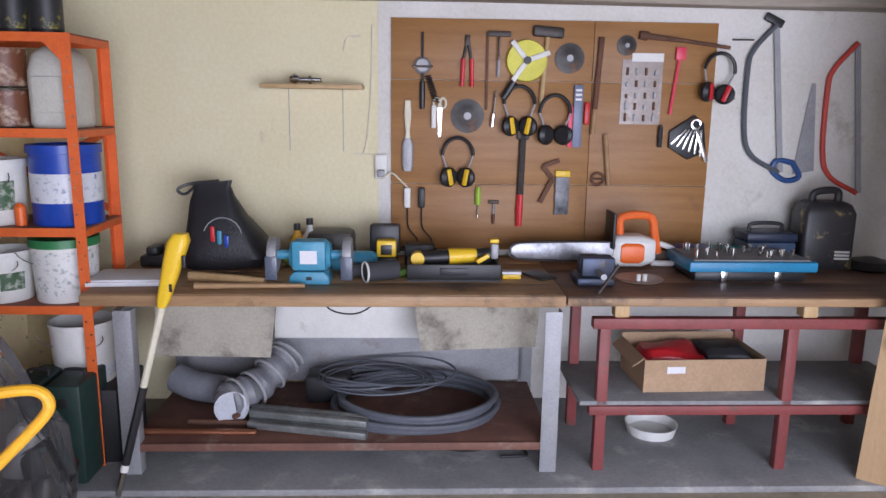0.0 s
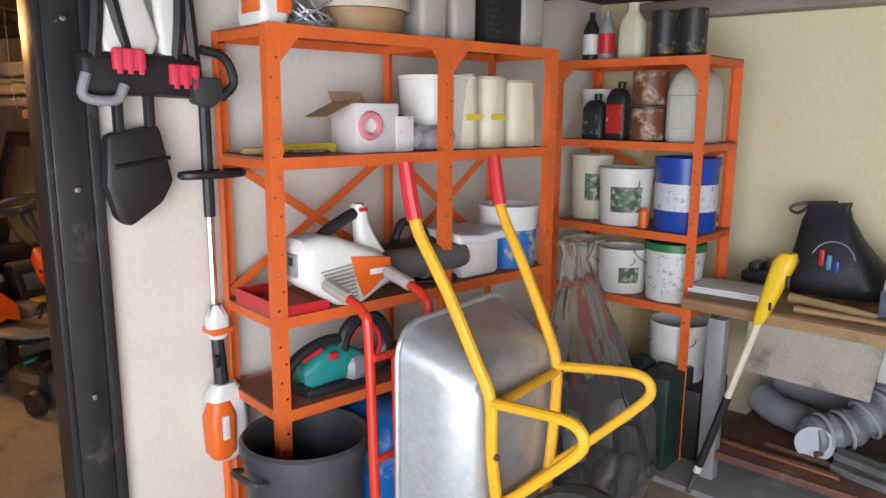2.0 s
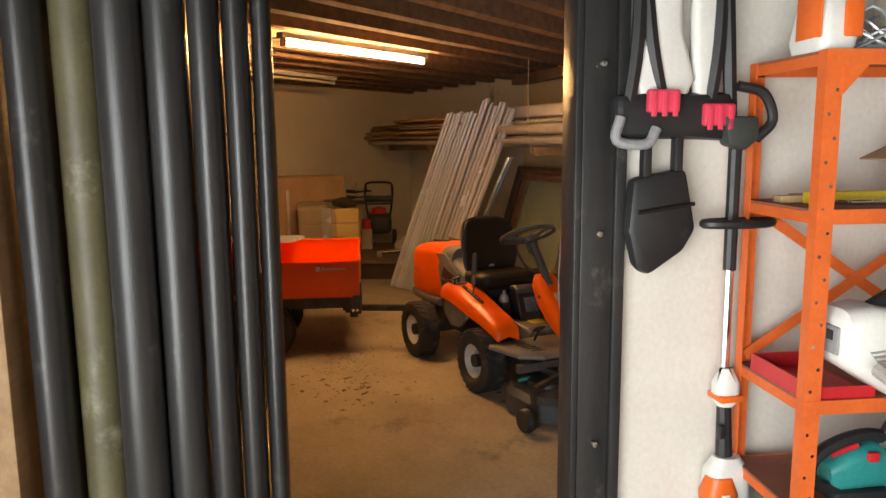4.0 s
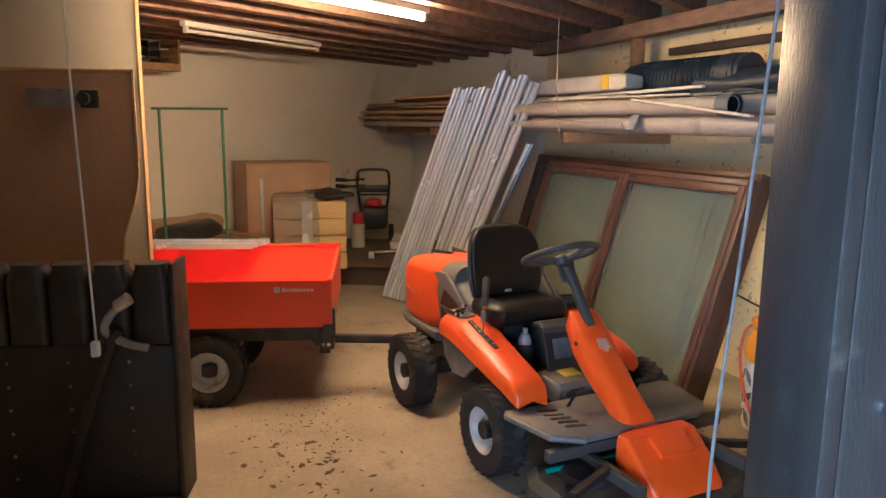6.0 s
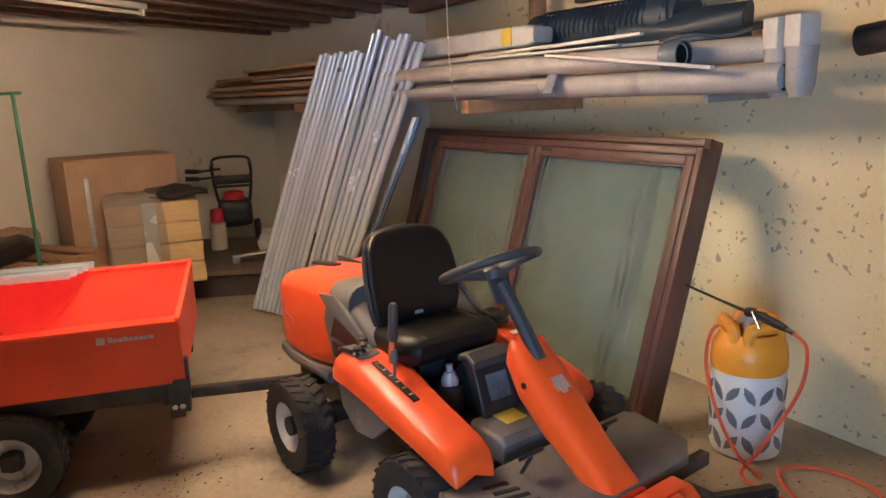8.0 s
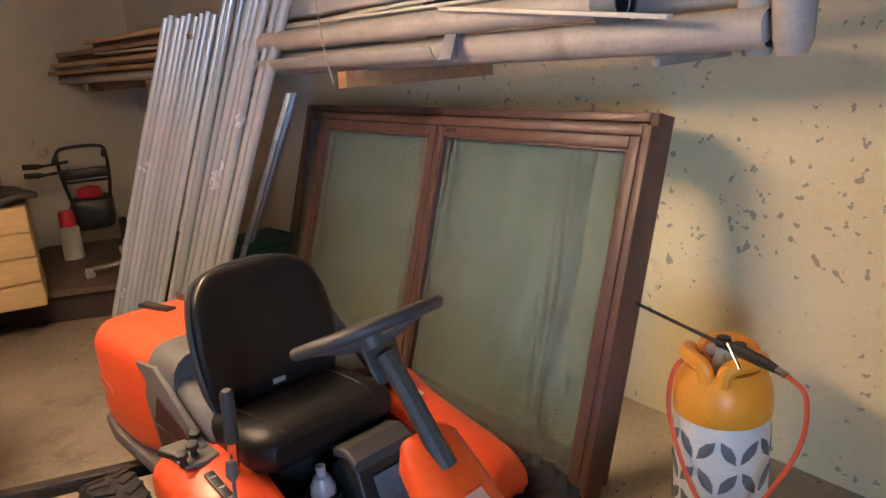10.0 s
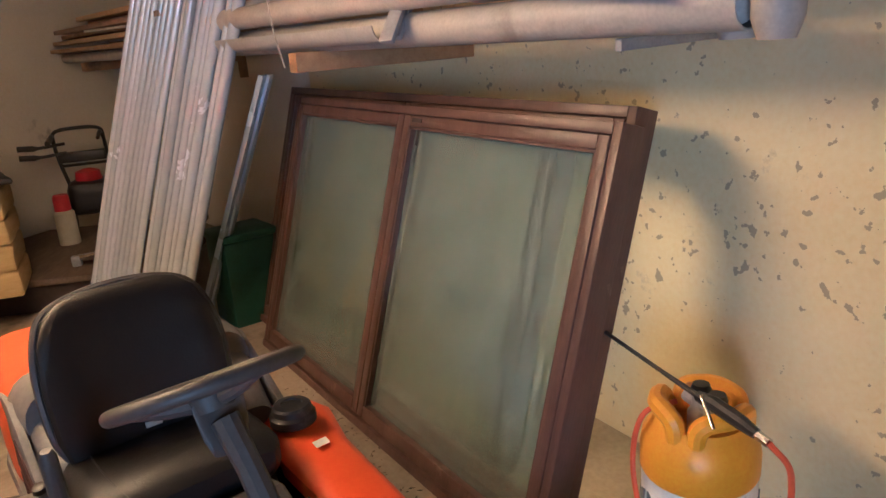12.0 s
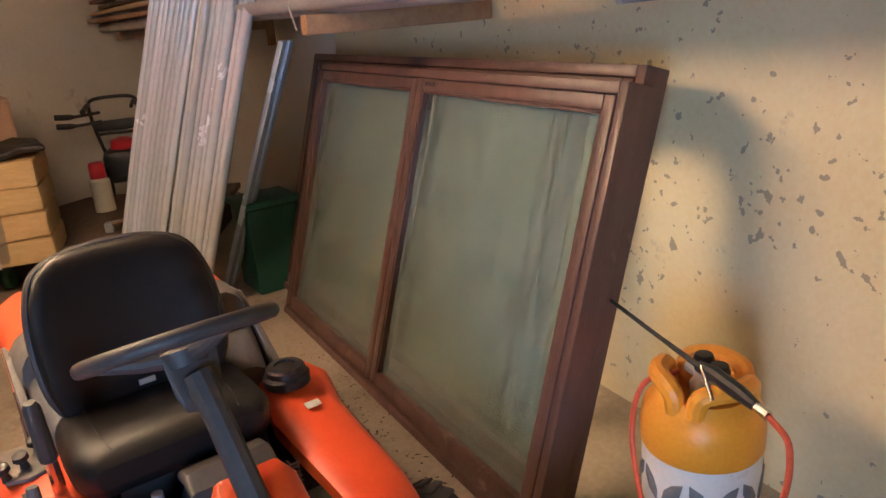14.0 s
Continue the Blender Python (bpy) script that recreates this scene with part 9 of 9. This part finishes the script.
part("rear_jaw", box(-0.07, 0.07, -0.06, -0.02, 0.05, 0.13, 0.008), V, t)
part("screw", sweep([(0, -0.20, 0.07), (0, -0.1, 0.07)], 0.013), GREYSTEEL, t)
part("bar", sweep([(0.06, -0.195, 0.12), (-0.05, -0.195, -0.05)], 0.007), IRON, t)
t = thing("chainsaw", at(1.30, 0.25, RT), "orange and white chainsaw with its bar on the bench", "chainsaw")
part("body", loft([[(x, y, z) for y, z in rrect(0, 0.085, 0.15 * f, 0.15 * f, 0.04 * f, 4)] for x, f in ((-0.10, 0.8), (-0.07, 1), (0.04, 1), (0.10, 0.75))]), WHITEPL, t)
part("cover", loft([[(x, y, z) for y, z in rrect(-0.06, 0.08, 0.05, 0.10 * f, 0.02, 3)] for x, f in ((-0.07, 0.8), (-0.05, 1), (0.02, 1), (0.04, 0.8))]), SAW_OR, t)
part("top_handle", sweep(curve([(-0.06, 0, 0.16), (-0.05, 0, 0.24), (0.08, 0, 0.245), (0.11, 0, 0.16), (0.13, 0, 0.07)], 6), 0.02), SAW_OR, t)
part("rear_handle", sweep(curve([(0.08, 0.0, 0.13), (0.18, 0.0, 0.10), (0.24, 0.0, 0.06), (0.22, 0.0, 0.02), (0.10, 0.0, 0.02)], 6), 0.014), WHITEPL, t)
part("bar", moved(loft([[(x, y, z) for y, z in rrect(0, 0, 0.006, w, 0.002, 2)] for x, w in ((-0.58, 0.03), (-0.55, 0.07), (-0.3, 0.085), (-0.06, 0.085))]), pose(0, -0.05, 0.085)), mat("worn bar steel", (0.10, 0.10, 0.11), (0.5, 0.5, 0.52), 0.4, 0.7, scale=10), t, "worn steel guide bar")
part("chain", sweep(curve([(-0.06, -0.05, 0.13), (-0.3, -0.05, 0.13), (-0.55, -0.05, 0.122), (-0.585, -0.05, 0.085), (-0.55, -0.05, 0.048), (-0.3, -0.05, 0.04), (-0.06, -0.05, 0.042)], 5), 0.006, 5), IRON, t)
part("hand_guard", box(-0.115, -0.10, -0.09, 0.06, 0.10, 0.27, 0.006), BLACK, t)
solid("blue_box", box(-0.09, 0.09, -0.06, 0.06, 0, 0.10, 0.003), printed("dark blue box", (0.02, 0.03, 0.22), (0.5, 0.55, 0.7), 18, 0.25), at(1.60, 0.22, RT), "dark blue printed box on the bench", "box")
solid("teal_box", box(-0.11, 0.11, -0.07, 0.07, 0, 0.085, 0.006), TEAL, at(1.80, 0.18, RT, -8), "teal metal box on the bench", "box")
t = thing("navy_tool_box", at(1.99, 0.16, RT), "navy blue plastic tool box with raised handle", "tool box")
part("body", box(-0.12, 0.12, -0.08, 0.08, 0, 0.12, 0.008), mat("navy plastic", (0.03, 0.06, 0.12), (0.05, 0.09, 0.16), 0.45), t)
part("lid", box(-0.125, 0.125, -0.085, 0.085, 0.121, 0.165, 0.01), mat("dark navy lid", (0.02, 0.03, 0.06), None, 0.45), t)
part("handle", sweep(curve([(-0.08, 0, 0.163), (-0.07, 0, 0.20), (0.07, 0, 0.20), (0.08, 0, 0.163)], 4), 0.01), BLACK, t)
t = thing("socket_set_case", at(1.75, 0.42, RT), "open socket set, bright blue tray on a black case", "socket set")
part("case", box(-0.25, 0.25, -0.13, 0.13, 0, 0.05, 0.012), BLACK, t)
part("tray", box(-0.285, 0.285, -0.16, 0.15, 0.051, 0.095, 0.006), mat("bright blue tray", (0.02, 0.24, 0.44), None, 0.4), t)
part("insert", box(-0.26, 0.26, -0.135, 0.13, 0.095, 0.101), mat("grey insert", (0.22, 0.22, 0.22), None, 0.7), t)
for s in (-1, 1):
    part("catch", box(s * 0.12 - 0.015, s * 0.12 + 0.015, -0.14, -0.13, 0.0, 0.05, 0.003), CHROME, t)
random.seed(41)
for k in range(26):
    x, y, r, h = random.uniform(-0.24, 0.24), random.uniform(-0.11, 0.11), random.uniform(0.006, 0.013), random.uniform(0.02, 0.04)
    part("socket", moved(lathe([(0, 0), (r, 0), (r, h), (r * 0.6, h), (0, h * 0.6)], 10), pose(x, y, 0.1015)), CHROME, t)
t = thing("black_oil_box", at(2.25, 0.20, RT, -6), "tall black canister with printed sides and a grip", "canister")
part("body", loft([[(x, y, z) for x, y in rrect(0, 0, 0.24 * f, 0.18 * f, 0.02, 3)] for z, f in ((0, 0.97), (0.01, 1), (0.27, 1), (0.31, 0.85), (0.32, 0.7))]), printed("black printed side", (0.03, 0.028, 0.03), (0.45, 0.34, 0.12), 12, 0.24), t)
part("grip", sweep(curve([(-0.06, 0, 0.31), (-0.05, 0, 0.36), (0.05, 0, 0.37), (0.06, 0, 0.31)], 5), 0.018), BLACK, t)
for k in range(3):
    part("mark", box(0.03, 0.10, -0.094, -0.0905, 0.05 + 0.016 * k, 0.06 + 0.016 * k), WHITEPL, t)
t = thing("clear_tray", at(1.27, 0.50, RT), "clear plastic lid with two small white caps on it", "lid")
part("lid", lathe([(0, 0), (0.10, 0), (0.105, 0.006), (0.098, 0.006), (0.09, 0.003), (0, 0.003)], 26), mat("dusty clear lid", (0.36, 0.27, 0.2), None, 0.35), t)
for k in range(2):
    part("cap", moved(lathe([(0, 0), (0.01, 0), (0.01, 0.03), (0, 0.03)], 12), pose(-0.02 + 0.028 * k, -0.05, 0.0035)), WHITEPL, t)
# dark cap and fillers at the right end
solid("flat_cap", lathe([(0, 0), (0.09, 0), (0.1, 0.01), (0.085, 0.045), (0.03, 0.06), (0, 0.06)], 24), BLACK, at(2.46, 0.28, RT), "black rubber bucket lid on the bench", "lid")

# ---- pale tool panel at the bench's end ----
t = thing("pine_door_board", B @ pose(2.14, -0.86, 0, 0, 0, -40), "pale pine door board with tool racks leaning at the bench", "board")
part("board", loft([[(0.0, -0.01, 0.03), (0.62, -0.01, 0.03), (0.62, 0.012, 0.03), (0.0, 0.012, 0.03)], [(0.085, -0.01, 2.02), (0.66, -0.01, 2.02), (0.66, 0.012, 2.02), (0.085, 0.012, 2.02)]]), mat("pale pine panel", (0.55, 0.37, 0.20), (0.47, 0.30, 0.15), 0.5, scale=3, stretch=(5, 5, 0.5), bump=0.1), t)
for z in (0.62, 0.86, 1.22):
    part("rack", box(0.06, 0.24, -0.06, -0.0105, z, z + 0.035, 0.004), mat("blue grey rack steel", (0.16, 0.18, 0.20), None, 0.45) if z < 0.7 else bpy.data.materials["blue grey rack steel"], t)
t2 = thing("file", B @ pose(2.14, -0.86, 0, 0, 0, -40), "file with a green handle in the panel's rack", "file")
part("handle", sweep([(0.11, -0.035, 1.02), (0.11, -0.035, 0.98), (0.11, -0.035, 0.90)], [0.013, 0.016, 0.012]), GREENLID, t2)
part("blade", sweep([(0.11, -0.035, 0.90), (0.11, -0.035, 0.64)], 0.008), IRON, t2)
